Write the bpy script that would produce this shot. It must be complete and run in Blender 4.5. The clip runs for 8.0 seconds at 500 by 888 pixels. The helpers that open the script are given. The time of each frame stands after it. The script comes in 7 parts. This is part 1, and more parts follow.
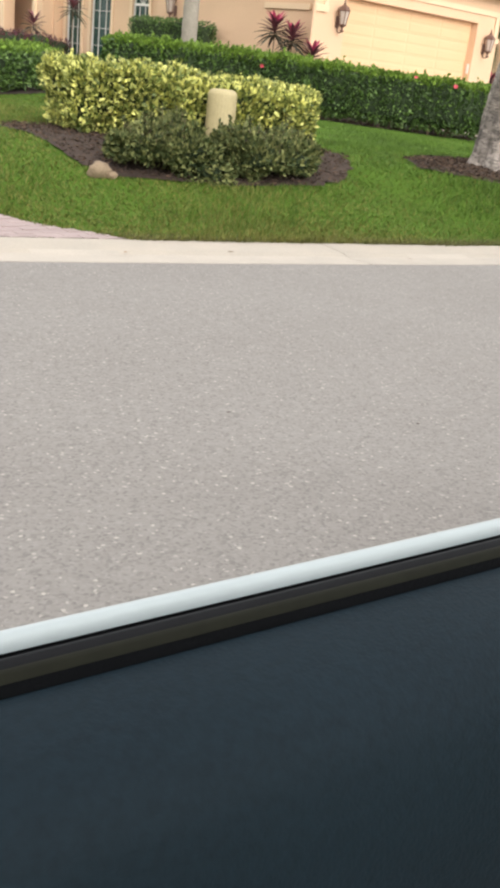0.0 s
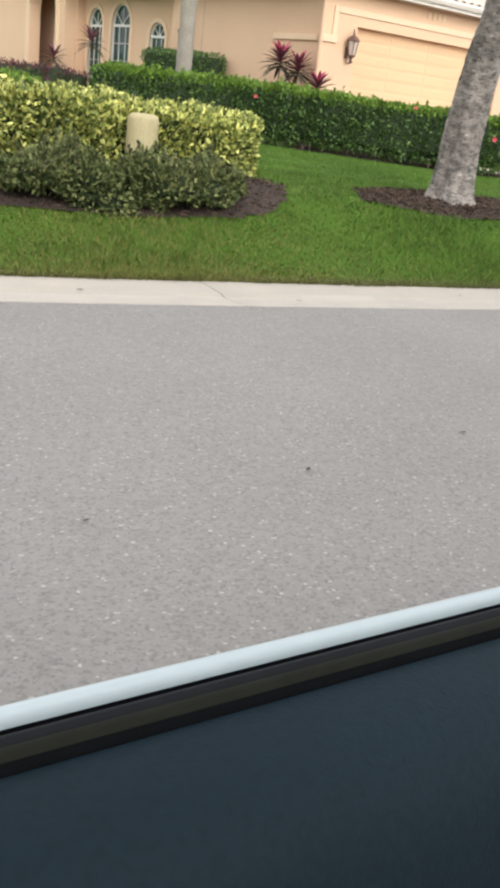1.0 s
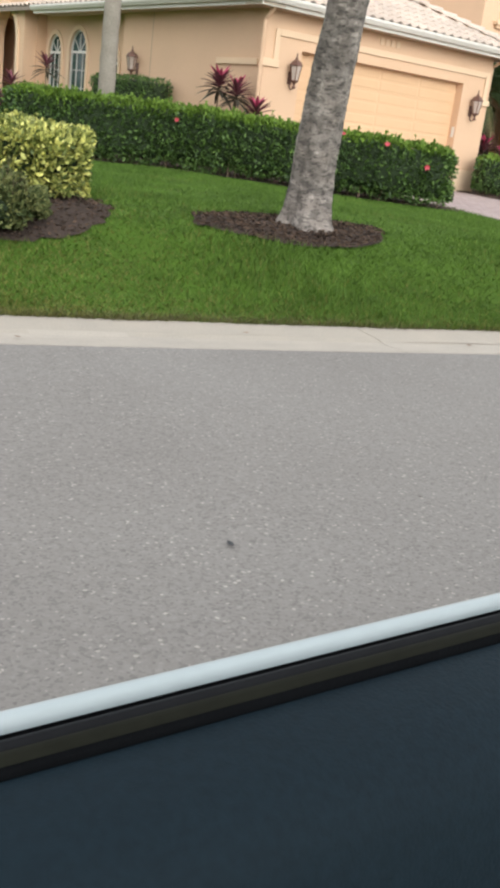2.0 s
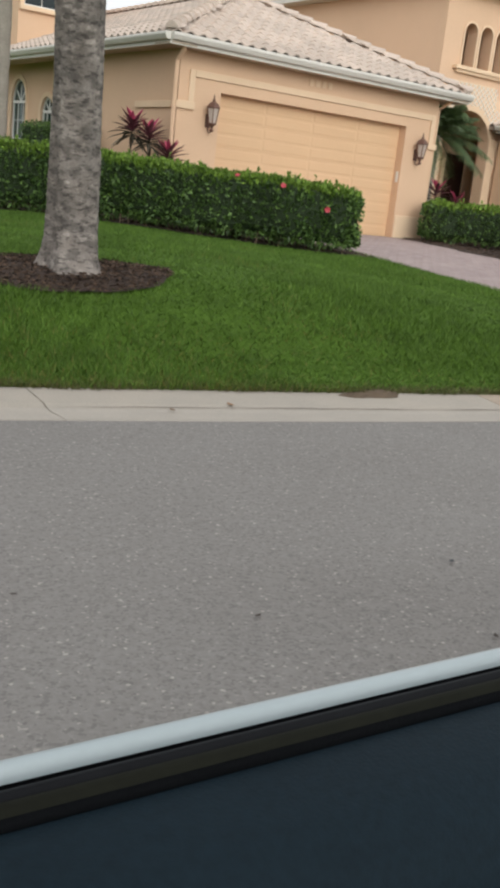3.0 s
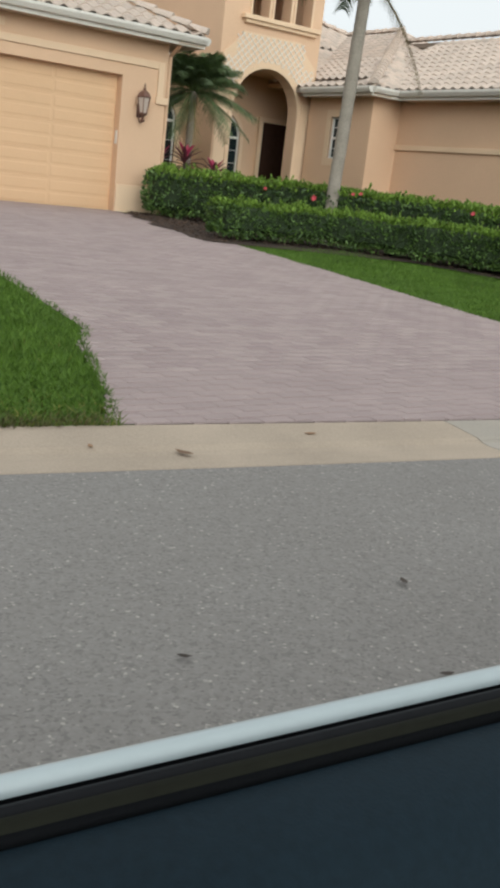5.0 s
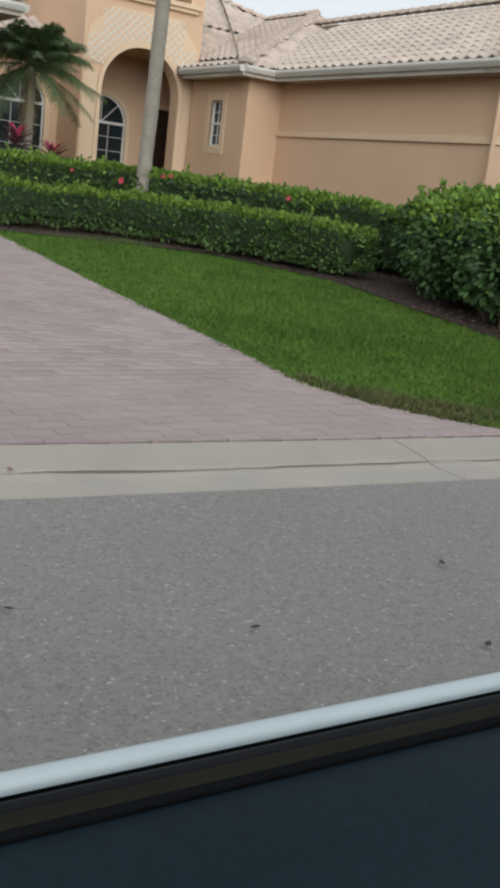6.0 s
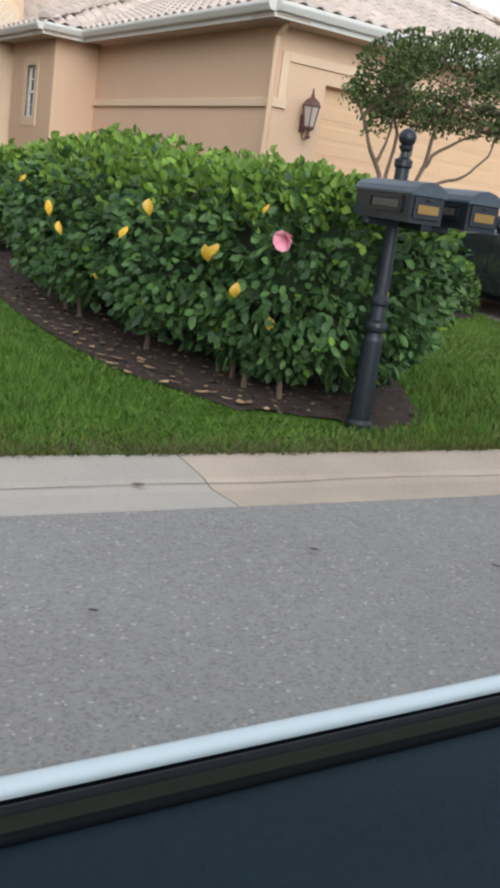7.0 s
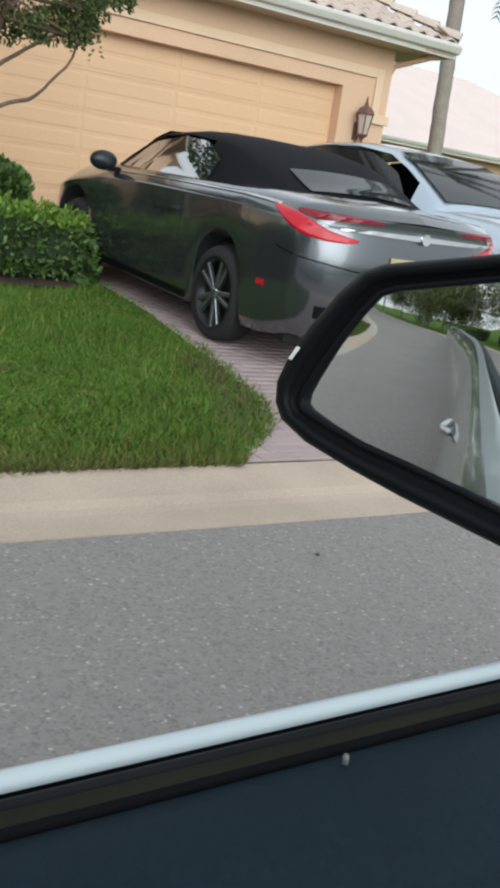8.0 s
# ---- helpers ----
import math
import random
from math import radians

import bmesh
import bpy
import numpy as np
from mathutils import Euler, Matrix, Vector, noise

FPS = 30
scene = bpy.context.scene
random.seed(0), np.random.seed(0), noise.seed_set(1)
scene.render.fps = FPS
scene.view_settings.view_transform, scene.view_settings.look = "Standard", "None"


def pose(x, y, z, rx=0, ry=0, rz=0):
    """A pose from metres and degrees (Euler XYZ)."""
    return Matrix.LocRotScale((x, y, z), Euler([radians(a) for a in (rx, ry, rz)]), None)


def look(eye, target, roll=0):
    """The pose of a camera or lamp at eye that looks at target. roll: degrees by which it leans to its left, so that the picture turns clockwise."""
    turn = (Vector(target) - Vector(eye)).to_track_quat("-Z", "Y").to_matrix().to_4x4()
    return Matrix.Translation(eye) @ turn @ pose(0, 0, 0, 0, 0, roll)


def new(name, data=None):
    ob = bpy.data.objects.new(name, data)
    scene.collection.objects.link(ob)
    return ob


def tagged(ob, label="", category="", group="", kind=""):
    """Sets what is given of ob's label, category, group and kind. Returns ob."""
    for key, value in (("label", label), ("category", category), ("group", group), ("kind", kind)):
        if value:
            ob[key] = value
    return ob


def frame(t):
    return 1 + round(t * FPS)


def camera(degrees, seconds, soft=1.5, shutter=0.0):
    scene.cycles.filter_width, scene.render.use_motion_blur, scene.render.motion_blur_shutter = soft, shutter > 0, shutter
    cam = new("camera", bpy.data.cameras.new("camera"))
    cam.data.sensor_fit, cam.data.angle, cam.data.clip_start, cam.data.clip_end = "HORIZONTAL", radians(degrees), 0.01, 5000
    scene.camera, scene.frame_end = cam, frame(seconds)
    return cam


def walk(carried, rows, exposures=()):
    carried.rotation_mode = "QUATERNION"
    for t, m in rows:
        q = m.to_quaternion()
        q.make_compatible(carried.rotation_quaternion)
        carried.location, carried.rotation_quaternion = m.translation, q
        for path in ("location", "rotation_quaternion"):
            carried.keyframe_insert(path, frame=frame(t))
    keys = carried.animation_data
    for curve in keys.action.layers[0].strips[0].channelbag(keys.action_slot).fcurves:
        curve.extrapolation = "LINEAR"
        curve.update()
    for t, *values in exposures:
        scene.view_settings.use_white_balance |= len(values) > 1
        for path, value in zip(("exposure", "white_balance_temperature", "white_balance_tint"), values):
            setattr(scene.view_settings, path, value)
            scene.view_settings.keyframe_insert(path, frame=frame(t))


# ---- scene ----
from mathutils.bvhtree import BVHTree

cam = camera(29.08, 8.0, 3.8)
# seconds, eye x y z, heading clockwise from +y, pitch, lean to the left
PATH = [
    (0.0, -15.072, -15.574, 1.193, 44.66, -21.03, 6.64),
    (0.5, -14.306, -15.697, 1.215, 43.02, -19.94, 6.15),
    (1.0, -13.429, -15.775, 1.210, 40.62, -19.46, 6.73),
    (1.5, -12.412, -15.879, 1.209, 39.33, -18.43, 7.06),
    (1.7, -11.969, -15.921, 1.206, 39.30, -18.15, 7.12),
    (2.8, -9.260, -16.111, 1.226, 37.10, -15.22, 6.90),
    (3.0, -8.686, -16.148, 1.231, 36.56, -14.74, 6.43),
    (3.5, -7.107, -16.246, 1.246, 36.39, -14.63, 6.55),
    (4.0, -5.418, -16.317, 1.236, 36.32, -14.60, 6.58),
    (4.5, -3.613, -16.373, 1.228, 36.27, -14.67, 6.76),
    (4.7, -2.827, -16.408, 1.224, 36.12, -14.73, 6.68),
    (5.8, 1.360, -16.688, 1.252, 34.92, -14.78, 7.05),
    (6.0, 2.164, -16.742, 1.249, 34.52, -14.57, 7.10),
    (6.5, 4.413, -16.846, 1.252, 33.99, -14.15, 8.01),
    (7.0, 6.695, -16.904, 1.242, 33.70, -14.34, 8.22),
    (7.5, 9.019, -16.870, 1.250, 33.60, -14.44, 8.04),
    (8.0, 11.449, -16.805, 1.261, 33.68, -14.56, 8.48),
]


def aim(x, y, z, heading, pitch, lean):
    a, b = radians(heading), radians(pitch)
    way = Vector((math.sin(a) * math.cos(b), math.cos(a) * math.cos(b), math.sin(b)))
    eye = Vector((x, y, z))
    return look(eye, eye + way, lean)


walk(cam, [(t, aim(*row)) for t, *row in PATH],
     exposures=[(0.0, 0.22, 6250, 9), (0.5, 0.14, 6150, 9), (1.0, 0.09, 5970, 8), (1.5, 0.04, 5950, 7), (3.0, -0.70, 5980, 7), (3.5, -0.88, 6000, 7),
                (4.0, -0.92, 5950, 5), (4.5, -0.80, 5930, 3), (6.0, -0.93, 5720, 4), (6.5, -0.88, 5600, 6), (7.0, -0.50, 5540, 7), (7.5, -0.26, 5400, 6), (8.0, -0.64, 5630, 4)])

# ------------------------------------------------------------------ light
SUN_UP, SUN_FROM = 21.0, (-0.32, -0.947)   # hazy evening light from across the street
world = bpy.data.worlds.new("sky")
scene.world = world
world.use_nodes = True
wn = world.node_tree.nodes
sky = wn.new("ShaderNodeTexSky")
sky.sky_type = "NISHITA"
sky.sun_disc = False
sky.sun_elevation = radians(SUN_UP)
sky.sun_rotation = math.atan2(SUN_FROM[0], SUN_FROM[1])
sky.air_density, sky.dust_density, sky.ozone_density = 1.0, 4.0, 1.0
wn["Background"].inputs["Strength"].default_value = 0.15
haze = wn.new("ShaderNodeHueSaturation")      # a hazy, nearly white sky
haze.inputs["Saturation"].default_value, haze.inputs["Value"].default_value = 0.14, 1.75
world.node_tree.links.new(sky.outputs[0], haze.inputs["Color"])
veil = wn.new("ShaderNodeMix")               # an even white veil over the whole sky
veil.data_type = "RGBA"
veil.inputs["Factor"].default_value = 0.62
veil.inputs["B"].default_value = (13.7, 12.9, 12.1, 1)
world.node_tree.links.new(haze.outputs[0], veil.inputs["A"])
world.node_tree.links.new(veil.outputs["Result"], wn["Background"].inputs[0])
sun_data = bpy.data.lights.new("sun", "SUN")
sun_data.energy, sun_data.angle, sun_data.color = 1.75, radians(50), (1.0, 0.90, 0.76)
sun = new("sun", sun_data)
h = math.cos(radians(SUN_UP))
sun.matrix_world = look((SUN_FROM[0] * h * 50, SUN_FROM[1] * h * 50, math.sin(radians(SUN_UP)) * 50), (0, 0, 0))


# ------------------------------------------------------------------ materials
def mat(name, base, rough=0.6, metal=0.0, var=0.12, scale=4.0, fine=60.0, bump=0.0, bscale=60.0, island=0.0,
        obj=0.0, spec=0.5, tint=None, coat=0.0, subsurf=0.0):
    """base: linear colour. var: brightness change by two scales of noise. island / obj: change per loose piece / per object.
    tint: a second colour mixed in by broad noise."""
    m = bpy.data.materials.new(name)
    m.use_nodes = True
    nt = m.node_tree
    n, l = nt.nodes, nt.links
    b = n["Principled BSDF"]
    b.inputs["Roughness"].default_value = rough
    b.inputs["Metallic"].default_value = metal
    b.inputs["Specular IOR Level"].default_value = spec
    b.inputs["Coat Weight"].default_value = coat
    b.inputs["Coat Roughness"].default_value = 0.05
    geo = n.new("ShaderNodeNewGeometry")
    pos = geo.outputs["Position"]
    big = n.new("ShaderNodeTexNoise")
    big.inputs["Scale"].default_value, big.inputs["Detail"].default_value = scale, 6
    small = n.new("ShaderNodeTexNoise")
    small.inputs["Scale"].default_value, small.inputs["Detail"].default_value = fine, 4
    l.new(pos, big.inputs["Vector"])
    l.new(pos, small.inputs["Vector"])
    add = n.new("ShaderNodeMath")
    add.operation = "ADD"
    l.new(big.outputs["Fac"], add.inputs[0])
    l.new(small.outputs["Fac"], add.inputs[1])
    val = n.new("ShaderNodeMapRange")
    val.inputs["From Min"].default_value, val.inputs["From Max"].default_value = 0.55, 1.45
    val.inputs["To Min"].default_value, val.inputs["To Max"].default_value = 1 - var, 1 + var
    l.new(add.outputs[0], val.inputs["Value"])
    value = val.outputs[0]
    for amount, node, out in ((island, geo, "Random Per Island"), (obj, n.new("ShaderNodeObjectInfo"), "Random")):
        if amount:
            r = n.new("ShaderNodeMapRange")
            r.inputs["To Min"].default_value, r.inputs["To Max"].default_value = 1 - amount, 1 + amount
            l.new(node.outputs[out], r.inputs["Value"])
            mul = n.new("ShaderNodeMath")
            mul.operation = "MULTIPLY"
            l.new(value, mul.inputs[0])
            l.new(r.outputs[0], mul.inputs[1])
            value = mul.outputs[0]
    mixed = n.new("ShaderNodeMix")
    mixed.data_type = "RGBA"
    mixed.inputs["A"].default_value = (*base, 1)
    mixed.inputs["B"].default_value = (*(tint or base), 1)
    if tint:
        if island:
            l.new(geo.outputs["Random Per Island"], mixed.inputs["Factor"])
        else:
            l.new(big.outputs["Fac"], mixed.inputs["Factor"])
    hsv = n.new("ShaderNodeHueSaturation")
    l.new(mixed.outputs["Result"], hsv.inputs["Color"])
    l.new(value, hsv.inputs["Value"])
    l.new(hsv.outputs[0], b.inputs["Base Color"])
    if bump:
        bt = n.new("ShaderNodeTexNoise")
        bt.inputs["Scale"].default_value, bt.inputs["Detail"].default_value = bscale, 5
        l.new(pos, bt.inputs["Vector"])
        bp = n.new("ShaderNodeBump")
        bp.inputs["Strength"].default_value, bp.inputs["Distance"].default_value = bump, 0.01
        l.new(bt.outputs["Fac"], bp.inputs["Height"])
        l.new(bp.outputs[0], b.inputs["Normal"])
    return m


def asphalt():
    """Worn asphalt: pale stones of all greys in a darker binder, with broad stains."""
    m = mat("asphalt", (0.266, 0.246, 0.229), 0.9, var=0.155, scale=0.8, fine=32, bump=0.5, bscale=60, tint=(0.246, 0.233, 0.220))
    nt = m.node_tree
    n, l = nt.nodes, nt.links
    b = n["Principled BSDF"]
    old = b.inputs["Base Color"].links[0].from_socket
    geo = n.new("ShaderNodeNewGeometry")
    vor = n.new("ShaderNodeTexVoronoi")
    vor.inputs["Scale"].default_value = 105
    l.new(geo.outputs["Position"], vor.inputs["Vector"])
    sep = n.new("ShaderNodeSeparateColor")
    l.new(vor.outputs["Color"], sep.inputs[0])
    ramp = n.new("ShaderNodeValToRGB")
    r = ramp.color_ramp
    r.elements[0].position, r.elements[0].color = 0.0, (0.76, 0.76, 0.77, 1)
    r.elements[1].position, r.elements[1].color = 1.0, (1.75, 1.71, 1.65, 1)
    for at, c in ((0.35, 0.98), (0.85, 1.03), (0.97, 1.10)):
        e = r.elements.new(at)
        e.color = (c, c, c, 1)
    l.new(sep.outputs[0], ramp.inputs[0])
    mul = n.new("ShaderNodeMix")
    mul.data_type, mul.blend_type = "RGBA", "MULTIPLY"
    mul.inputs["Factor"].default_value = 1.0
    l.new(old, mul.inputs["A"])
    l.new(ramp.outputs[0], mul.inputs["B"])
    l.new(mul.outputs["Result"], b.inputs["Base Color"])
    return m


def grey_bark():
    """Grey bark: fine rings across the trunk, pale lichen patches and dark cracks."""
    m = mat("tree_bark", (0.190, 0.158, 0.134), 0.95, var=0.30, scale=7, fine=60, bump=0.8, bscale=40, tint=(0.265, 0.240, 0.220))
    n, l = m.node_tree.nodes, m.node_tree.links
    b = n["Principled BSDF"]
    out = b.inputs["Base Color"].links[0].from_socket
    geo = n.new("ShaderNodeNewGeometry")
    # (stretch, detail, noise range, tone range): broad weathering, flakes across the trunk, dark cracks between them, pale lichen
    for stretch, detail, lo, hi, dark, light in (((4.5, 4.5, 3.0), 6, 0.36, 0.66, 0.74, 1.22), ((9.0, 9.0, 17.0), 5, 0.42, 0.54, 0.70, 1.20),
                                                 ((18.0, 18.0, 42.0), 4, 0.38, 0.46, 0.52, 1.0), ((12.0, 12.0, 14.0), 6, 0.58, 0.64, 1.0, 1.45)):
        squash = n.new("ShaderNodeMapping")
        squash.inputs["Scale"].default_value = stretch
        l.new(geo.outputs["Position"], squash.inputs["Vector"])
        tex = n.new("ShaderNodeTexNoise")
        tex.inputs["Scale"].default_value, tex.inputs["Detail"].default_value = 1.0, detail
        l.new(squash.outputs[0], tex.inputs["Vector"])
        val = n.new("ShaderNodeMapRange")
        val.inputs["From Min"].default_value, val.inputs["From Max"].default_value = lo, hi
        val.inputs["To Min"].default_value, val.inputs["To Max"].default_value = dark, light
        l.new(tex.outputs["Fac"], val.inputs["Value"])
        tone = n.new("ShaderNodeHueSaturation")
        l.new(out, tone.inputs["Color"])
        l.new(val.outputs[0], tone.inputs["Value"])
        out = tone.outputs[0]
    l.new(out, b.inputs["Base Color"])
    return m


def car_glass():
    """Deep tinted glass with a clear reflection."""
    m = mat("tinted_side_glass", (0.016, 0.019, 0.020), 0.02, var=0.05, coat=1.0, spec=1.0)
    m.node_tree.nodes["Principled BSDF"].inputs["IOR"].default_value = 3.0
    return m


M = {
    "asphalt": asphalt(),
    "concrete": mat("concrete", (0.425, 0.388, 0.34), 0.85, var=0.16, scale=2.5, fine=90, bump=0.3, bscale=150, obj=0.05, tint=(0.40, 0.35, 0.29)),
    "dirt": mat("bare_dirt", (0.125, 0.088, 0.055), 0.95, var=0.5, scale=9, fine=60, bump=0.8, bscale=40),
    "tan_concrete": mat("tan_stained_concrete", (0.43, 0.350, 0.272), 0.85, var=0.2, scale=2.0, fine=90, bump=0.3, bscale=150, obj=0.05, tint=(0.47, 0.385, 0.30)),
    "pale_concrete": mat("pale_worn_concrete", (0.435, 0.395, 0.348), 0.85, var=0.14, scale=3.0, fine=90, bump=0.3, bscale=150, obj=0.05, tint=(0.43, 0.385, 0.33)),
    "mulch": mat("mulch", (0.052, 0.033, 0.024), 0.95, var=0.6, scale=14, fine=90, bump=1.0, bscale=35),
    "chip": mat("mulch_chip", (0.050, 0.032, 0.022), 0.95, var=0.3, island=0.6, tint=(0.085, 0.054, 0.036)),
    "soil": mat("lawn_soil", (0.072, 0.130, 0.018), 0.95, var=0.35, scale=3, fine=70, bump=0.6, bscale=40, spec=0.05),
    "blade": mat("grass_blade", (0.074, 0.140, 0.020), 0.6, var=0.40, scale=1.3, fine=5, island=0.16, tint=(0.108, 0.184, 0.026), spec=0.2),
    "flow_dark": mat("dark_flow_line_grey", (0.15, 0.13, 0.115), 0.8, var=0.3, scale=6, fine=60),
    "olive_blade": mat("olive_grass_blade", (0.130, 0.160, 0.030), 0.6, var=0.24, scale=1.1, fine=9, island=0.2, tint=(0.19, 0.18, 0.05), spec=0.2),
    "dryblade": mat("dry_grass_blade", (0.17, 0.13, 0.055), 0.7, var=0.3, island=0.5, tint=(0.075, 0.10, 0.025)),
    "paver": mat("brick_paver", (0.355, 0.278, 0.272), 0.85, var=0.10, scale=1.2, fine=60, bump=0.2, obj=0.05, tint=(0.39, 0.315, 0.30)),
    "pavers": mat("brick_pavers", (0.355, 0.278, 0.272), 0.85, var=0.10, scale=1.2, fine=60, bump=0.2, island=0.05, tint=(0.39, 0.315, 0.30)),
    "joint": mat("paver_joint_sand", (0.345, 0.272, 0.265), 0.95, var=0.2),
    "stucco": mat("peach_stucco", (0.68, 0.465, 0.305), 0.85, var=0.07, scale=0.8, fine=45, bump=0.35, bscale=70),
    "trim": mat("cream_trim", (0.74, 0.55, 0.37), 0.8, var=0.06, scale=1.5, fine=60, bump=0.15, bscale=80),
    "white": mat("white_paint", (0.74, 0.72, 0.68), 0.55, var=0.06, scale=2, fine=50),
    "gutter": mat("white_gutter", (0.66, 0.63, 0.57), 0.45, var=0.08, scale=1.5, fine=30),
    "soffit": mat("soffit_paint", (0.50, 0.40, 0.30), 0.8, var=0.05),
    "garage": mat("garage_door_paint", (0.68, 0.45, 0.262), 0.6, var=0.05, scale=1.2, fine=50),
    "tile": mat("roof_tile", (0.56, 0.47, 0.40), 0.85, var=0.18, scale=1.2, fine=30, bump=0.25, bscale=60, obj=0.09, tint=(0.60, 0.49, 0.41)),
    "tiles": mat("roof_tiles", (0.56, 0.47, 0.40), 0.85, var=0.18, scale=1.2, fine=30, bump=0.25, bscale=60, island=0.09, tint=(0.60, 0.49, 0.41)),
    # pink tiles, paled in their colour for distance haze
    "hazed_pink_tiles": mat("hazed_pink_roof_tiles", (0.74, 0.62, 0.57), 0.85, var=0.10, scale=1.2, fine=30, bump=0.25, bscale=20, tint=(0.70, 0.58, 0.53)),
    "underlay": mat("roof_underlay", (0.27, 0.22, 0.18), 0.9),
    "bronze": mat("bronze_lamp_metal", (0.17, 0.092, 0.070), 0.5, 0.2, var=0.2, fine=40),
    "lampglass": mat("lamp_glass", (0.50, 0.42, 0.36), 0.15, var=0.1),
    "door": mat("dark_door_wood", (0.045, 0.022, 0.015), 0.7, var=0.3, scale=6, fine=40, spec=0.15),
    "pane": mat("window_pane", (0.018, 0.026, 0.028), 0.10, var=0.1, spec=0.35),
    # mottled green in the glass colour stands for reflected planting
    "green_reflect_pane": mat("window_pane_green_reflection", (0.020, 0.055, 0.045), 0.10, var=0.5, scale=3, spec=0.30),
    "bark": grey_bark(),
    "palmbark": mat("palm_trunk", (0.30, 0.265, 0.22), 0.9, var=0.28, scale=5, fine=40, bump=0.6, bscale=30),
    "treebark": mat("brown_tree_bark", (0.165, 0.115, 0.078), 0.9, var=0.35, scale=9, fine=50, bump=0.5),
    "twig": mat("twig_bark", (0.14, 0.10, 0.065), 0.9, var=0.25, fine=60, bump=0.4),
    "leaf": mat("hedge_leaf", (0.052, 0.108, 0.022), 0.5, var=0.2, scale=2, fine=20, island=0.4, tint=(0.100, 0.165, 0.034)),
    # dark body colour that stands in for the shade inside a hedge
    "shade_core": mat("hedge_shade_core", (0.022, 0.038, 0.012), 0.9, var=0.4, scale=8),
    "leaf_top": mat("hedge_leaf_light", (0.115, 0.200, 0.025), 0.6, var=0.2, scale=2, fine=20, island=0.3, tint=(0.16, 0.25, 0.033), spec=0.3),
    "yleaf": mat("variegated_leaf", (0.135, 0.205, 0.030), 0.5, var=0.26, scale=2, fine=20, island=0.55, tint=(0.57, 0.55, 0.17)),
    "dleaf": mat("dull_shrub_leaf", (0.058, 0.092, 0.028), 0.65, var=0.3, island=0.45, tint=(0.160, 0.165, 0.060), spec=0.25),
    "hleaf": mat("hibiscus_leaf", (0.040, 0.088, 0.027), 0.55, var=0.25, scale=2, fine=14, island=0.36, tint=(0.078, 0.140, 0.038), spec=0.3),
    "yellow": mat("yellow_leaf", (0.60, 0.37, 0.03), 0.5, var=0.35, scale=9, fine=60, obj=0.3),
    "redleaf": mat("red_leaf", (0.19, 0.055, 0.075), 0.45, var=0.3, scale=6, obj=0.35, tint=(0.12, 0.04, 0.05)),
    "maroonleaf": mat("maroon_old_leaf", (0.075, 0.050, 0.045), 0.5, var=0.3, obj=0.35, tint=(0.060, 0.070, 0.035)),
    "pinkleaf": mat("pink_young_leaf", (0.44, 0.055, 0.12), 0.45, var=0.2, obj=0.2),
    "redflower": mat("red_flower", (0.46, 0.045, 0.065), 0.5, var=0.2),
    "pinkflower": mat("pink_flower", (0.78, 0.32, 0.40), 0.5, var=0.12),
    "treeleaf": mat("tree_leaf", (0.062, 0.092, 0.030), 0.65, var=0.25, island=0.3, tint=(0.120, 0.150, 0.050), spec=0.2),
    "frond": mat("palm_frond", (0.088, 0.128, 0.050), 0.6, var=0.25, island=0.35, obj=0.2, tint=(0.09, 0.14, 0.045)),
    "dryfrond": mat("dry_palm_frond", (0.28, 0.20, 0.10), 0.7, var=0.25, island=0.3, tint=(0.16, 0.15, 0.05)),
    "beige": mat("beige_plastic", (0.44, 0.37, 0.20), 0.6, var=0.14, scale=5, fine=40),
    "rock": mat("pale_rock", (0.27, 0.20, 0.13), 0.9, var=0.3, scale=12, bump=0.6),
    "paleleaf": mat("pale_fallen_leaf", (0.46, 0.30, 0.16), 0.8, var=0.3, obj=0.45),
    "dryleaf": mat("fallen_leaf", (0.23, 0.135, 0.075), 0.8, var=0.3, obj=0.35),
    "scrap": mat("dark_leaf_scrap", (0.055, 0.042, 0.034), 0.8, var=0.3, obj=0.4),
    "iron": mat("dark_cast_iron", (0.020, 0.024, 0.030), 0.38, 0.3, var=0.2, fine=40, bump=0.1),
    # lighter blue-grey copy of the iron, its gloss put into the colour
    "iron_sheen": mat("blue_grey_iron_sheen", (0.060, 0.075, 0.092), 0.45, 0.2, var=0.3, scale=9, fine=50),
    "dullplate": mat("dull_plate", (0.085, 0.080, 0.065), 0.55, 0.2, var=0.25),
    "gold": mat("dull_gold_plate", (0.27, 0.165, 0.050), 0.45, 0.5, var=0.2),
    "greycar": mat("dark_grey_car_paint", (0.125, 0.136, 0.146), 0.16, 0.8, var=0.05, fine=400, coat=1.0),
    "silvercar": mat("silver_blue_car_paint", (0.46, 0.53, 0.60), 0.28, 0.5, var=0.05, fine=400, coat=1.0),
    "canvas": mat("black_canvas", (0.007, 0.007, 0.010), 0.8, var=0.2, fine=200, bump=0.15, bscale=300, spec=0.15),
    "glass": mat("tinted_car_glass", (0.014, 0.017, 0.019), 0.04, var=0.05, spec=0.5),
    "sideglass": car_glass(),
    "taildark": mat("dark_red_lens", (0.20, 0.010, 0.022), 0.2, var=0.15, coat=0.2, spec=0.3),
    "chrome": mat("chrome", (0.58, 0.58, 0.58), 0.12, 1.0, var=0.05),
    "tail": mat("red_lamp_lens", (0.50, 0.010, 0.022), 0.2, var=0.15, coat=0.2, spec=0.3),
    "rubber": mat("tyre_rubber", (0.018, 0.018, 0.019), 0.8, var=0.2, bump=0.3, bscale=90),
    "rim": mat("machined_rim", (0.30, 0.31, 0.33), 0.32, 0.9, var=0.1),
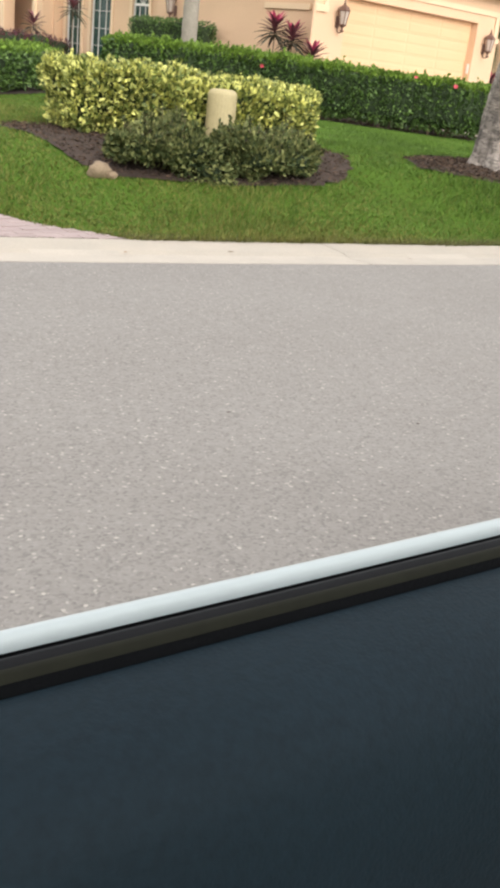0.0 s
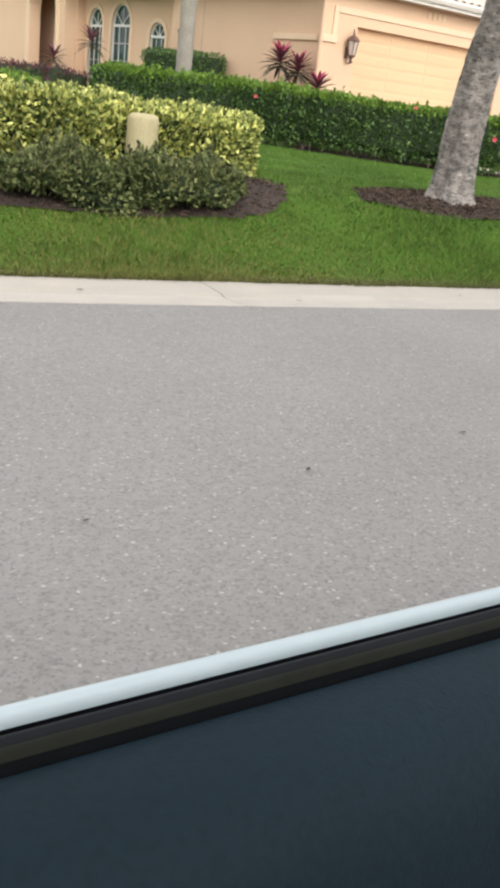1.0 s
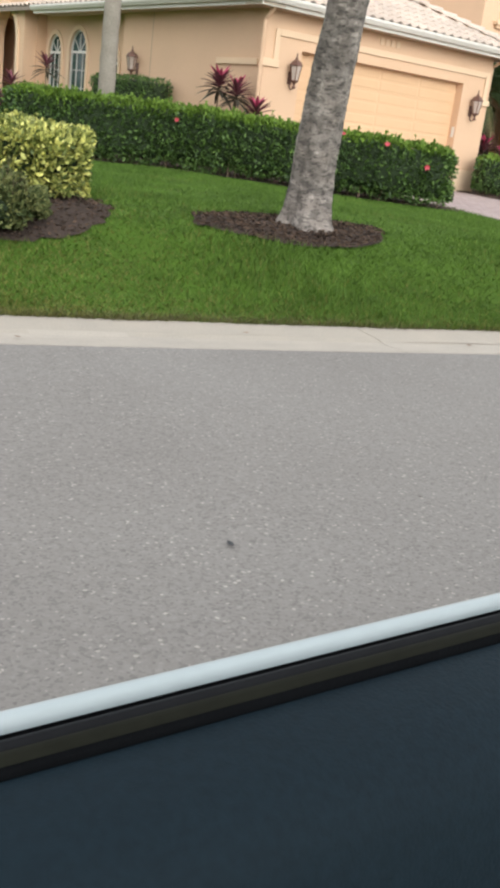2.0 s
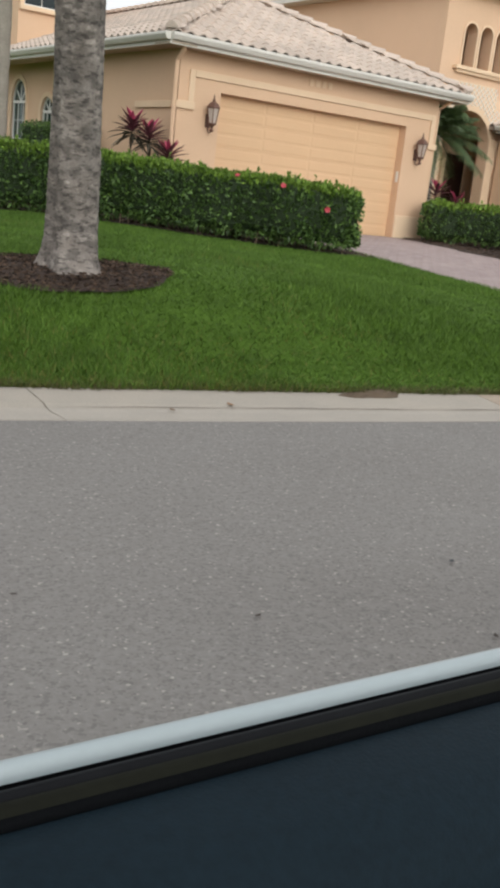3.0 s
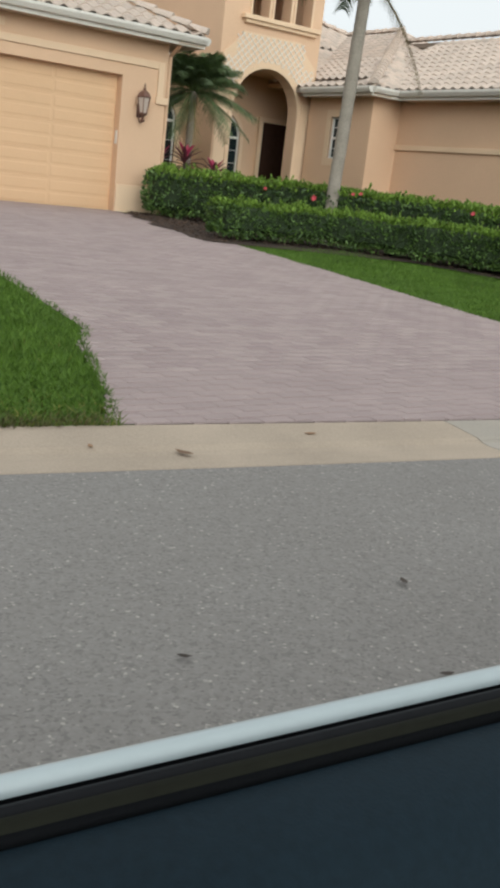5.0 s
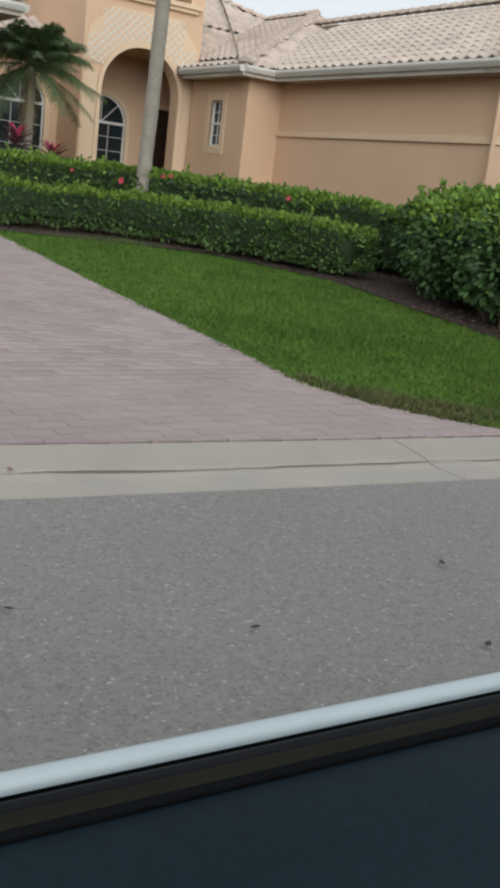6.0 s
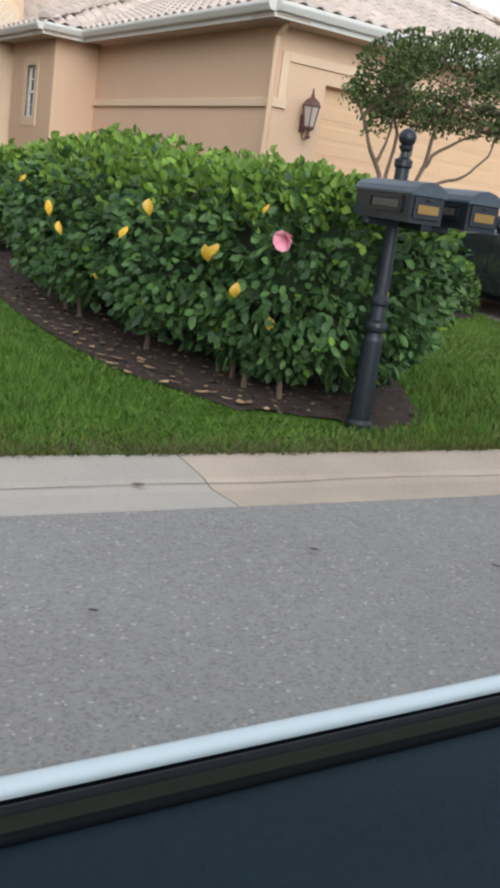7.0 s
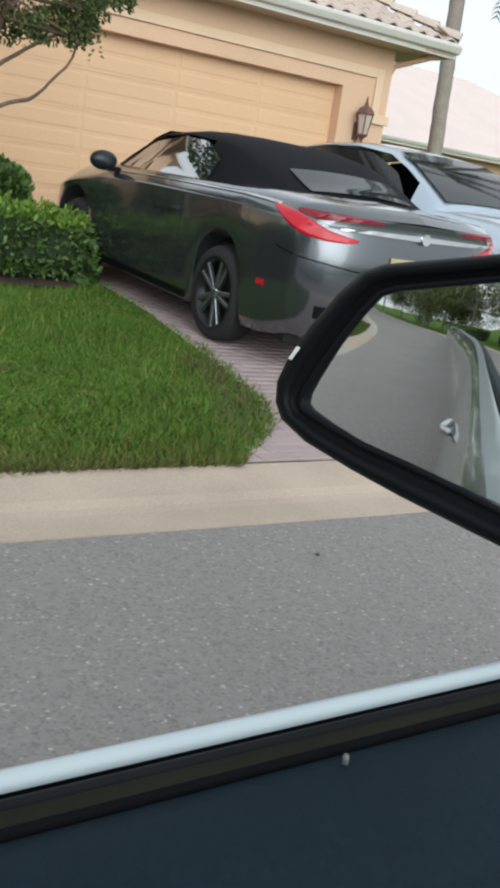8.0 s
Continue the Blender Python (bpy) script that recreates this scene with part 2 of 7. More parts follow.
    "rimdark": mat("dark_rim", (0.03, 0.03, 0.032), 0.4, 0.5),
    "blacktrim": mat("black_plastic", (0.0048, 0.0054, 0.0066), 0.5, var=0.2, fine=200, bump=0.1, bscale=400, spec=0.12),
    "sill": mat("white_silver_paint", (0.39, 0.445, 0.465), 0.35, 0.0, var=0.03, coat=0.5),
    "flank": mat("grey_green_metallic_paint", (0.30, 0.34, 0.33), 0.2, 0.75, var=0.06, scale=2, fine=400, coat=1.0),
    "sealgrey": mat("grey_rubber_seal", (0.0085, 0.0090, 0.0105), 0.6, var=0.2, scale=12, fine=80, spec=0.1),
    "olive": mat("olive_rubber_strip", (0.0100, 0.0105, 0.0068), 0.7, var=0.25, scale=12, fine=80, spec=0.1),
    "panel": mat("dark_blue_vinyl", (0.0074, 0.0150, 0.0215), 0.55, var=0.3, scale=3, fine=160, bump=0.12, bscale=350, spec=0.1),
    "mirror": mat("mirror_glass", (0.80, 0.82, 0.80), 0.02, 1.0, var=0.01),
    "pin": mat("grey_pin", (0.11, 0.11, 0.10), 0.5, var=0.1),
    "clear": mat("pale_lens", (0.65, 0.68, 0.66), 0.1, var=0.05),
}


# ------------------------------------------------------------------ builders
def thing(name, label, category, at=(0, 0, 0), group="", kind=""):
    ob = new(name)
    ob.empty_display_size = 0.2
    ob.location = at
    return tagged(ob, label, category, group, kind)


def origin(ob):
    """The world place of an unturned thing or part."""
    off = Vector((0, 0, 0))
    while ob is not None:
        off += ob.location
        ob = ob.parent
    return off


def link(name, me, material, parent=None, label="", smooth=False):
    if material is not None:
        me.materials.append(material)
    if smooth:
        me.polygons.foreach_set("use_smooth", [True] * len(me.polygons))
    ob = new(name, me)
    if parent is not None:
        ob.parent = parent
        ob.location = -origin(parent)
    if label:
        ob["label"] = label
    return ob


def part(name, bm, material, parent=None, label="", smooth=False):
    """A bmesh given in world places becomes one mesh object under its thing."""
    me = bpy.data.meshes.new(name)
    bm.to_mesh(me)
    bm.free()
    return link(name, me, material, parent, label, smooth)


def raw(name, verts, faces, material, parent=None, label="", smooth=False):
    """A mesh from arrays: verts n x 3, faces m x k, all of one k."""
    me = bpy.data.meshes.new(name)
    verts = np.asarray(verts, dtype=np.float32)
    faces = np.asarray(faces, dtype=np.int32)
    k = faces.shape[1]
    me.vertices.add(len(verts))
    me.vertices.foreach_set("co", verts.ravel())
    me.loops.add(faces.size)
    me.loops.foreach_set("vertex_index", faces.ravel())
    me.polygons.add(len(faces))
    me.polygons.foreach_set("loop_start", np.arange(0, faces.size, k, dtype=np.int32))
    me.update(calc_edges=True)
    me.validate()
    return link(name, me, material, parent, label, smooth)


def box(bm, lo, hi, m=None, bevel=0.0):
    c = [(a + b) / 2 for a, b in zip(lo, hi)]
    s = [abs(b - a) for a, b in zip(lo, hi)]
    r = bmesh.ops.create_cube(bm, size=1.0, matrix=Matrix.Translation(c) @ Matrix.Diagonal((*s, 1)))
    vs = r["verts"]
    if bevel:
        es = list({e for v in vs for e in v.link_edges})
        out = bmesh.ops.bevel(bm, geom=es, offset=bevel, segments=2, affect="EDGES", profile=0.5)
        vs = list({v for f in out["faces"] for v in f.verts} | {v for v in vs if v.is_valid})
    if m is not None:
        bmesh.ops.transform(bm, matrix=m, verts=[v for v in vs if v.is_valid])
    return bm


def boxes(*specs, m=None, bevel=0.0):
    bm = bmesh.new()
    for lo, hi in specs:
        box(bm, lo, hi, m, bevel)
    return bm


def tube(bm, pts, radii, sides=10, wobble=0.0, cap=True):
    """A tapered tube along points."""
    rings = []
    pts = [Vector(p) for p in pts]
    ref = Vector((0.3, 0.9, 0.1))
    for i, p in enumerate(pts):
        d = (pts[min(i + 1, len(pts) - 1)] - pts[max(i - 1, 0)]).normalized()
        u = d.cross(ref)
        if u.length < 0.1:
            u = d.cross(Vector((1, 0, 0)))
        u.normalize()
        v = d.cross(u)
        ring = []
        for k in range(sides):
            a = 2 * math.pi * k / sides
            q = u * math.cos(a) + v * math.sin(a)
            r = radii[i] * (1 + wobble * noise.noise((p + q * radii[i]) * 4))
            ring.append(bm.verts.new(p + q * r))
        rings.append(ring)
    for a, b in zip(rings, rings[1:]):
        for k in range(sides):
            bm.faces.new((a[k], a[(k + 1) % sides], b[(k + 1) % sides], b[k]))
    if cap:
        bm.faces.new(list(reversed(rings[0])))
        bm.faces.new(rings[-1])
    return bm


def lathe(bm, profile, sides=16, at=(0, 0, 0)):
    """A turned body from (radius, height) pairs."""
    rings = []
    for r, z in profile:
        rings.append([bm.verts.new((at[0] + r * math.cos(2 * math.pi * k / sides), at[1] + r * math.sin(2 * math.pi * k / sides), at[2] + z))
                      for k in range(sides)])
    for a, b in zip(rings, rings[1:]):
        for k in range(sides):
            bm.faces.new((a[k], a[(k + 1) % sides], b[(k + 1) % sides], b[k]))
    bm.faces.new(list(reversed(rings[0])))
    bm.faces.new(rings[-1])
    return bm


def prism(bm, outline, y0, y1, m=None):
    """An outline of (x, z) pairs pushed from y0 to y1."""
    a = [bm.verts.new((x, y0, z)) for x, z in outline]
    b = [bm.verts.new((x, y1, z)) for x, z in outline]
    n = len(outline)
    for i in range(n):
        bm.faces.new((a[i], a[(i + 1) % n], b[(i + 1) % n], b[i]))
    bm.faces.new(list(reversed(a)))
    bm.faces.new(b)
    bmesh.ops.recalc_face_normals(bm, faces=bm.faces[:])
    if m is not None:
        bmesh.ops.transform(bm, matrix=m, verts=a + b)
    return bm


def arc(x0, x1, spring, rise, steps=14):
    """Points (x, z) of an arch's underside from x0 to x1."""
    c, r = (x0 + x1) / 2, (x1 - x0) / 2
    return [(c - r * math.cos(math.pi * i / steps), spring + rise * math.sin(math.pi * i / steps)) for i in range(steps + 1)]


def arch_wall(bm, x0, x1, z0, z1, ox0, ox1, oz0, spring, rise, y0, y1, m=None):
    """A wall from x0..x1, z0..z1 with one arched opening through it."""
    start = len(bm.verts)
    bm.verts.ensure_lookup_table()
    before = set(bm.verts)
    for lo, hi in (((x0, y0, z0), (ox0, y1, z1)), ((ox1, y0, z0), (x1, y1, z1))):
        box(bm, lo, hi)
    if oz0 > z0 + 0.001:
        box(bm, (ox0, y0, z0), (ox1, y1, oz0))
    pts = arc(ox0, ox1, spring, rise)
    for (xa, za), (xb, zb) in zip(pts, pts[1:]):
        v = [bm.verts.new(c) for c in ((xa, y0, za), (xb, y0, zb), (xb, y0, z1), (xa, y0, z1), (xa, y1, za), (xb, y1, zb), (xb, y1, z1), (xa, y1, z1))]
        for f in ((0, 1, 2, 3), (7, 6, 5, 4), (0, 4, 5, 1), (3, 2, 6, 7)):
            bm.faces.new([v[i] for i in f])
    if m is not None:
        bmesh.ops.transform(bm, matrix=m, verts=[v for v in bm.verts if v not in before])
    return bm


def arch_band(bm, ox0, ox1, oz0, spring, rise, wide, y0, y1, m=None, steps=14):
    """A raised band round an arched opening."""
    inner = [(ox0, oz0)] + arc(ox0, ox1, spring, rise, steps) + [(ox1, oz0)]
    outer = [(ox0 - wide, oz0)] + arc(ox0 - wide, ox1 + wide, spring, rise + wide, steps) + [(ox1 + wide, oz0)]
    made = []
    for i in range(len(inner) - 1):
        q = [inner[i], inner[i + 1], outer[i + 1], outer[i]]
        v = [bm.verts.new((x, y0, z)) for x, z in q] + [bm.verts.new((x, y1, z)) for x, z in q]
        made += v
        for f in ((0, 1, 2, 3), (7, 6, 5, 4), (0, 4, 5, 1), (2, 6, 7, 3)):
            bm.faces.new([v[i] for i in f])
    if m is not None:
        bmesh.ops.transform(bm, matrix=m, verts=made)
    return bm


rng = np.random.default_rng(7)


def leaf_mesh(name, pts, nrm, length, width, material, parent, label="", up=0.35, spread=0.9, fold=0.25, droop=0.0, plain=False):
    """Many folded leaves at points, each leaning out along its normal."""
    pts, nrm = np.asarray(pts), np.asarray(nrm)
    n = len(pts)
    d = nrm + rng.normal(0, spread, (n, 3)) * 0.6
    d[:, 2] += up - droop
    d /= np.linalg.norm(d, axis=1)[:, None] + 1e-9
    side = np.cross(d, rng.normal(0, 1, (n, 3)))
    side /= np.linalg.norm(side, axis=1)[:, None] + 1e-9
    face = np.cross(side, d)
    ln = length * rng.uniform(0.6, 1.3, n)[:, None]
    wd = width * rng.uniform(0.7, 1.25, n)[:, None]
    base = pts - d * ln * 0.3
    tip = base + d * ln
    mid = base + d * ln * 0.45
    left = mid + side * wd * 0.5 + face * wd * fold
    right = mid - side * wd * 0.5 + face * wd * fold
    if not plain:
        a, b, out = base + d * ln * 0.22, base + d * ln * 0.66, side * wd * 0.5
        up = face * wd * fold
        v = np.stack([base, a + out * 0.82 + up * 0.8, b + out * 0.86 + up * 0.8, tip - face * wd * fold * 0.6, b - out * 0.86 + up * 0.8, a - out * 0.82 + up * 0.8], 1).reshape(-1, 3)
        i = np.arange(n)[:, None] * 6
        f = np.concatenate([i + np.array([[0, 1, 2]]), i + np.array([[0, 2, 3]]), i + np.array([[0, 3, 4]]), i + np.array([[0, 4, 5]])], 1).reshape(-1, 3)
        ob = raw(name, v, f, material, parent, label)
        ob["kind"] = "stuff"
        return ob
    v = np.stack([base, left, tip, right], 1).reshape(-1, 3)
    i = np.arange(n)[:, None] * 4
    f = np.concatenate([i + np.array([[0, 1, 2]]), i + np.array([[0, 2, 3]])], 1).reshape(-1, 3)
    ob = raw(name, v, f, material, parent, label)
    ob["kind"] = "stuff"
    return ob


# ------------------------------------------------------------------ lie of the land
def edge_y(x):
    """Where the road ends and the gutter begins."""
    c = max(-20.0, min(14.0, x))
    return -12.933 - 0.1543 * c + 0.0056 * c * c + (x - c) * (-0.378 if x < c else 0.0025)


def sstep(a, b, x):
    k = min(1.0, max(0.0, (x - a) / (b - a)))
    return k * k * (3 - 2 * k)


def road_z(x):
    return 0.0049 * max(-40.0, min(40.0, x))


def ground_z(x, y):
    s = y - edge_y(x) - 0.58
    b = road_z(x)
    if s < 0:
        return b + 0.05 * max(0.0, (s + 0.58) / 0.58)
    k = min(1.0, s / 12.7)
    line = 0.05 + 0.48 * (1 - (1 - k) ** 1.5)
    # the bank along the road is steeper and higher round the tree
    t = sstep(-7.6, -6.2, x)
    berm = 0.05 + (0.41 + 0.03 * t) * sstep(0, 3.2 - 0.8 * t, s)
    w = sstep(-3.5, 1.0, x)
    # the drive under the parked cars lies a little lower
    dip = 0.05 * sstep(12.8, 14.2, x) * sstep(0, 1.5, s) * (1 - sstep(5, 8, s))
    return b * (1 - k) + berm * (1 - w) + line * w - dip


# ------------------------------------------------------------------ ground, road, gutter
def sheet(name, xs, ss, zfun, material, label, category):
    v = [(x, edge_y(x) + s, zfun(x, s)) for x in xs for s in ss]
    n = len(ss)
    f = [(i * n + j, (i + 1) * n + j, (i + 1) * n + j + 1, i * n + j + 1) for i in range(len(xs) - 1) for j in range(n - 1)]
    ob = raw(name, v, f, material, smooth=True)
    return tagged(ob, label, category, kind="structure")


far = [-900, -500, -250, -120, -70]
XS = far + [x * 0.5 for x in range(-100, 121)] + [70, 120, 250, 500, 900]


def sheet_z(x, s):
    if -8.6 < s < 0.3:
        return road_z(x) - 0.25
    if s <= -8.6:
        return road_z(x) + 0.05
    if in_drive(x, edge_y(x) + s, -0.6):
        return ground_z(x, edge_y(x) + s) - 0.06
    return ground_z(x, edge_y(x) + s) - 0.005


sheet("road", [-300, -120, -70] + [x * 0.5 for x in range(-100, 121)] + [70, 150, 300], [-8.0, -6, -4, -2, -1, -0.3, 0.0],
      lambda x, s: road_z(x) - 0.004 * abs(s + 4) + 0.016, M["asphalt"], "worn light grey asphalt residential road", "road")


def gutter_piece(parent, x0, x1):
    """One cast length of the shallow concrete gutter."""
    prof = [(0.0, -0.01), (0.006, 0.004), (0.2, 0.0), (0.25, 0.006), (0.30, 0.024), (0.50, 0.046), (0.565, 0.050), (0.58, 0.042), (0.58, -0.15), (0.0, -0.15)]
    steps = 5
    v, f = [], []
    for i in range(steps + 1):
        x = x0 + (x1 - x0) * i / steps
        for s, z in prof:
            v.append((x, edge_y(x) + s, road_z(x) + z))
    n = len(prof)
    for i in range(steps):
        for j in range(n):
            a, b = i * n + j, i * n + (j + 1) % n
            f.append((a, a + n, b + n, b))
    v += v[:n] + v[steps * n:(steps + 1) * n]
    bm = bmesh.new()
    vs = [bm.verts.new(c) for c in v]
    for q in f:
        bm.faces.new([vs[k] for k in q])
    k = (steps + 1) * n
    bm.faces.new([vs[k + j] for j in range(n)])
    bm.faces.new([vs[k + n + j] for j in reversed(range(n))])
    ob = part("gutter_length", bm, M["tan_concrete" if -4 < x0 < 2 or x0 > 8 else "concrete"], parent)
    ob.data.materials.append(M["pale_concrete"])
    # the apron towards the road is worn paler than the rolled back
    for p in ob.data.polygons:
        c = p.center
        if not (-4 < x0 < 2 or x0 > 8) and c.y - edge_y(c.x) < 0.27 + 0.02 * noise.noise((c.x, 0, 0)):
            p.material_index = 1
    return ob


gutter = thing("gutter", "pale concrete gutter with fine joints along the road", "gutter", kind="structure")
joints = [-24.0, -21.2, -18.3, -15.4, -12.4, -9.47, -6.57, -3.55, -0.6, 2.4, 5.6, 8.72, 11.7, 14.7, 17.7, 20.7, 23.7, 26.7]
for a, b in zip(joints, joints[1:]):
    gutter_piece(gutter, a + 0.004, b - 0.004)


def silt_line(x0, x1, at, wide):
    """A thin wavering dark line along the gutter's flow line."""
    v, f = [], []
    n = int((x1 - x0) / 0.05)
    for i in range(n + 1):
        x = x0 + (x1 - x0) * i / n
        mid = at + 0.016 * noise.noise((x * 1.3, at * 9, 0)) + 0.006 * noise.noise((x * 7, 2, 0))
        w = wide * max(0.03, 0.6 + 0.9 * noise.noise((x * 2.2, 7, at))) * min(1.0, i / 12, (n - i) / 12)
        for s in (mid - w, mid + w):
            lift = 0.0 if s < 0.2 else (s - 0.2) * 0.12 if s < 0.25 else 0.006 + (s - 0.25) * 0.36 if s < 0.30 else 0.024 + (s - 0.30) * 0.11
            v.append((x, edge_y(x) + s, road_z(x) + lift + 0.004))
    for i in range(n):
        f.append((2 * i, 2 * i + 1, 2 * i + 3, 2 * i + 2))
    raw("silt_line", v, f, M["flow_dark"], gutter, "thin dark line along the flow line")


silt_line(2.2, 6.6, 0.262, 0.006)
silt_line(-6.6, -2.4, 0.262, 0.004)
silt_line(7.0, 11.5, 0.255, 0.0025)
opposite = thing("gutter_opposite", "pale concrete gutter across the road", "gutter", kind="structure")
v, f = [], []
for i, x in enumerate(range(-45, 46)):
    for s, z in ((-8.0, 0.0), (-8.2, 0.002), (-8.5, 0.045), (-8.62, 0.05)):
        v.append((x, edge_y(x) + s, road_z(x) + z))
for i in range(90):
    for j in range(3):
        f.append((i * 4 + j, i * 4 + j + 1, i * 4 + j + 5, i * 4 + j + 4))
raw("gutter_strip", v, f, M["concrete"], opposite)


# ------------------------------------------------------------------ paved drives
def between(pts, y):
    """x along a polyline of (x, y) pairs that runs down in y."""
    if y >= pts[0][1]:
        return pts[0][0]
    for (xa, ya), (xb, yb) in zip(pts, pts[1:]):
        if y >= yb:
            return xa + (xb - xa) * (ya - y) / (ya - yb)
    return pts[-1][0]


DRIVES = {
    "a": ([(1.72, 0.2), (1.74, -3.95), (1.36, -7.9), (1.2, -10.4), (0.95, -10.85), (0.65, -11.9), (0.35, -12.5)],
          [(6.7, 0.2), (6.55, -0.8), (6.0, -3.0), (5.97, -5.6), (5.8, -9.0), (5.78, -12.0), (5.93, -12.4), (6.33, -12.86), (6.7, -13.2)], 0.15, 0),
    "b": ([(14.95, -5.0), (14.95, -8.8), (14.86, -10.0), (14.62, -11.5), (14.40, -12.4), (14.1, -12.95), (13.5, -13.6)],
          [(20.2, -5.0), (20.2, -9.2), (20.4, -12.9), (21.0, -13.5)], -5.1, 1),
    "c": ([(-17.0, -5.0), (-17.4, -10.0)],
          [(-12.3, -5.0), (-12.1, -8.0), (-11.55, -9.17), (-11.4, -9.45), (-11.15, -9.7), (-10.85, -10.1)], -5.0, 2),
}


def in_drive(x, y, grow=0.0):
    for left, right, top, _ in DRIVES.values():
        if y < top and between(left, y) - grow < x < between(right, y) + grow:
            return True
    return False


sheet("ground", XS, [-900, -300, -80, -30, -15, -8.7, -8.5, 0.25, 0.45, 0.585, 0.9, 1.2, 1.6, 2, 2.4, 2.8, 3.2, 3.6, 4, 5, 6, 7, 8, 9, 10, 11, 12, 13.3, 18, 30, 60, 200, 900],
      sheet_z, M["soil"], "short green lawn soil that reaches past the houses", "ground")


def paver_mesh():
    bm = box(bmesh.new(), (-0.099, -0.049, -0.05), (0.099, 0.049, 0.0))
    bmesh.ops.bevel(bm, geom=[e for e in bm.edges if all(v.co.z > -0.01 for v in e.verts)], offset=0.003, segments=1, affect="EDGES")
    bmesh.ops.delete(bm, geom=[fc for fc in bm.faces if fc.normal.z < -0.9], context="FACES")
    me = bpy.data.meshes.new("paver")
    bm.to_mesh(me)
    bm.free()
    me.materials.append(M["paver"])
    return me


PAVER = paver_mesh()


PAVE = 0.003      # the pavers' tops over the lawn's soil


def lay_drive(key, label):
    left, right, top, _ = DRIVES[key]
    drive = thing("driveway", label, "driveway", kind="structure")
    lo_x = min(p[0] for p in left) - 0.2
    hi_x = max(p[0] for p in right) + 0.2
    lo_y = min(edge_y(lo_x), edge_y(hi_x)) + 0.3
    spots = []
    rows = int((top - lo_y) / 0.1)
    for r in range(rows):
        y = top - 0.05 - r * 0.1
        a, b = between(left, y), between(right, y)
        for c in range(int((hi_x - lo_x) / 0.2) + 1):
            x = lo_x + c * 0.2 + (0.1 if r % 2 else 0.0)
            # pieces at the borders are cut to fit
            xa, xb = max(x - 0.1, a), min(x + 0.1, b)
            ya, yb = max(y - 0.05, edge_y(x) + 0.59), y + 0.05
            if xb - xa > 0.02 and yb - ya > 0.012:
                spots.append(((xa + xb) / 2, (ya + yb) / 2, (xb - xa) / 0.2, (yb - ya) / 0.1))
    # bedding under the pavers
    by = np.arange(lo_y, top + 0.01, 0.2)
    v, f = [], []
    for y0, y1 in zip(by, by[1:]):
        k = len(v)
        for y in (y0, y1):
            a, b = between(left, y), between(right, y)
            for i in range(13):
                x = a + (b - a) * i / 12
                yy = max(y, edge_y(x) + 0.582)
                v.append((x, yy, ground_z(x, yy) + PAVE - 0.0028))
        f += [(k + i, k + i + 1, k + i + 14, k + i + 13) for i in range(12)]
    raw("sand_bed", v, f, M["joint"], drive, smooth=True)
    spots.sort(key=lambda p: p[1] - edge_y(p[0]))
    near, rest = spots[:300], spots[300:]
    for x, y, fx, fy in near:
        ob = new("paver", PAVER)
        ob.parent = drive
        ob.scale = (fx, fy, 1)
        ob.location = (x, y, ground_z(x, y) + PAVE + random.uniform(-0.0015, 0.0015))
    co = np.array([v.co[:] for v in PAVER.vertices])
    fc = [list(p.vertices) for p in PAVER.polygons if len(p.vertices) == 4]
    if rest:
        off = np.array([(x, y, ground_z(x, y) + PAVE + random.uniform(-0.0015, 0.0015)) for x, y, fx, fy in rest])
        size = np.array([(fx, fy, 1) for x, y, fx, fy in rest])
        v = (off[:, None, :] + co[None] * size[:, None, :]).reshape(-1, 3)
        f = (np.arange(len(rest))[:, None, None] * len(co) + np.array(fc)[None]).reshape(-1, 4)
        ob = raw("paver_field", v, f, M["pavers"], drive)
        ob["kind"] = "stuff"
    return drive


# ------------------------------------------------------------------ houses
def tile_mesh(name, wide, long):
    """One low barrel roof tile: x across, y up the slope, z out."""
    bm = bmesh.new()
    prof = [(-0.5, 0.0), (-0.38, 0.004), (-0.28, 0.019), (-0.14, 0.043), (0.0, 0.052), (0.14, 0.043), (0.28, 0.019), (0.38, 0.004), (0.5, 0.0)]
    lo = [bm.verts.new((x * wide, 0, z + 0.028)) for x, z in prof]
    hi = [bm.verts.new((x * wide, long * 1.08, z + 0.004)) for x, z in prof]
    lip = [bm.verts.new((x * wide, 0, z + 0.004)) for x, z in prof]
    for i in range(len(prof) - 1):
        bm.faces.new((lo[i], lo[i + 1], hi[i + 1], hi[i]))
        bm.faces.new((lip[i], lip[i + 1], lo[i + 1], lo[i]))
    me = bpy.data.meshes.new(name)
    bm.to_mesh(me)
    bm.free()
    me.materials.append(M["tile"])
    return me


TILE_W, TILE_L = 0.26, 0.34
TILE = tile_mesh("roof_tile", TILE_W, TILE_L)


def slope(roof, a, b, up, height, cut_left, cut_right, singles=300):
    """A tiled roof slope. a, b: the eave's ends, seen from outside left to right; up: the level way in to the ridge; height: rise per
    metre in; cut_left, cut_right: how far the slope narrows at each end per metre in; the last number of a cut is its reach in."""
    a, b, up = Vector(a), Vector(b), Vector(up).normalized()
    along = (b - a).normalized()
    reach = cut_left[1]
    wide = (b - a).length
    rise = Vector((up.x, up.y, height)).normalized()
    out = along.cross(rise).normalized()
    if out.z < 0:
        out = -out
    k = math.sqrt(1 + height * height)
    # boards under the tiles
    top_l = a + along * cut_left[0] * reach + (up + Vector((0, 0, height))) * reach
    top_r = b - along * cut_right[0] * reach + (up + Vector((0, 0, height))) * reach
    bm = bmesh.new()
    down = Vector((0, 0, -0.10))
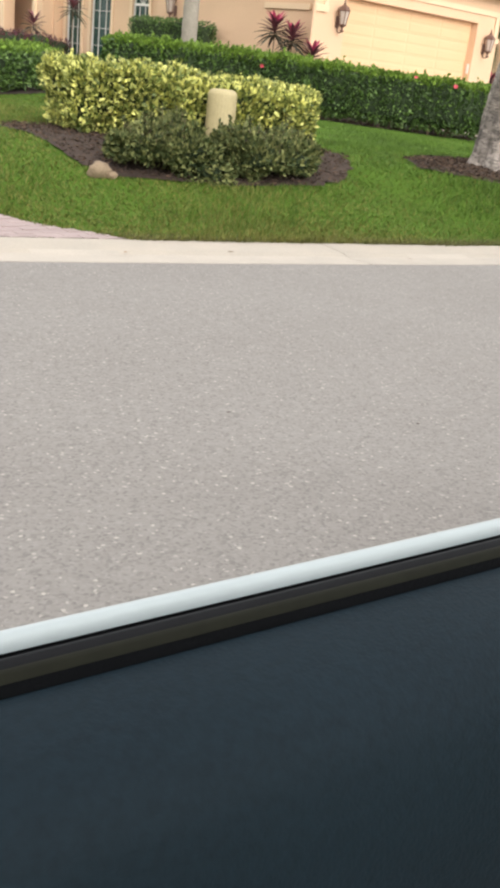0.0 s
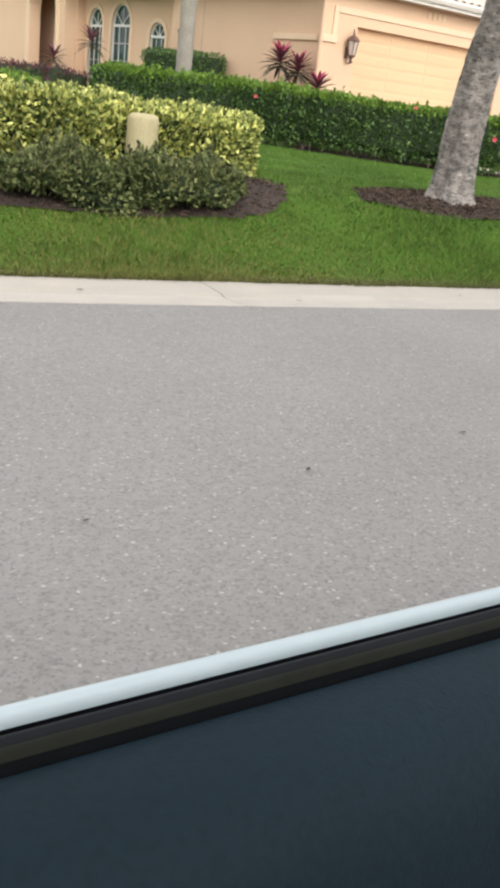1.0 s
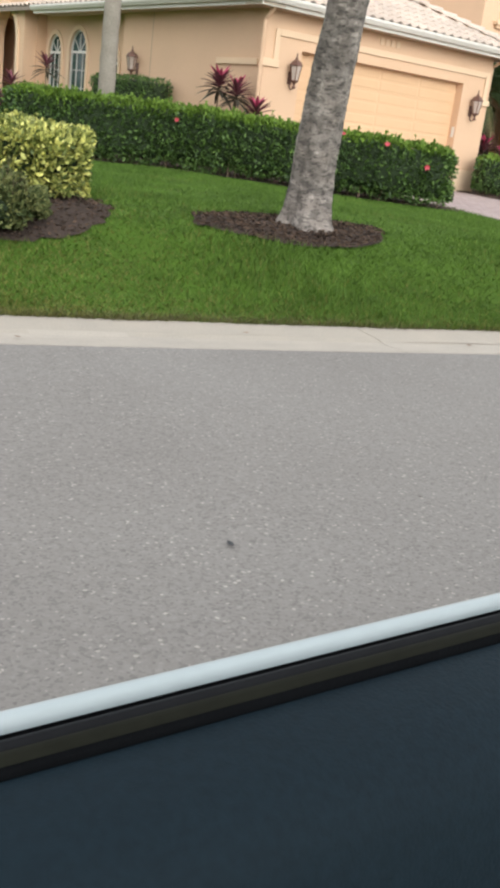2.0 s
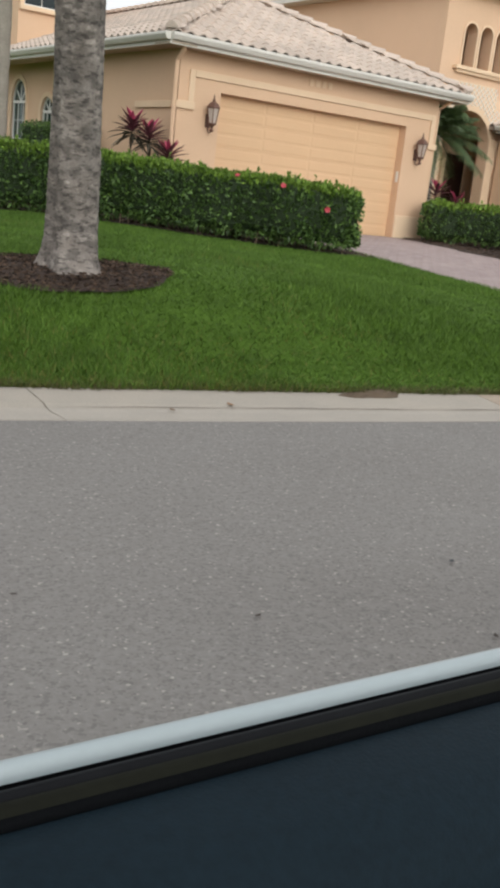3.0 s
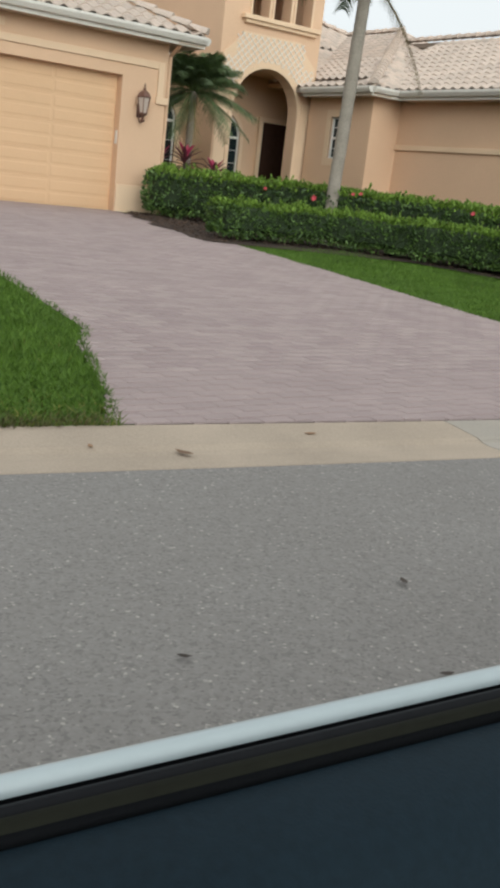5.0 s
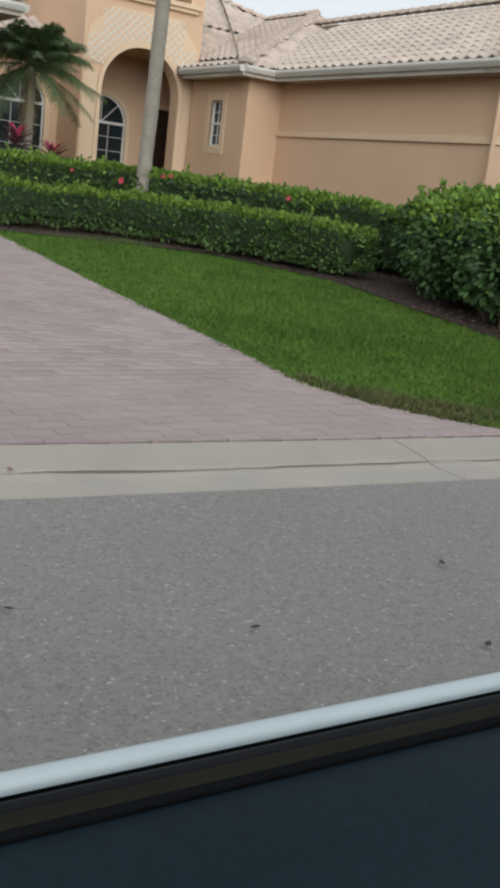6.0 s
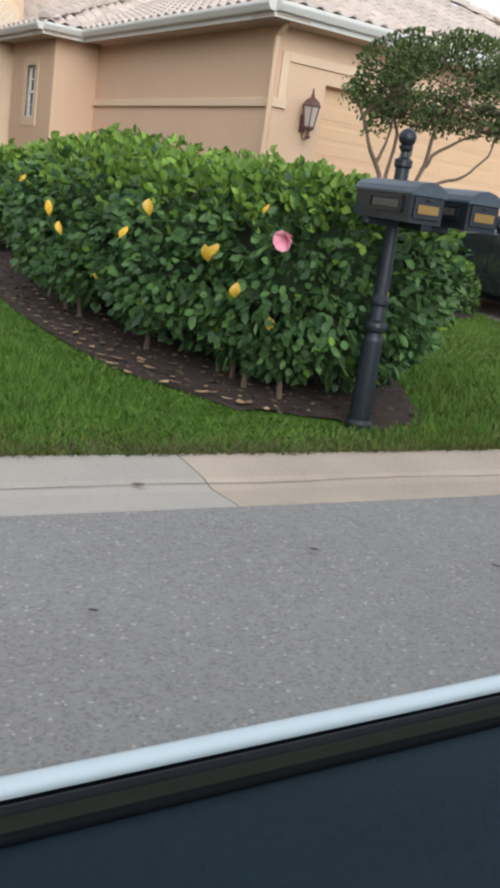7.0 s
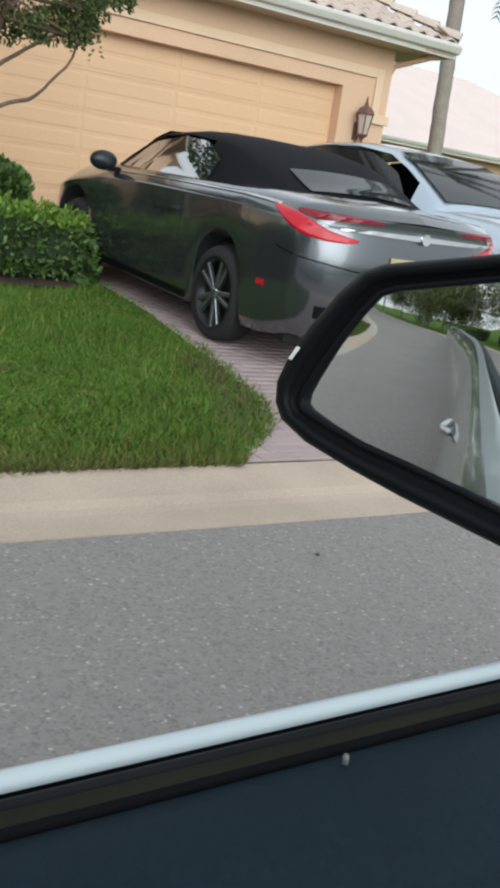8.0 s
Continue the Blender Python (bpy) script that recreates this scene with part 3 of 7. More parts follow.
    q = [a, b, top_r, top_l] if (top_r - top_l).dot(along) > 0.02 else [a, b, (top_l + top_r) / 2]
    t = [bm.verts.new(p - out * 0.004) for p in q]
    u = [bm.verts.new(p + down) for p in q]
    bm.faces.new(t)
    bm.faces.new(list(reversed(u)))
    for i in range(len(q)):
        j = (i + 1) % len(q)
        bm.faces.new((u[i], u[j], t[j], t[i]))
    part("roof_deck", bm, M["underlay"], roof)
    m3 = Matrix((along, rise, out)).transposed().to_4x4()
    spots = []
    rows = int(reach * k / TILE_L)
    for r in range(rows):
        d_in = r * TILE_L / k
        lo, hi = cut_left[0] * (d_in + 0.1), wide - cut_right[0] * (d_in + 0.1)
        for c in range(int(wide / TILE_W)):
            s = (c + 0.5) * wide / int(wide / TILE_W)
            if lo < s < hi:
                spots.append(a + along * s + rise * (r * TILE_L))
    base = origin(roof)
    for p in spots[:singles]:
        ob = new("roof_tile", TILE)
        ob.parent = roof
        ob.matrix_basis = Matrix.Translation(p - base) @ m3
    rest = spots[singles:]
    if rest:
        co = np.array([(m3 @ v.co)[:] for v in TILE.vertices])
        fc = np.array([list(p.vertices) for p in TILE.polygons])
        off = np.array([p[:] for p in rest])
        ob = raw("tile_field", (off[:, None] + co[None]).reshape(-1, 3), (np.arange(len(off))[:, None, None] * len(co) + fc[None]).reshape(-1, 4),
                 M["tiles"], roof)
        ob["kind"] = "stuff"


def hip_caps(roof, p, q):
    """A row of round cap tiles along a hip or a ridge."""
    p, q = Vector(p), Vector(q)
    n = max(2, int((q - p).length / 0.34))
    d = (q - p).normalized()
    side = d.cross(Vector((0, 0, 1))).normalized()
    up = side.cross(d)
    for i in range(n):
        bm = bmesh.new()
        a = p + (q - p) * i / n
        b = p + (q - p) * (i + 1.08) / n
        rings = []
        for c, r, lift in ((a, 0.115, 0.035), (b, 0.095, 0.012)):
            rings.append([bm.verts.new(c + side * r * math.cos(t) + up * (r * math.sin(t) + lift)) for t in [math.pi * j / 6 for j in range(7)]])
        for j in range(6):
            bm.faces.new((rings[0][j], rings[0][j + 1], rings[1][j + 1], rings[1][j]))
        bm.faces.new(rings[0])
        part("cap_tile", bm, M["tile"], roof, smooth=False)


def eave_run(house, a, b, outward, z):
    """Gutter, fascia and soffit under one eave, from a to b (x, y) at height z."""
    a, b, o = Vector((*a, 0)), Vector((*b, 0)), Vector((*outward, 0)).normalized()
    prof = [(0.0, 0.02), (0.10, 0.02), (0.115, 0.0), (0.115, -0.03), (0.09, -0.075), (0.075, -0.10), (0.02, -0.11), (0.0, -0.11)]

    def run(name, prof, material, parent):
        bm = bmesh.new()
        r0 = [bm.verts.new(a + o * d + Vector((0, 0, z + h))) for d, h in prof]
        r1 = [bm.verts.new(b + o * d + Vector((0, 0, z + h))) for d, h in prof]
        n = len(prof)
        for i in range(n):
            bm.faces.new((r0[i], r0[(i + 1) % n], r1[(i + 1) % n], r1[i]))
        bm.faces.new(r0)
        bm.faces.new(list(reversed(r1)))
        bmesh.ops.recalc_face_normals(bm, faces=bm.faces[:])
        return part(name, bm, material, parent)

    run("rain_gutter", prof, M["gutter"], house)
    run("fascia", [(-0.03, 0.03), (-0.002, 0.03), (-0.002, -0.17), (-0.03, -0.17)], M["gutter"], house)
    low = -0.16 if abs(o.y) > 0.5 else -0.152      # the side runs lie a little higher where two soffits cross
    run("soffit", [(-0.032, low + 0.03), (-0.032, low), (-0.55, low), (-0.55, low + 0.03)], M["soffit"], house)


def downspout(house, pts):
    bm = bmesh.new()
    tube(bm, pts, [0.042] * len(pts), 8)
    part("downspout", bm, M["stucco"], house, "peach painted downspout")


def garage_door(house, x0, x1, y, z0, z1):
    """A sectional door: five sections, each with two rows of long pressed panels."""
    door = thing("garage_door", "peach painted sectional garage door, closed", "garage door")
    door.parent = house
    del door["category"]
    door.location = Vector(((x0 + x1) / 2, y, z0)) - house.location
    n = 5
    hgt = (z1 - z0) / n
    for r in range(n):
        bm = boxes(((x0, y, z0 + r * hgt + 0.0003), (x1, y + 0.05, z0 + (r + 1) * hgt - 0.0003)), bevel=0.005)
        sec = part("door_section", bm, M["garage"], door)
        # two rows of four long pressed panels stand out from each section
        for row in range(2):
            for c in range(4):
                w = (x1 - x0) / 4
                a, b = x0 + c * w + 0.02, x0 + (c + 1) * w - 0.02
                lo = z0 + r * hgt + (0.035 if row == 0 else hgt / 2 + 0.02)
                hi = lo + hgt / 2 - 0.055
                bm = bmesh.new()
                o = [bm.verts.new(p) for p in ((a, y - 0.001, lo), (b, y - 0.001, lo), (b, y - 0.001, hi), (a, y - 0.001, hi))]
                i = [bm.verts.new(p) for p in ((a + 0.022, y - 0.006, lo + 0.022), (b - 0.022, y - 0.006, lo + 0.022), (b - 0.022, y - 0.006, hi - 0.022), (a + 0.022, y - 0.006, hi - 0.022))]
                bm.faces.new(i)
                for k in range(4):
                    bm.faces.new((o[k], o[(k + 1) % 4], i[(k + 1) % 4], i[k]))
                bmesh.ops.recalc_face_normals(bm, faces=bm.faces[:])
                part("pressed_panel", bm, M["garage"], sec)
    return door


def wall_lantern(x, y, z, group="lanterns beside the garage doors", turn=0.0):
    """A bronze carriage lantern on a scrolled bracket; (x, y, z) is its middle on the wall, whose outside is -y before the turn."""
    lamp = thing("wall_lantern", "bronze carriage lantern with seeded glass on the stucco wall", "wall lantern", (x, y, z), group)
    lamp.rotation_euler = (0, 0, turn)
    m = Matrix.Translation((x, y, z))
    c = (x, y - 0.17, z)
    bm = boxes(((x - 0.05, y - 0.025, z - 0.22), (x + 0.05, y, z + 0.02)), bevel=0.01)
    pieces = [("back_plate", bm, "bronze")]
    bm = bmesh.new()
    pts = [(x, y - 0.02, z - 0.12)]
    for i in range(9):
        a = math.pi * (0.1 + 1.25 * i / 8)
        pts.append((x, y - 0.10 + 0.07 * math.cos(a), z - 0.24 - 0.07 * math.sin(a)))
    tube(bm, pts, [0.012] * len(pts), 6)
    tube(bm, [(x, y - 0.02, z - 0.12), (x, y - 0.17, z - 0.2), (x, y - 0.17, z - 0.15)], [0.012] * 3, 6)
    pieces.append(("bracket", bm, "bronze"))
    bm = lathe(bmesh.new(), [(0.02, -0.30), (0.05, -0.27), (0.02, -0.24), (0.03, -0.2), (0.085, -0.16), (0.09, -0.14)], 6, c)
    pieces.append(("base_cup", bm, "bronze"))
    bm = lathe(bmesh.new(), [(0.07, -0.14), (0.115, 0.12)], 6, c)
    pieces.append(("lantern_glass", bm, "lampglass"))
    bm = bmesh.new()
    for k in range(6):
        a = 2 * math.pi * k / 6
        tube(bm, [(c[0] + 0.074 * math.cos(a), c[1] + 0.074 * math.sin(a), z - 0.14), (c[0] + 0.12 * math.cos(a), c[1] + 0.12 * math.sin(a), z + 0.12)], [0.009, 0.009], 5)
    pieces.append(("cage", bm, "bronze"))
    bm = lathe(bmesh.new(), [(0.135, 0.12), (0.14, 0.14), (0.10, 0.20), (0.05, 0.235), (0.03, 0.25), (0.028, 0.28), (0.012, 0.30), (0.018, 0.32), (0.004, 0.37)], 6, c)
    pieces.append(("cap", bm, "bronze"))
    turn_m = m @ Matrix.Rotation(turn, 4, "Z") @ m.inverted()
    lamp.rotation_euler = (0, 0, 0)
    for n, b, mt in pieces:
        if turn:
            bmesh.ops.transform(b, matrix=turn_m, verts=b.verts[:])
        part(n, b, M[mt], lamp, "seeded glass lantern body" if n == "lantern_glass" else "")
    return lamp


def window_unit(house, m, w, h, arch=False, cols=2, rows=4, glass="pane", frame_w=0.12, spring=None):
    """A window in local x across, z up from its sill, -y outside; m sets it on its wall."""
    win = new("window")
    win.parent = house
    win.location = m.translation - origin(house)
    top = spring if arch else h
    bm = bmesh.new()
    if arch:
        arch_band(bm, 0, w, 0, top, h - top, frame_w, -0.035, 0.02, m)
    else:
        for lo, hi in (((-frame_w, -0.035, -frame_w), (0, 0.02, h + frame_w)), ((w, -0.035, -frame_w), (w + frame_w, 0.02, h + frame_w)),
                       ((0, -0.035, h), (w, 0.02, h + frame_w)), ((0, -0.035, -frame_w), (w, 0.02, 0))):
            box(bm, lo, hi, m)
    part("surround", bm, M["trim"], win, "cream stucco surround")
    bm = bmesh.new()
    f = 0.036
    if arch:
        arch_band(bm, f, w - f, 0, top, h - top - f, f, 0.03, 0.08, m)
        box(bm, (f, 0.03, 0), (w - f, 0.08, f), m)
        box(bm, (f, 0.03, top - 0.03), (w - f, 0.08, top + 0.03), m)
    else:
        for lo, hi in (((0, 0.03, 0), (f, 0.08, h)), ((w - f, 0.03, 0), (w, 0.08, h)), ((f, 0.03, 0), (w - f, 0.08, f)), ((f, 0.03, h - f), (w - f, 0.08, h)),
                       ((f, 0.03, h * 0.5 - 0.025), (w - f, 0.08, h * 0.5 + 0.025))):
            box(bm, lo, hi, m)
    part("frame", bm, M["white"], win, "white window frame")
    bm = bmesh.new()
    for c in range(1, cols):
        box(bm, (w * c / cols - 0.006, 0.04, f), (w * c / cols + 0.006, 0.066, (top if arch else h) - f), m)
    for r in range(1, rows):
        z = top * r / rows
        box(bm, (f, 0.043, z - 0.006), (w - f, 0.069, z + 0.006), m)
    if arch:
        for i in range(1, 4):
            a = math.pi * i / 4
            r = w / 2 - f
            box(bm, (0, 0.04, -0.009), (r * 0.98, 0.062, 0.009), m @ Matrix.Translation((w / 2, 0, top)) @ Matrix.Rotation(-a, 4, "Y"))
    part("glazing_bar", bm, M["white"], win)
    bm = bmesh.new()
    outline = [(f * 0.5, f * 0.5)] + (arc(w - f * 0.5, f * 0.5, top, h - top - f * 0.5) if arch else [(f * 0.5, h - f * 0.5), (w - f * 0.5, h - f * 0.5)]) + [(w - f * 0.5, f * 0.5)]
    if arch:
        outline = [(f * 0.5, f * 0.5), (w - f * 0.5, f * 0.5)] + list(arc(w - f * 0.5, f * 0.5, top, h - top - f * 0.5))
    prism(bm, outline, 0.07, 0.078, m)
    part("pane", bm, M[glass], win, "dark reflecting glass")
    return win


def plinth_trim(house, specs, name="trim_band", label="cream stucco band"):
    for lo, hi in specs:
        part(name, boxes((lo, hi), bevel=0.006), M["trim"], house, label)


# ---- the house with the wide double garage
def house_left():
    house = thing("house", "peach stucco house with pale tiled hip roof and double garage", "house", (4.1, 3.5, 0.5))
    X0, X1, TOP = 0.77, 7.42, 3.62
    part("front_wall", prism(bmesh.new(), [(X0, 0.2), (1.70, 0.2), (1.70, 2.90), (6.53, 2.90), (6.53, 0.2), (X1, 0.2), (X1, TOP), (X0, TOP)], 0, 0.3), M["stucco"], house)
    part("side_wall", boxes(((X0, 0.3, 0.2), (X0 + 0.25, 5.5, TOP))), M["stucco"], house)
    part("side_wall", boxes(((X1 - 0.25, 0.3, 0.2), (X1, 14.8, TOP))), M["stucco"], house)
    part("back_wall", boxes(((X0 + 0.25, 14.8, 0.2), (X1 - 0.25, 15.0, TOP))), M["stucco"], house)
    garage_door(house, 1.70, 6.53, 0.20, 0.52, 2.90)
    part("stone_base", boxes(((6.54, -0.03, 0.3), (X1 + 0.02, -0.002, 1.02)), bevel=0.01), M["trim"], house, "pale painted base block")
    plinth_trim(house, [((0.98, -0.035, 2.66), (1.10, -0.002, 3.22)), ((1.10, -0.035, 3.10), (7.23, -0.002, 3.22)), ((7.23, -0.035, 2.62), (7.35, -0.002, 3.22)),
                        ((0.72, -0.05, 2.52), (1.12, -0.002, 2.66)), ((7.21, -0.05, 2.50), (7.47, -0.002, 2.62)),
                        ((X0 - 0.05, 0.14, 2.52), (X0 - 0.002, 1.55, 2.64))])
    part("doorbell_plate", boxes(((6.515, 0.05, 1.72), (6.529, 0.12, 1.95))), M["white"], house, "small white plate")
    # the number above the door, as plain bars
    for i in range(4):
        part("number_bar", boxes(((3.75 + i * 0.16, -0.02, 3.33), (3.85 + i * 0.16, -0.002, 3.46))), M["trim"], house, "raised pale bar")
    downspout(house, [(0.66, -0.30, 3.62), (0.66, -0.28, 3.5), (0.66, -0.07, 3.32), (0.66, -0.06, 0.5)])
    downspout(house, [(7.50, -0.30, 3.66), (7.50, -0.28, 3.55), (7.50, 0.08, 3.36), (7.50, 0.10, 0.5)])
    part("wall_crack_joint", boxes(((X0 - 0.004, 4.2, 0.5), (X0 - 0.001, 4.212, 3.6))), M["underlay"], house, "thin dark control joint")
    # bay with arched windows behind
    W = 1.12
    m = Matrix.Translation((W, 0, 0)) @ Matrix.Rotation(radians(-90), 4, "Z")   # local x -> -y, local -y -> -x
    bm = bmesh.new()
    wins = [(6.28, 7.00, 1.75, 2.48, 0.34), (7.96, 8.92, 0.95, 2.72, 0.54), (9.40, 10.16, 0.95, 2.70, 0.46)]
    cuts = [5.5, 7.35, 9.16, 10.4]
    for (a, b, z0, spring, rise), c0, c1 in zip(wins, cuts, cuts[1:]):
        arch_wall(bm, -c1, -c0, 0.2, TOP, -b, -a, z0, spring, rise, 0.0, 0.2, m)
    part("bay_wall", bm, M["stucco"], house)
    for (a, b, z0, spring, rise), rows in zip(wins, (2, 4, 4)):
        window_unit(house, m @ Matrix.Translation((-b, 0, z0)), b - a, spring + rise - z0, True, 3, rows, "green_reflect_pane", 0.11, spring - z0)
    part("bay_return", boxes(((W + 0.2, 10.2, 0.2), (3.0, 10.4, TOP))), M["stucco"], house)
    # entry porch: two arched sides
    bm = bmesh.new()
    arch_wall(bm, -15.0, -10.5, 0.2, 4.3, -12.65, -10.97, 0.2, 3.0, 0.78, -0.6, -0.25, m)
    part("porch_wall", bm, M["stucco"], house)
    bm = bmesh.new()
    arch_band(bm, -12.65, -10.97, 0.2, 3.0, 0.78, 0.16, -0.64, -0.6, m)
    part("porch_arch_band", bm, M["trim"], house)
    part("porch_return", boxes(((W - 0.25, 10.42, 0.2), (W + 0.6, 10.6, 4.3))), M["stucco"], house)
    part("porch_back", boxes(((W + 0.45, 10.6, 0.2), (W + 0.6, 15.0, 4.3)), ((W - 0.25, 14.8, 0.2), (W + 0.45, 15.0, 4.3))), M["stucco"], house)
    # roof
    roof = new("roof")
    roof.parent = house
    z, pitch = 3.72, 0.43
    x0, x1, y0 = 0.30, 7.93, -0.40
    half = (x1 - x0) / 2
    y1 = 15.4
    slope(roof, (x0, y0, z), (x1, y0, z), (0, 1, 0), pitch, (1.0, half), (1.0, half))
    slope(roof, (x0, y1, z), (x0, y0, z), (1, 0, 0), pitch, (1.0, half), (1.0, half), 200)
    slope(roof, (x1, y0, z), (x1, y1, z), (-1, 0, 0), pitch, (1.0, half), (1.0, half), 0)
    slope(roof, (x1, y1, z), (x0, y1, z), (0, -1, 0), pitch, (1.0, half), (1.0, half), 0)
    apex = z + pitch * half
    hip_caps(roof, (x0, y0, z + 0.03), (x0 + half, y0 + half, apex + 0.03))
    hip_caps(roof, (x1, y0, z + 0.03), (x0 + half, y0 + half, apex + 0.03))
    hip_caps(roof, (x0 + half, y0 + half, apex + 0.03), (x0 + half, y1 - half, apex + 0.03))
    eave_run(house, (x0, y0), (x1, y0), (0, -1), z - 0.02)
    eave_run(house, (x0, 9.5), (x0, y0), (-1, 0), z - 0.02)
    eave_run(house, (x1, y0), (x1, y1), (1, 0), z - 0.02)
    # higher block over the entry
    part("upper_wall", boxes(((0.9, 8.2, 3.63), (3.1, 13.5, 6.6))), M["stucco"], house)
    window_unit(house, Matrix.Translation((1.0, 8.115, 4.95)), 0.96, 1.25, False, 2, 2, "pane", 0.10)
    return house


# ---- the house with the entry tower
def house_right():
    house = thing("house", "peach stucco house with arched entry tower and tiled roof", "house", (16.5, 1.0, 0.5))
    X0, X1, Y0, TOP = 14.03, 20.62, -5.26, 3.56
    d0, d1 = 14.86, 19.80
    part("front_wall", prism(bmesh.new(), [(X0, 0.1), (d0, 0.1), (d0, 2.85), (d1, 2.85), (d1, 0.1), (X1, 0.1), (X1, TOP), (X0, TOP)], Y0, Y0 + 0.3), M["stucco"], house)
    part("side_wall", boxes(((X0, Y0 + 0.3, 0.1), (X0 + 0.25, 1.18, TOP))), M["stucco"], house)
    part("side_wall", boxes(((X1 - 0.25, Y0 + 0.3, 0.1), (X1, 12.0, TOP))), M["stucco"], house)
    part("back_wall", boxes(((8.2, 12.0, 0.1), (X1, 12.2, TOP))), M["stucco"], house)
    garage_door(house, d0, d1, Y0 + 0.18, 0.47, 2.85)
    plinth_trim(house, [((14.08, Y0 - 0.035, 2.56), (14.20, Y0 - 0.002, 3.16)), ((14.20, Y0 - 0.035, 3.04), (20.34, Y0 - 0.002, 3.16)),
                        ((20.34, Y0 - 0.035, 2.56), (20.46, Y0 - 0.002, 3.16)), ((13.98, Y0 - 0.05, 2.43), (14.22, Y0 - 0.002, 2.56)),
                        ((20.32, Y0 - 0.05, 2.43), (20.66, Y0 - 0.002, 2.56)), ((X0 - 0.05, Y0 + 0.02, 2.43), (X0 - 0.002, 0.93, 2.54))])
    downspout(house, [(13.92, -5.56, 3.56), (13.92, -5.54, 3.46), (13.94, -5.32, 3.30), (13.94, -5.33, 0.5)])
    downspout(house, [(21.12, -5.62, 3.58), (21.12, -5.58, 3.47), (20.72, -5.16, 3.27), (20.68, -5.10, 3.1), (20.68, -5.08, 0.5)])
    # stepped bay with the small window
    part("bay_front", boxes(((13.2, 0.93, 0.1), (14.03, 1.18, TOP))), M["stucco"], house)
    wy0, wy1, wz0, wz1 = 1.88, 2.36, 2.10, 3.04
    part("bay_side", boxes(((13.2, 1.18, 0.1), (13.42, wy0, TOP)), ((13.2, wy1, 0.1), (13.42, 3.25, TOP)),
                           ((13.2, wy0, 0.1), (13.42, wy1, wz0)), ((13.2, wy0, wz1), (13.42, wy1, TOP))), M["stucco"], house)
    m = Matrix.Translation((13.2, 0, 0)) @ Matrix.Rotation(radians(-90), 4, "Z")
    window_unit(house, m @ Matrix.Translation((-wy1, 0.02, wz0)), wy1 - wy0, wz1 - wz0, False, 2, 4, "pane", 0.16)
    # tower
    T = Matrix.Translation((10.60, 3.39, 0))    # local x along the front, y inwards
    Wd, TT = 2.77, 6.85
    a0, a1, spring, rise = 0.455, 2.315, 3.01, 0.93
    tower = new("entry_tower")
    tower.parent = house
    bm = bmesh.new()
    arch_wall(bm, 0, Wd, 0.1, 4.9, a0, a1, 0.1, spring, rise, 0, 0.35, T)
    bmesh.ops.remove_doubles(bm, verts=bm.verts[:], dist=0.0005)
    part("arch_wall", bm, M["stucco"], tower)
    bm = bmesh.new()
    openings = ((0.73, 1.20), (1.34, 1.81), (1.95, 2.42))
    cuts = [0.10, 1.27, 1.88, 2.67]
    for (a, b), c0, c1 in zip(openings, cuts, cuts[1:]):
        arch_wall(bm, c0, c1, 4.9, TT, a, b, 5.02, 5.86, 0.235, 0, 0.35, T)
    box(bm, (0, 0, 4.9), (0.10, 0.35, TT), T)
    box(bm, (2.67, 0, 4.9), (Wd, 0.35, TT), T)
    bmesh.ops.remove_doubles(bm, verts=bm.verts[:], dist=0.0005)
    part("tower_front", bm, M["stucco"], tower)
    part("tower_side", boxes(((0, 0.35, 0.1), (0.3, 9.5, TT)), m=T), M["stucco"], tower)
    part("tower_side", boxes(((Wd - 0.3, 0.35, 4.2), (Wd, 9.5, TT)), m=T), M["stucco"], tower)
    part("tower_back", boxes(((0.3, 9.2, 3.9), (Wd - 0.3, 9.5, TT)), m=T), M["stucco"], tower)
    part("tower_room_wall", boxes(((0.3, 2.4, 4.3), (Wd - 0.3, 2.5, TT)), m=T), M["stucco"], tower)
    part("tower_floor", boxes(((0.3, 0.35, 4.2), (Wd - 0.3, 2.4, 4.3)), m=T), M["stucco"], tower)
    bm = bmesh.new()
    arch_band(bm, a0, a1, 0.1, spring, rise, 0.10, -0.04, -0.002, T)
    part("arch_band", bm, M["trim"], tower)
    part("pilaster", boxes(((0.03, -0.03, 0.1), (0.345, -0.003, 3.3)), m=T), M["trim"], tower)
    part("pilaster", boxes(((2.425, -0.03, 0.1), (2.72, -0.003, 3.3)), m=T), M["trim"], tower)
    # lattice panel with stepped, curved ends above the arch
    bm = bmesh.new()
    top = [(2.41, 4.38), (2.36, 4.46), (2.27, 4.50), (2.21, 4.65), (0.56, 4.65), (0.50, 4.50), (0.41, 4.46), (0.36, 4.38)]
    low = [(0.09, 4.14), (0.05, 3.85), (0.03, 3.55)] + arc(0.345, 2.425, spring, rise + 0.10)[2:-2] + [(2.74, 3.55), (2.72, 3.85), (2.68, 4.14)]
    prism(bm, top + low, -0.028, -0.003, T)
    part("lattice_panel", bm, M["trim"], tower, "cream raised lattice panel")
    bm = bmesh.new()
    for i in range(-6, 20):
        for sgn in (1, -1):
            for j in range(24):
                x0 = i * 0.17 + sgn * (j * 0.06) + (0 if sgn > 0 else 0.6)
                z0 = 3.5 + j * 0.06
                if not (0.10 < x0 < 2.67 and z0 < 4.60):
                    continue
                c = (x0 - 1.385) / 1.04
                if abs(c) < 1 and z0 < spring + 1.08 * math.sqrt(1 - c * c):
                    continue
                if z0 > 4.08 and not 0.42 < x0 < 2.35:
                    continue
                box(bm, (-0.043, -0.04, -0.008), (0.043, -0.024, 0.008), T @ Matrix.Translation((x0, 0, z0)) @ Matrix.Rotation(-sgn * math.pi / 4, 4, "Y"))
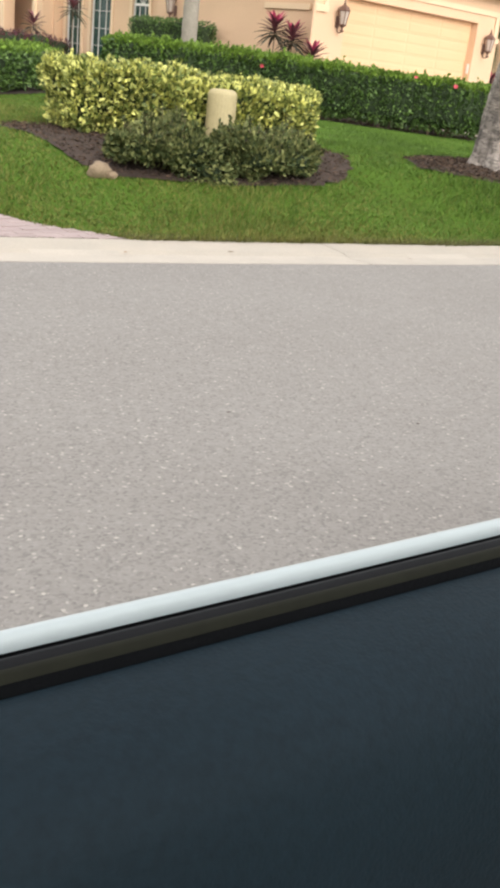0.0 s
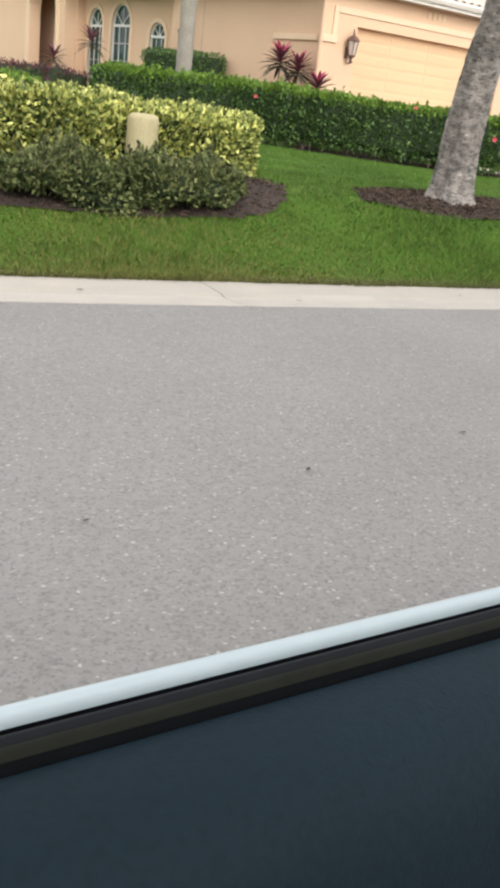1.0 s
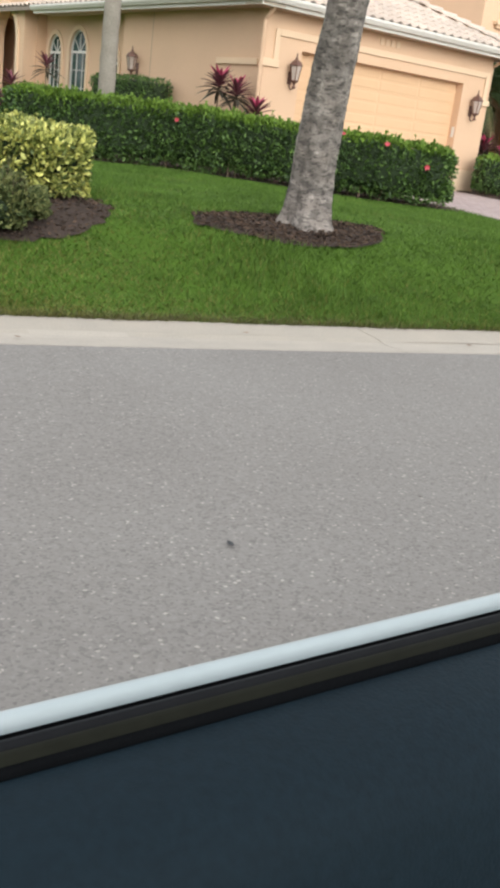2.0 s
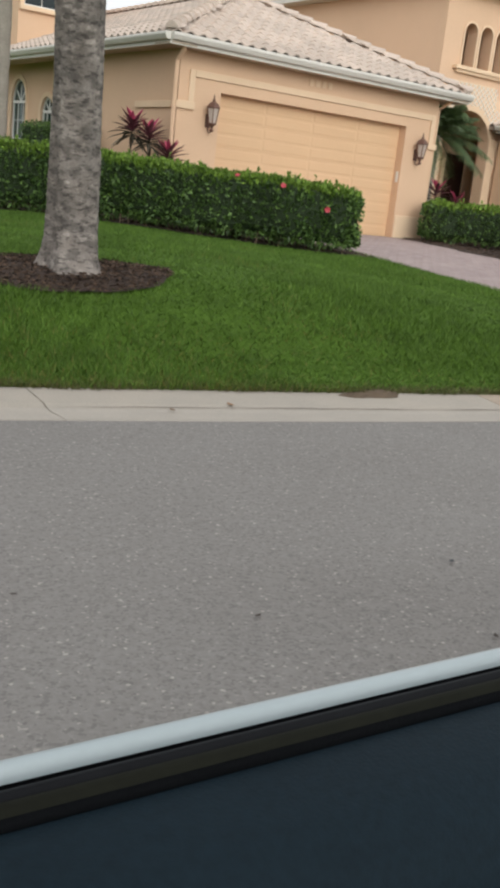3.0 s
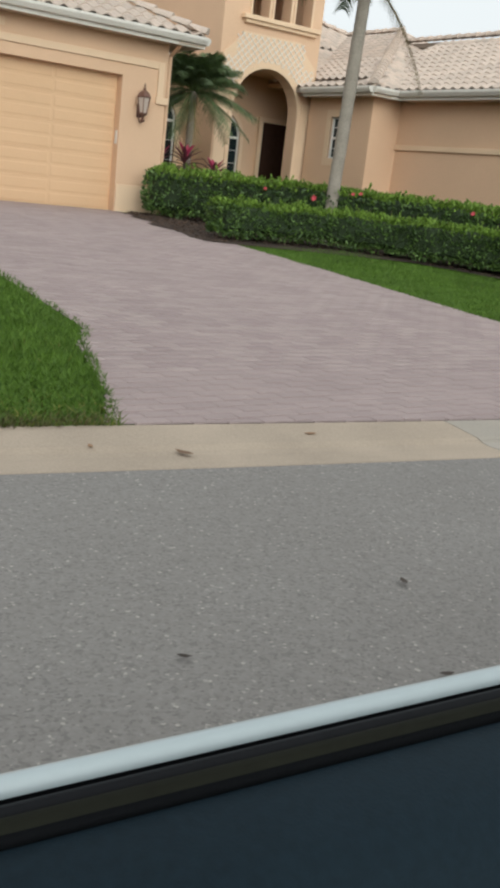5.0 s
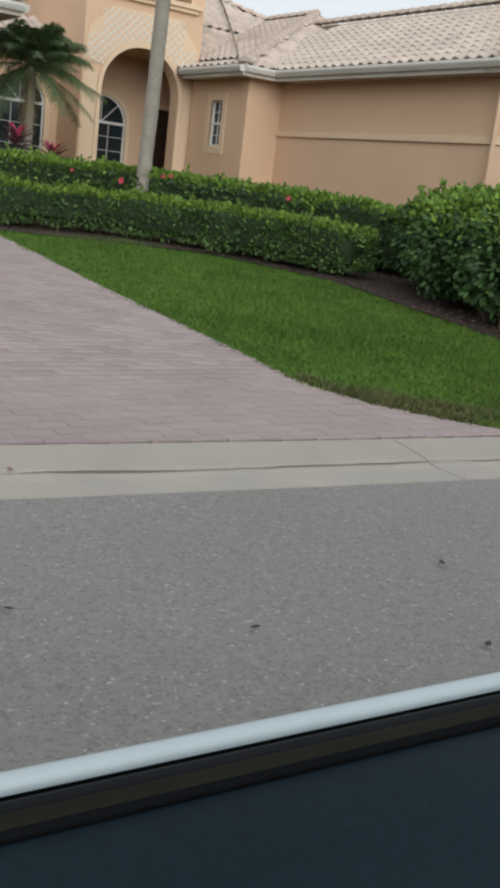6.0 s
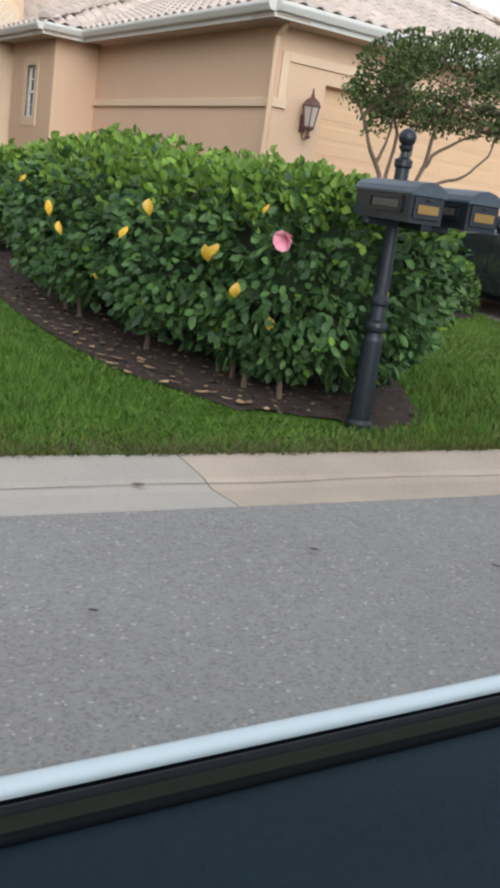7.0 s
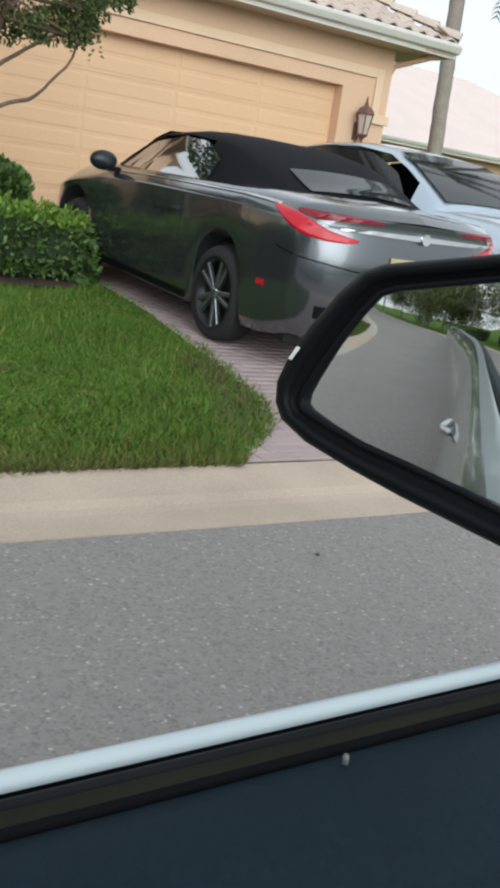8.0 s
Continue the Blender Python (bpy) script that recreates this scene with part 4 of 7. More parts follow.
    part("lattice", bm, M["white"], tower)
    part("tower_sill", boxes(((0.46, -0.16, 4.90), (2.66, -0.002, 5.0)), ((0.54, -0.10, 4.82), (2.58, -0.002, 4.90)), m=T, bevel=0.01), M["trim"], tower)
    bm = bmesh.new()
    for a, b in openings:
        arch_band(bm, a, b, 5.0, 5.86, 0.235, 0.055, -0.03, -0.002, T, 10)
    part("opening_band", bm, M["trim"], tower)
    # porch behind the arch, wider than the tower: door and arched window in its back wall
    part("recess_wall", boxes(((0.3, 2.0, 0.1), (4.2, 2.2, 4.2)), m=T), M["stucco"], tower)
    part("porch_end_wall", boxes(((4.0, 0.36, 0.1), (4.2, 2.0, 4.2)), m=T), M["stucco"], tower)
    part("porch_ceiling", boxes(((Wd, 0.36, 3.75), (4.0, 2.0, 3.85)), ((0.3, 0.36, 3.97), (Wd, 2.0, 4.07)), m=T), M["stucco"], tower)
    part("entry_door", boxes(((2.70, 1.94, 0.5), (3.55, 1.99, 2.90)), m=T, bevel=0.01), M["door"], tower, "dark wooden entry door")
    part("door_frame", boxes(((2.58, 1.90, 0.5), (2.70, 1.998, 3.02)), ((2.70, 1.90, 2.90), (3.55, 1.998, 3.02)), ((3.55, 1.90, 0.5), (3.67, 1.998, 3.02)), m=T), M["trim"], tower)
    window_unit(tower, T @ Matrix.Translation((0.75, 1.90, 1.15)), 1.25, 1.88, True, 3, 4, "pane", 0.10, 1.26)
    # left wing behind the palm with an arched window
    bm = bmesh.new()
    arch_wall(bm, 8.2, 10.6, 0.1, TOP, 9.2, 10.3, 1.2, 2.55, 0.5, 4.6, 4.85)
    part("wing_wall", bm, M["stucco"], house)
    window_unit(house, Matrix.Translation((9.2, 4.62, 1.2)), 1.1, 1.85, True, 3, 3, "pane", 0.12, 1.35)
    part("wing_side", boxes(((8.2, 4.85, 0.1), (8.4, 12.0, TOP))), M["stucco"], house)
    # roofs
    roof = new("roof")
    roof.parent = house
    z, pitch = 3.64, 0.475
    ex0, ex1, ey0 = 13.58, 21.30, -5.75
    half = (ex1 - ex0) / 2
    apex = z + pitch * half
    slope(roof, (ex0, 3.3, z), (ex0, ey0, z), (1, 0, 0), pitch, (0.0, half), (1.0, half))
    slope(roof, (ex0, ey0, z), (ex1, ey0, z), (0, 1, 0), pitch, (1.0, half), (1.0, half), 200)
    slope(roof, (ex1, ey0, z), (ex1, 12.4, z), (-1, 0, 0), pitch, (1.0, half), (0.0, half), 0)
    hip_caps(roof, (ex0, ey0, z + 0.03), (ex0 + half, ey0 + half, apex + 0.03))
    hip_caps(roof, (ex1, ey0, z + 0.03), (ex0 + half, ey0 + half, apex + 0.03))
    hip_caps(roof, (ex0 + half, ey0 + half, apex + 0.03), (ex0 + half, 12.4, apex + 0.03))
    # the bay's own little hip
    bx, by = 12.80, 0.54
    slope(roof, (bx, 3.38, z + 0.002), (bx, by, z + 0.002), (1, 0, 0), 0.43, (0.0, 0.58), (1.0, 0.58), 120)
    slope(roof, (13.38, 9.8, z + 0.2514), (13.38, by + 0.58, z + 0.2514), (1, 0, 0), 0.43, (0.0, 4.82), (1.0, 4.82), 180)
    slope(roof, (bx, by, z + 0.002), (21.3, by, z + 0.002), (0, 1, 0), 0.43, (1.0, 5.4), (0.574, 5.4), 0)
    hip_caps(roof, (bx, by, z + 0.03), (bx + 5.4, by + 5.4, z + 0.43 * 5.4 + 0.03))
    hip_caps(roof, (bx + 5.4, by + 5.4, z + 0.43 * 5.4 + 0.03), (bx + 5.4, 9.2, z + 0.43 * 5.4 + 0.03))
    # the high cross roof behind the tower
    slope(roof, (13.38, 3.6, 3.9), (20.0, 3.6, 3.9), (0, 1, 0), 0.43, (0.0, 3.0), (0.0, 3.0), 0)
    slope(roof, (13.38, 6.6, 5.19), (20.0, 6.6, 5.19), (0, 1, 0), 0.43, (0.0, 5.4), (1.0, 5.4), 0)
    slope(roof, (20.0, 6.6, 5.19), (20.0, 12.0, 5.19), (-1, 0, 0), 0.43, (1.0, 5.4), (0.0, 5.4), 0)
    hip_caps(roof, (20.0, 6.6, 5.22), (14.6, 12.0, 7.54))
    # wing roof left of the tower
    slope(roof, (7.8, 4.2, z), (10.6, 4.2, z), (0, 1, 0), 0.43, (1.0, 2.0), (0.0, 2.0), 0)
    eave_run(house, (7.8, 4.2), (10.58, 4.2), (0, -1), z - 0.02)
    eave_run(house, (ex0, by), (ex0, ey0), (-1, 0), z - 0.02)
    eave_run(house, (ex0, ey0), (ex1, ey0), (0, -1), z - 0.02)
    eave_run(house, (ex1, ey0), (ex1, 6.0), (1, 0), z - 0.02)
    eave_run(house, (bx, 3.05), (bx, by), (-1, 0), z - 0.02)
    eave_run(house, (bx, by), (ex0, by), (0, -1), z - 0.02)
    # tower roof
    troof = new("tower_roof")
    troof.parent = house
    bm = boxes(((-0.45, -0.45, TT), (Wd + 0.45, 9.9, TT + 0.12)), m=T)
    part("tower_eave", bm, M["gutter"], troof)
    bm = bmesh.new()
    q = [bm.verts.new(T @ Vector(c)) for c in ((-0.45, -0.45, TT + 0.125), (Wd + 0.45, -0.45, TT + 0.125), (Wd + 0.45, 9.9, TT + 0.125), (-0.45, 9.9, TT + 0.125), (Wd / 2, 1.1, TT + 0.8), (Wd / 2, 8.4, TT + 0.8))]
    for f in ((0, 1, 4), (1, 2, 5, 4), (2, 3, 5), (3, 0, 4, 5)):
        bm.faces.new([q[i] for i in f])
    part("tower_cap", bm, M["tiles"], troof)
    return house


def house_far():
    house = thing("house", "distant pale pink stucco house with tiled roof", "house", (36, 12, 0.5))
    part("wall", boxes(((28, 6, 0.1), (44, 18, 3.3))), M["stucco"], house)
    bm = bmesh.new()
    c = [(27.4, 5.4, 3.3), (44.6, 5.4, 3.3), (44.6, 18.6, 3.3), (27.4, 18.6, 3.3), (34, 12, 6.4), (38, 12, 6.4)]
    v = [bm.verts.new(p) for p in c]
    for f in ((0, 1, 5, 4), (1, 2, 5), (2, 3, 4, 5), (3, 0, 4), (3, 2, 1, 0)):
        bm.faces.new([v[i] for i in f])
    part("roof", bm, M["hazed_pink_tiles"], house)
    eave_run(house, (27.4, 18.6), (27.4, 5.4), (-1, 0), 3.3)
    eave_run(house, (27.4, 5.4), (44.6, 5.4), (0, -1), 3.3)
    return house


house_left()
house_right()
house_far()
for lx, ly, lz in ((1.455, 0.0, 2.47), (6.90, 0.0, 2.44), (14.555, -5.26, 2.39), (20.13, -5.26, 2.39)):
    wall_lantern(lx, ly, lz)
wall_lantern(0.77, 4.75, 2.45, "lanterns on the side wall", radians(-90))


# ------------------------------------------------------------------ planting
def smooth_line(pts, step=0.12):
    """Evenly spaced points along a softened polyline."""
    p = [Vector((*q, 0)) if len(q) == 2 else Vector(q) for q in pts]
    for _ in range(2):
        out = [p[0]]
        for a, b in zip(p, p[1:]):
            out += [a * 0.75 + b * 0.25, a * 0.25 + b * 0.75]
        out.append(p[-1])
        p = out
    res = [p[0]]
    for a, b in zip(p, p[1:]):
        n = max(1, int((b - a).length / step))
        res += [a + (b - a) * (i + 1) / n for i in range(n)]
    return res


def hedge(name, label, line, half, tops, leaf, count, material, top_material=None, lump=0.05, bottom=0.08, group="", sq=0.45, flowers=(), shoots=0, length=None, wide=0.55, stems=0):
    """A clipped hedge along a centre line: a dark core coloured as inner shade, a skin of leaves, stems below and
    shoots that stand up from the top.
    tops: the height above the ground at the line's two ends."""
    ln = smooth_line(line)
    n = len(ln)
    mid = ln[n // 2]
    hd = thing(name, label, "hedge", (mid.x, mid.y, ground_z(mid.x, mid.y)), group)
    dist = [0.0]
    for a, b in zip(ln, ln[1:]):
        dist.append(dist[-1] + (b - a).length)
    total = dist[-1]

    def frame_at(i):
        d = (ln[min(i + 1, n - 1)] - ln[max(i - 1, 0)]).normalized()
        return d, Vector((d.y, -d.x, 0))

    def skin(i, phi, shrink, jog=0.0):
        c = ln[i] + (ln[min(i + 1, n - 1)] - ln[i]) * jog
        d, s = frame_at(i)
        gone = dist[i] + jog * (dist[min(i + 1, n - 1)] - dist[i])
        e = min(gone, total - gone)
        k = math.sqrt(max(0.0, 1 - max(0.0, 1 - e / (half * 0.75)) ** 2))
        g = ground_z(c.x, c.y)
        t = tops[0] + (tops[1] - tops[0]) * gone / total
        hh = (t - bottom) / 2
        ca, sa = math.cos(phi), math.sin(phi)
        w = half * max(0.25, k) * math.copysign(abs(ca) ** sq, ca)
        z = g + bottom + hh + hh * (0.75 + 0.25 * k) * math.copysign(abs(sa) ** sq, sa)
        p = c + s * w
        p.z = z
        nrm = (s * ca + Vector((0, 0, 1)) * sa)
        nrm += d * (1 if dist[i] > total / 2 else -1) * 1.1 * max(0.0, 1 - e / (half * 0.75))
        nrm.normalize()
        q = p + nrm * (lump * 1.6 * noise.noise(p * 2.1) + lump * noise.noise(p * 6.0)) - nrm * shrink
        return q, nrm

    # closed dark body, its colour painted as the shade between the leaves
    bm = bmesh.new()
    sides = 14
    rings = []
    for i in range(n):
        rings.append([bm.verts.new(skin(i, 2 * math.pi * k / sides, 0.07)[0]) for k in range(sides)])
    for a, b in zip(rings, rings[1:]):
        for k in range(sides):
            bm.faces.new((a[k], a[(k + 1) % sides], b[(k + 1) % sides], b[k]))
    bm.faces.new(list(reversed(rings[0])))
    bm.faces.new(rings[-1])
    part("inside", bm, M["shade_core"], hd, "dark core coloured as the shade between the leaves")
    pts, nrm = [], []
    ii = rng.integers(0, n, count)
    # leaves spread evenly over flanks, top and underside
    tall = sum(tops) / 2 - bottom
    ph = []
    for u, e in zip(rng.uniform(0, 2 * (tall + 2 * half), count), rng.uniform(-1, 1, count)):
        a, b = (1.0, e) if u < tall else (-1.0, e) if u < 2 * tall else (e, 1.0) if u < 2 * tall + 2 * half else (e, -1.0)
        k = (abs(a) ** (2 / sq) + abs(b) ** (2 / sq)) ** (-sq / 2)
        ph.append(math.atan2(math.copysign(abs(b * k) ** (1 / sq), b), math.copysign(abs(a * k) ** (1 / sq), a)))
    # crowd the leaves on the flanks and the top, few underneath
    for i, a in zip(ii, ph):
        if math.sin(a) < -0.97:
            continue
        p, q = skin(int(i), float(a), float(rng.uniform(-0.03, 0.055)), float(rng.uniform(0, 1)))
        pts.append(p[:])
        nrm.append(q[:])
    for _ in range(count // 10):
        i = int(rng.choice((1, 2, n - 3, n - 2)))
        p, q = skin(i, float(rng.uniform(0, 2 * math.pi)), 0.02)
        c = ln[i].copy()
        c.z = (p.z + ground_z(c.x, c.y) + tops[0] * 0.5 + bottom * 0.5) / 2
        d = frame_at(i)[0] * (1 if i > n / 2 else -1)
        p = c + (p - c) * math.sqrt(rng.uniform()) + d * rng.uniform(0.0, 0.10)
        pts.append(p[:])
        nrm.append((d + Vector((rng.normal(0, 0.3), rng.normal(0, 0.3), rng.normal(0.1, 0.3)))).normalized()[:])
    pts, nrm = np.array(pts), np.array(nrm)
    L = length or leaf
    if top_material is None:
        leaf_mesh("leaves", pts, nrm, L, L * wide, material, hd)
    else:
        # leaves whose normal points up take the lighter green
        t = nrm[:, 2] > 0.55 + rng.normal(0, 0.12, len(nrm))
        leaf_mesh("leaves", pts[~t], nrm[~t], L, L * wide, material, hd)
        leaf_mesh("young_leaves", pts[t], nrm[t], L, L * wide, top_material, hd, "lighter green leaves on top")
    if shoots:
        bm = bmesh.new()
        sp, sn = [], []
        for _ in range(shoots):
            p, q = skin(int(rng.integers(2, n - 2)), float(rng.uniform(0.9, 2.2)), 0.03)
            tip = p + Vector((rng.normal(0, 0.03), rng.normal(0, 0.03), rng.uniform(0.06, 0.16)))
            tube(bm, [p, tip], [0.004, 0.002], 4)
            for _ in range(7):
                k = rng.uniform(0.2, 1.0)
                sp.append((p + (tip - p) * k)[:])
                sn.append((rng.normal(), rng.normal(), 0.6))
        part("shoot_growth", bm, M["twig"], hd)["kind"] = "stuff"
        sn = np.array(sn)
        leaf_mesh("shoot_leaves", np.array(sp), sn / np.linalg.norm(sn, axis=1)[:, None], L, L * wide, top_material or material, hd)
    if stems:
        bm = bmesh.new()
        for _ in range(stems):
            i = int(rng.integers(2, n - 2))
            d, s = frame_at(i)
            p = ln[i] + s * rng.uniform(-half * 0.8, half * 0.8)
            g = ground_z(p.x, p.y)
            tube(bm, [(p.x, p.y, g - 0.02), (p.x + rng.normal(0, 0.05), p.y + rng.normal(0, 0.05), g + bottom + 0.25)], [0.012, 0.008], 5)
        part("stem_thicket", bm, M["twig"], hd)["kind"] = "stuff"
    for i_frac, phi, size, kind in flowers:
        p, q = skin(int(i_frac * (n - 1)), phi, -0.04)
        bm = bmesh.new()
        for k in range(5):
            a = 2 * math.pi * k / 5
            u = q.cross(Vector((0.2, 0.1, 1))).normalized()
            v2 = q.cross(u)
            o = u * math.cos(a) + v2 * math.sin(a)
            w = q.cross(o)
            vs = [bm.verts.new(c) for c in (p, p + o * size * 0.6 + w * size * 0.4 + q * size * 0.2, p + o * size + q * size * 0.35, p + o * size * 0.6 - w * size * 0.4 + q * size * 0.2)]
            bm.faces.new(vs)
        part("flower" if kind != "yellow" else "yellow_leaf", bm, M[kind], hd, {"redflower": "red flower", "pinkflower": "pink flower", "yellow": "yellowed leaf"}[kind])
    return hd


def bed(name, label, outline, material="mulch", lift=0.018):
    """A planting bed: an irregular patch just above the lawn's soil."""
    pts = [Vector((*p, 0)) for p in outline]
    c = sum(pts, Vector()) / len(pts)
    p = smooth_line([q[:2] for q in pts] + [pts[0][:2]], 0.25)[:-1]
    rings = []
    v, f = [], []
    R = 6
    for k in range(R + 1):
        s = k / R
        for q in p:
            w = c + (q - c) * s * (1 + 0.05 * noise.noise(q * 2.3) + 0.05 * noise.noise(q * 7))
            v.append((w.x, w.y, ground_z(w.x, w.y) + lift * (1.4 - 0.9 * s) + 0.012 * noise.noise(w * 5)))
    n = len(p)
    for k in range(R):
        for i in range(n):
            f.append((k * n + i, (k + 1) * n + i, (k + 1) * n + (i + 1) % n, k * n + (i + 1) % n))
    ob = raw(name, v, f, M[material], smooth=True)
    return tagged(ob, label, "mulch bed", kind="structure")


BEDS = {
    "front": [(-10.15, -7.4), (-10.3, -8.1), (-10.2, -8.5), (-9.6, -8.72), (-8.9, -8.98), (-8.1, -9.05), (-7.65, -8.95), (-7.3, -8.72), (-7.0, -8.42), (-6.85, -7.9), (-6.95, -7.3), (-8.5, -6.4), (-10.2, -6.2)],
    "tree": [(-6.55, -9.0), (-6.2, -9.46), (-5.6, -9.72), (-5.02, -9.66), (-4.6, -9.36), (-4.4, -8.9), (-4.8, -8.4), (-5.6, -8.3), (-6.3, -8.55)],
    "hedge": [(1.6, -5.05), (0.6, -4.6), (-0.75, -3.35), (-1.4, -2.25), (-2.1, -1.5), (-3.3, -0.95), (-4.6, 0.0), (-4.3, 3.0), (-1.1, 4.6), (-0.9, 8.6), (0.6, 8.6), (0.7, 0.0), (1.7, -3.6)],
    "border": [(6.4, -0.7), (5.7, -3.6), (5.5, -5.0), (6.3, -4.95), (7.5, -5.0), (8.35, -5.6), (8.95, -6.75), (9.3, -8.0), (8.9, -10.2), (9.0, -12.0), (9.65, -12.95), (10.4, -13.1),
               (11.0, -12.1), (11.6, -10.9), (12.6, -9.0), (13.9, -5.4), (13.9, 0.8), (13.1, 3.0), (8.0, 1.5)],
    "entry": [(-9.6, -3.0), (-8.2, -2.05), (-6.9, -1.4), (-5.5, -0.35), (-4.9, 0.4), (-5.6, 0.9), (-7.4, -0.2), (-9.4, -1.7)],
    "bare": [(-4.68, -11.60), (-4.58, -11.68), (-4.42, -11.69), (-4.3, -11.73), (-4.15, -11.68), (-4.08, -11.60), (-4.25, -11.54), (-4.5, -11.55)],
    "lamp": [(12.3, -9.0), (13.4, -9.3), (14.7, -9.3), (14.75, -8.2), (14.6, -5.4), (13.9, -5.4), (12.9, -7.0)],
}


def inside(poly, x, y):
    hit = False
    n = len(poly)
    for i in range(n):
        (xa, ya), (xb, yb) = poly[i], poly[(i + 1) % n]
        if (ya > y) != (yb > y) and x < xa + (y - ya) * (xb - xa) / (yb - ya):
            hit = not hit
    return hit


for key, words in (("front", "dark mulch bed under the variegated hedge"), ("tree", "dark mulch ring round the tree trunk"),
                   ("hedge", "dark mulch strip under the long clipped hedge"), ("border", "dark mulch border under the hedges with fallen leaves"),
                   ("entry", "dark mulch strip under the hedge before the entry"), ("bare", "bare brown soil at the edge of the gutter"), ("lamp", "dark mulch bed beside the garage drive")):
    bed("mulch_bed" if key != "bare" else "bare_soil", words, BEDS[key], "mulch" if key != "bare" else "dirt", 0.018 if key != "bare" else 0.010)


def mulch_chips(key, count):
    """Loose bark chips over a bed."""
    poly = BEDS[key]
    x0, x1 = min(p[0] for p in poly), max(p[0] for p in poly)
    y0, y1 = min(p[1] for p in poly), max(p[1] for p in poly)
    pts = []
    while len(pts) < count:
        x, y = rng.uniform(x0, x1), rng.uniform(y0, y1)
        if inside(poly, x, y) and y < 1.0:
            pts.append((x, y, ground_z(x, y) + 0.022 + 0.012 * rng.uniform()))
    pts = np.array(pts)
    ob = leaf_mesh("mulch_chips", pts, rng.normal(0, 1, (count, 3)) * np.array([1, 1, 0.15]), 0.046, 0.016, M["chip"], None, up=0.0, spread=0.2, fold=0.1, plain=True)
    tagged(ob, "loose dark bark chips on the planting bed", "mulch", kind="stuff")


for key, count in (("front", 5000), ("tree", 4200), ("border", 16000), ("hedge", 4000)):
    mulch_chips(key, count)


def lawn(name, label, x0, x1, count, s_far):
    """Single grass blades over the open lawn."""
    xs = rng.uniform(x0, x1, count)
    # denser towards the road, where the blades are seen nearest
    ss = 0.56 + (s_far - 0.56) * rng.uniform(0, 1, count) ** 1.5
    keep = []
    c = np.clip(xs, -20.0, 14.0)
    ys = -12.933 - 0.1543 * c + 0.0056 * c * c + (xs - c) * np.where(xs < c, -0.378, 0.0025) + ss
    bare = np.zeros(count, bool)
    for p in BEDS.values():
        q = [v[:2] for v in smooth_line(p + [p[0]], 0.4)]
        hit = np.zeros(count, bool)
        for (xa, ya), (xb, yb) in zip(q, q[1:]):
            if ya != yb:
                hit ^= ((ya > ys) != (yb > ys)) & (xs < xa + (ys - ya) * (xb - xa) / (yb - ya))
        bare |= hit
    for x, y in zip(xs[~bare].tolist(), ys[~bare].tolist()):
        if in_drive(x, y, -0.05 + 0.06 * noise.noise((x * 2.3, y * 2.3, 0.0))):
            continue
        if x > 0.6 and y > -0.2:
            continue
        keep.append((x, y, ground_z(x, y) - 0.008))
    p = np.array(keep)
    n = len(p)
    a = rng.uniform(0, 2 * np.pi, n)
    hgt = rng.uniform(0.022, 0.050, n) * (1 + 0.35 * np.sin(p[:, 0] * 1.9 + 1.3 * np.sin(p[:, 1] * 1.7)))
    lean = rng.normal(0, 0.024, (n, 2))
    w = 0.0055
    side = np.stack([np.cos(a), np.sin(a), np.zeros(n)], 1) * w
    tip = p + np.concatenate([lean, hgt[:, None]], 1)
    v = np.stack([p - side, p + side, tip], 1).reshape(-1, 3)
    # the lawn is drier and more olive towards the corner with the next drive
    dry = np.array([0.62 * (1 - sstep(-10.0, -5.0, x)) + 0.22 * sstep(9.0, 13.0, x) + 0.45 * math.exp(-max(0.0, y - edge_y(x) - 0.55) / 0.25) + 0.20 * noise.noise((x * 0.9, y * 0.9, 3.0)) - 0.04 for x, y, z in p]) > rng.uniform(0.0, 1.0, n)
    for pick, key, words in ((~dry, "blade", label), (dry, "olive_blade", "drier olive blades in the lawn")):
        q = v.reshape(-1, 3, 3)[pick].reshape(-1, 3)
        if len(q):
            tagged(raw(name, q, np.arange(len(q)).reshape(-1, 3), M[key]), words, "grass", kind="stuff")


def dry_edge(x0, x1, count):
    """The thin brown edge of the lawn along the gutter and the drives."""
    v = []
    for _ in range(count):
        x = rng.uniform(x0, x1)
        s = 0.545 + abs(rng.normal(0, 0.085)) + 0.03 * noise.noise((x * 2, 0, 0))
        y = edge_y(x) + s
        if in_drive(x, y, -0.02):
            continue
        z = ground_z(x, y) - 0.004
        a = rng.uniform(0, 6.28)
        dx, dy = 0.004 * math.cos(a), 0.004 * math.sin(a)
        v += [(x - dx, y - dy, z), (x + dx, y + dy, z), (x + rng.normal(0, 0.025), y + rng.normal(-0.01, 0.025), z + rng.uniform(0.01, 0.045))]
    ob = raw("dry_grass_edge", v, np.arange(len(v)).reshape(-1, 3), M["dryblade"])
    return tagged(ob, "dry brown grass along the gutter", "grass", kind="stuff")


def trunk_points(base, top, steps, sway=0.03, seed=0.0):
    a, b = Vector(base), Vector(top)
    return [a + (b - a) * i / steps + Vector((noise.noise((i * 0.7, seed, 0)), noise.noise((seed, i * 0.7, 5)), 0)) * sway * (1 if 0 < i < steps else 0) for i in range(steps + 1)]


def big_tree():
    x, y = -5.39, -9.08
    g = ground_z(x, y)
    tree = thing("tree", "broad grey-barked tree with flared roots in mulch", "tree", (x, y, g))
    bm = bmesh.new()
    zs = [-0.1, 0.0, 0.06, 0.14, 0.26, 0.42, 0.65, 0.95, 1.3, 1.7, 2.1, 2.6, 3.2, 4.0]
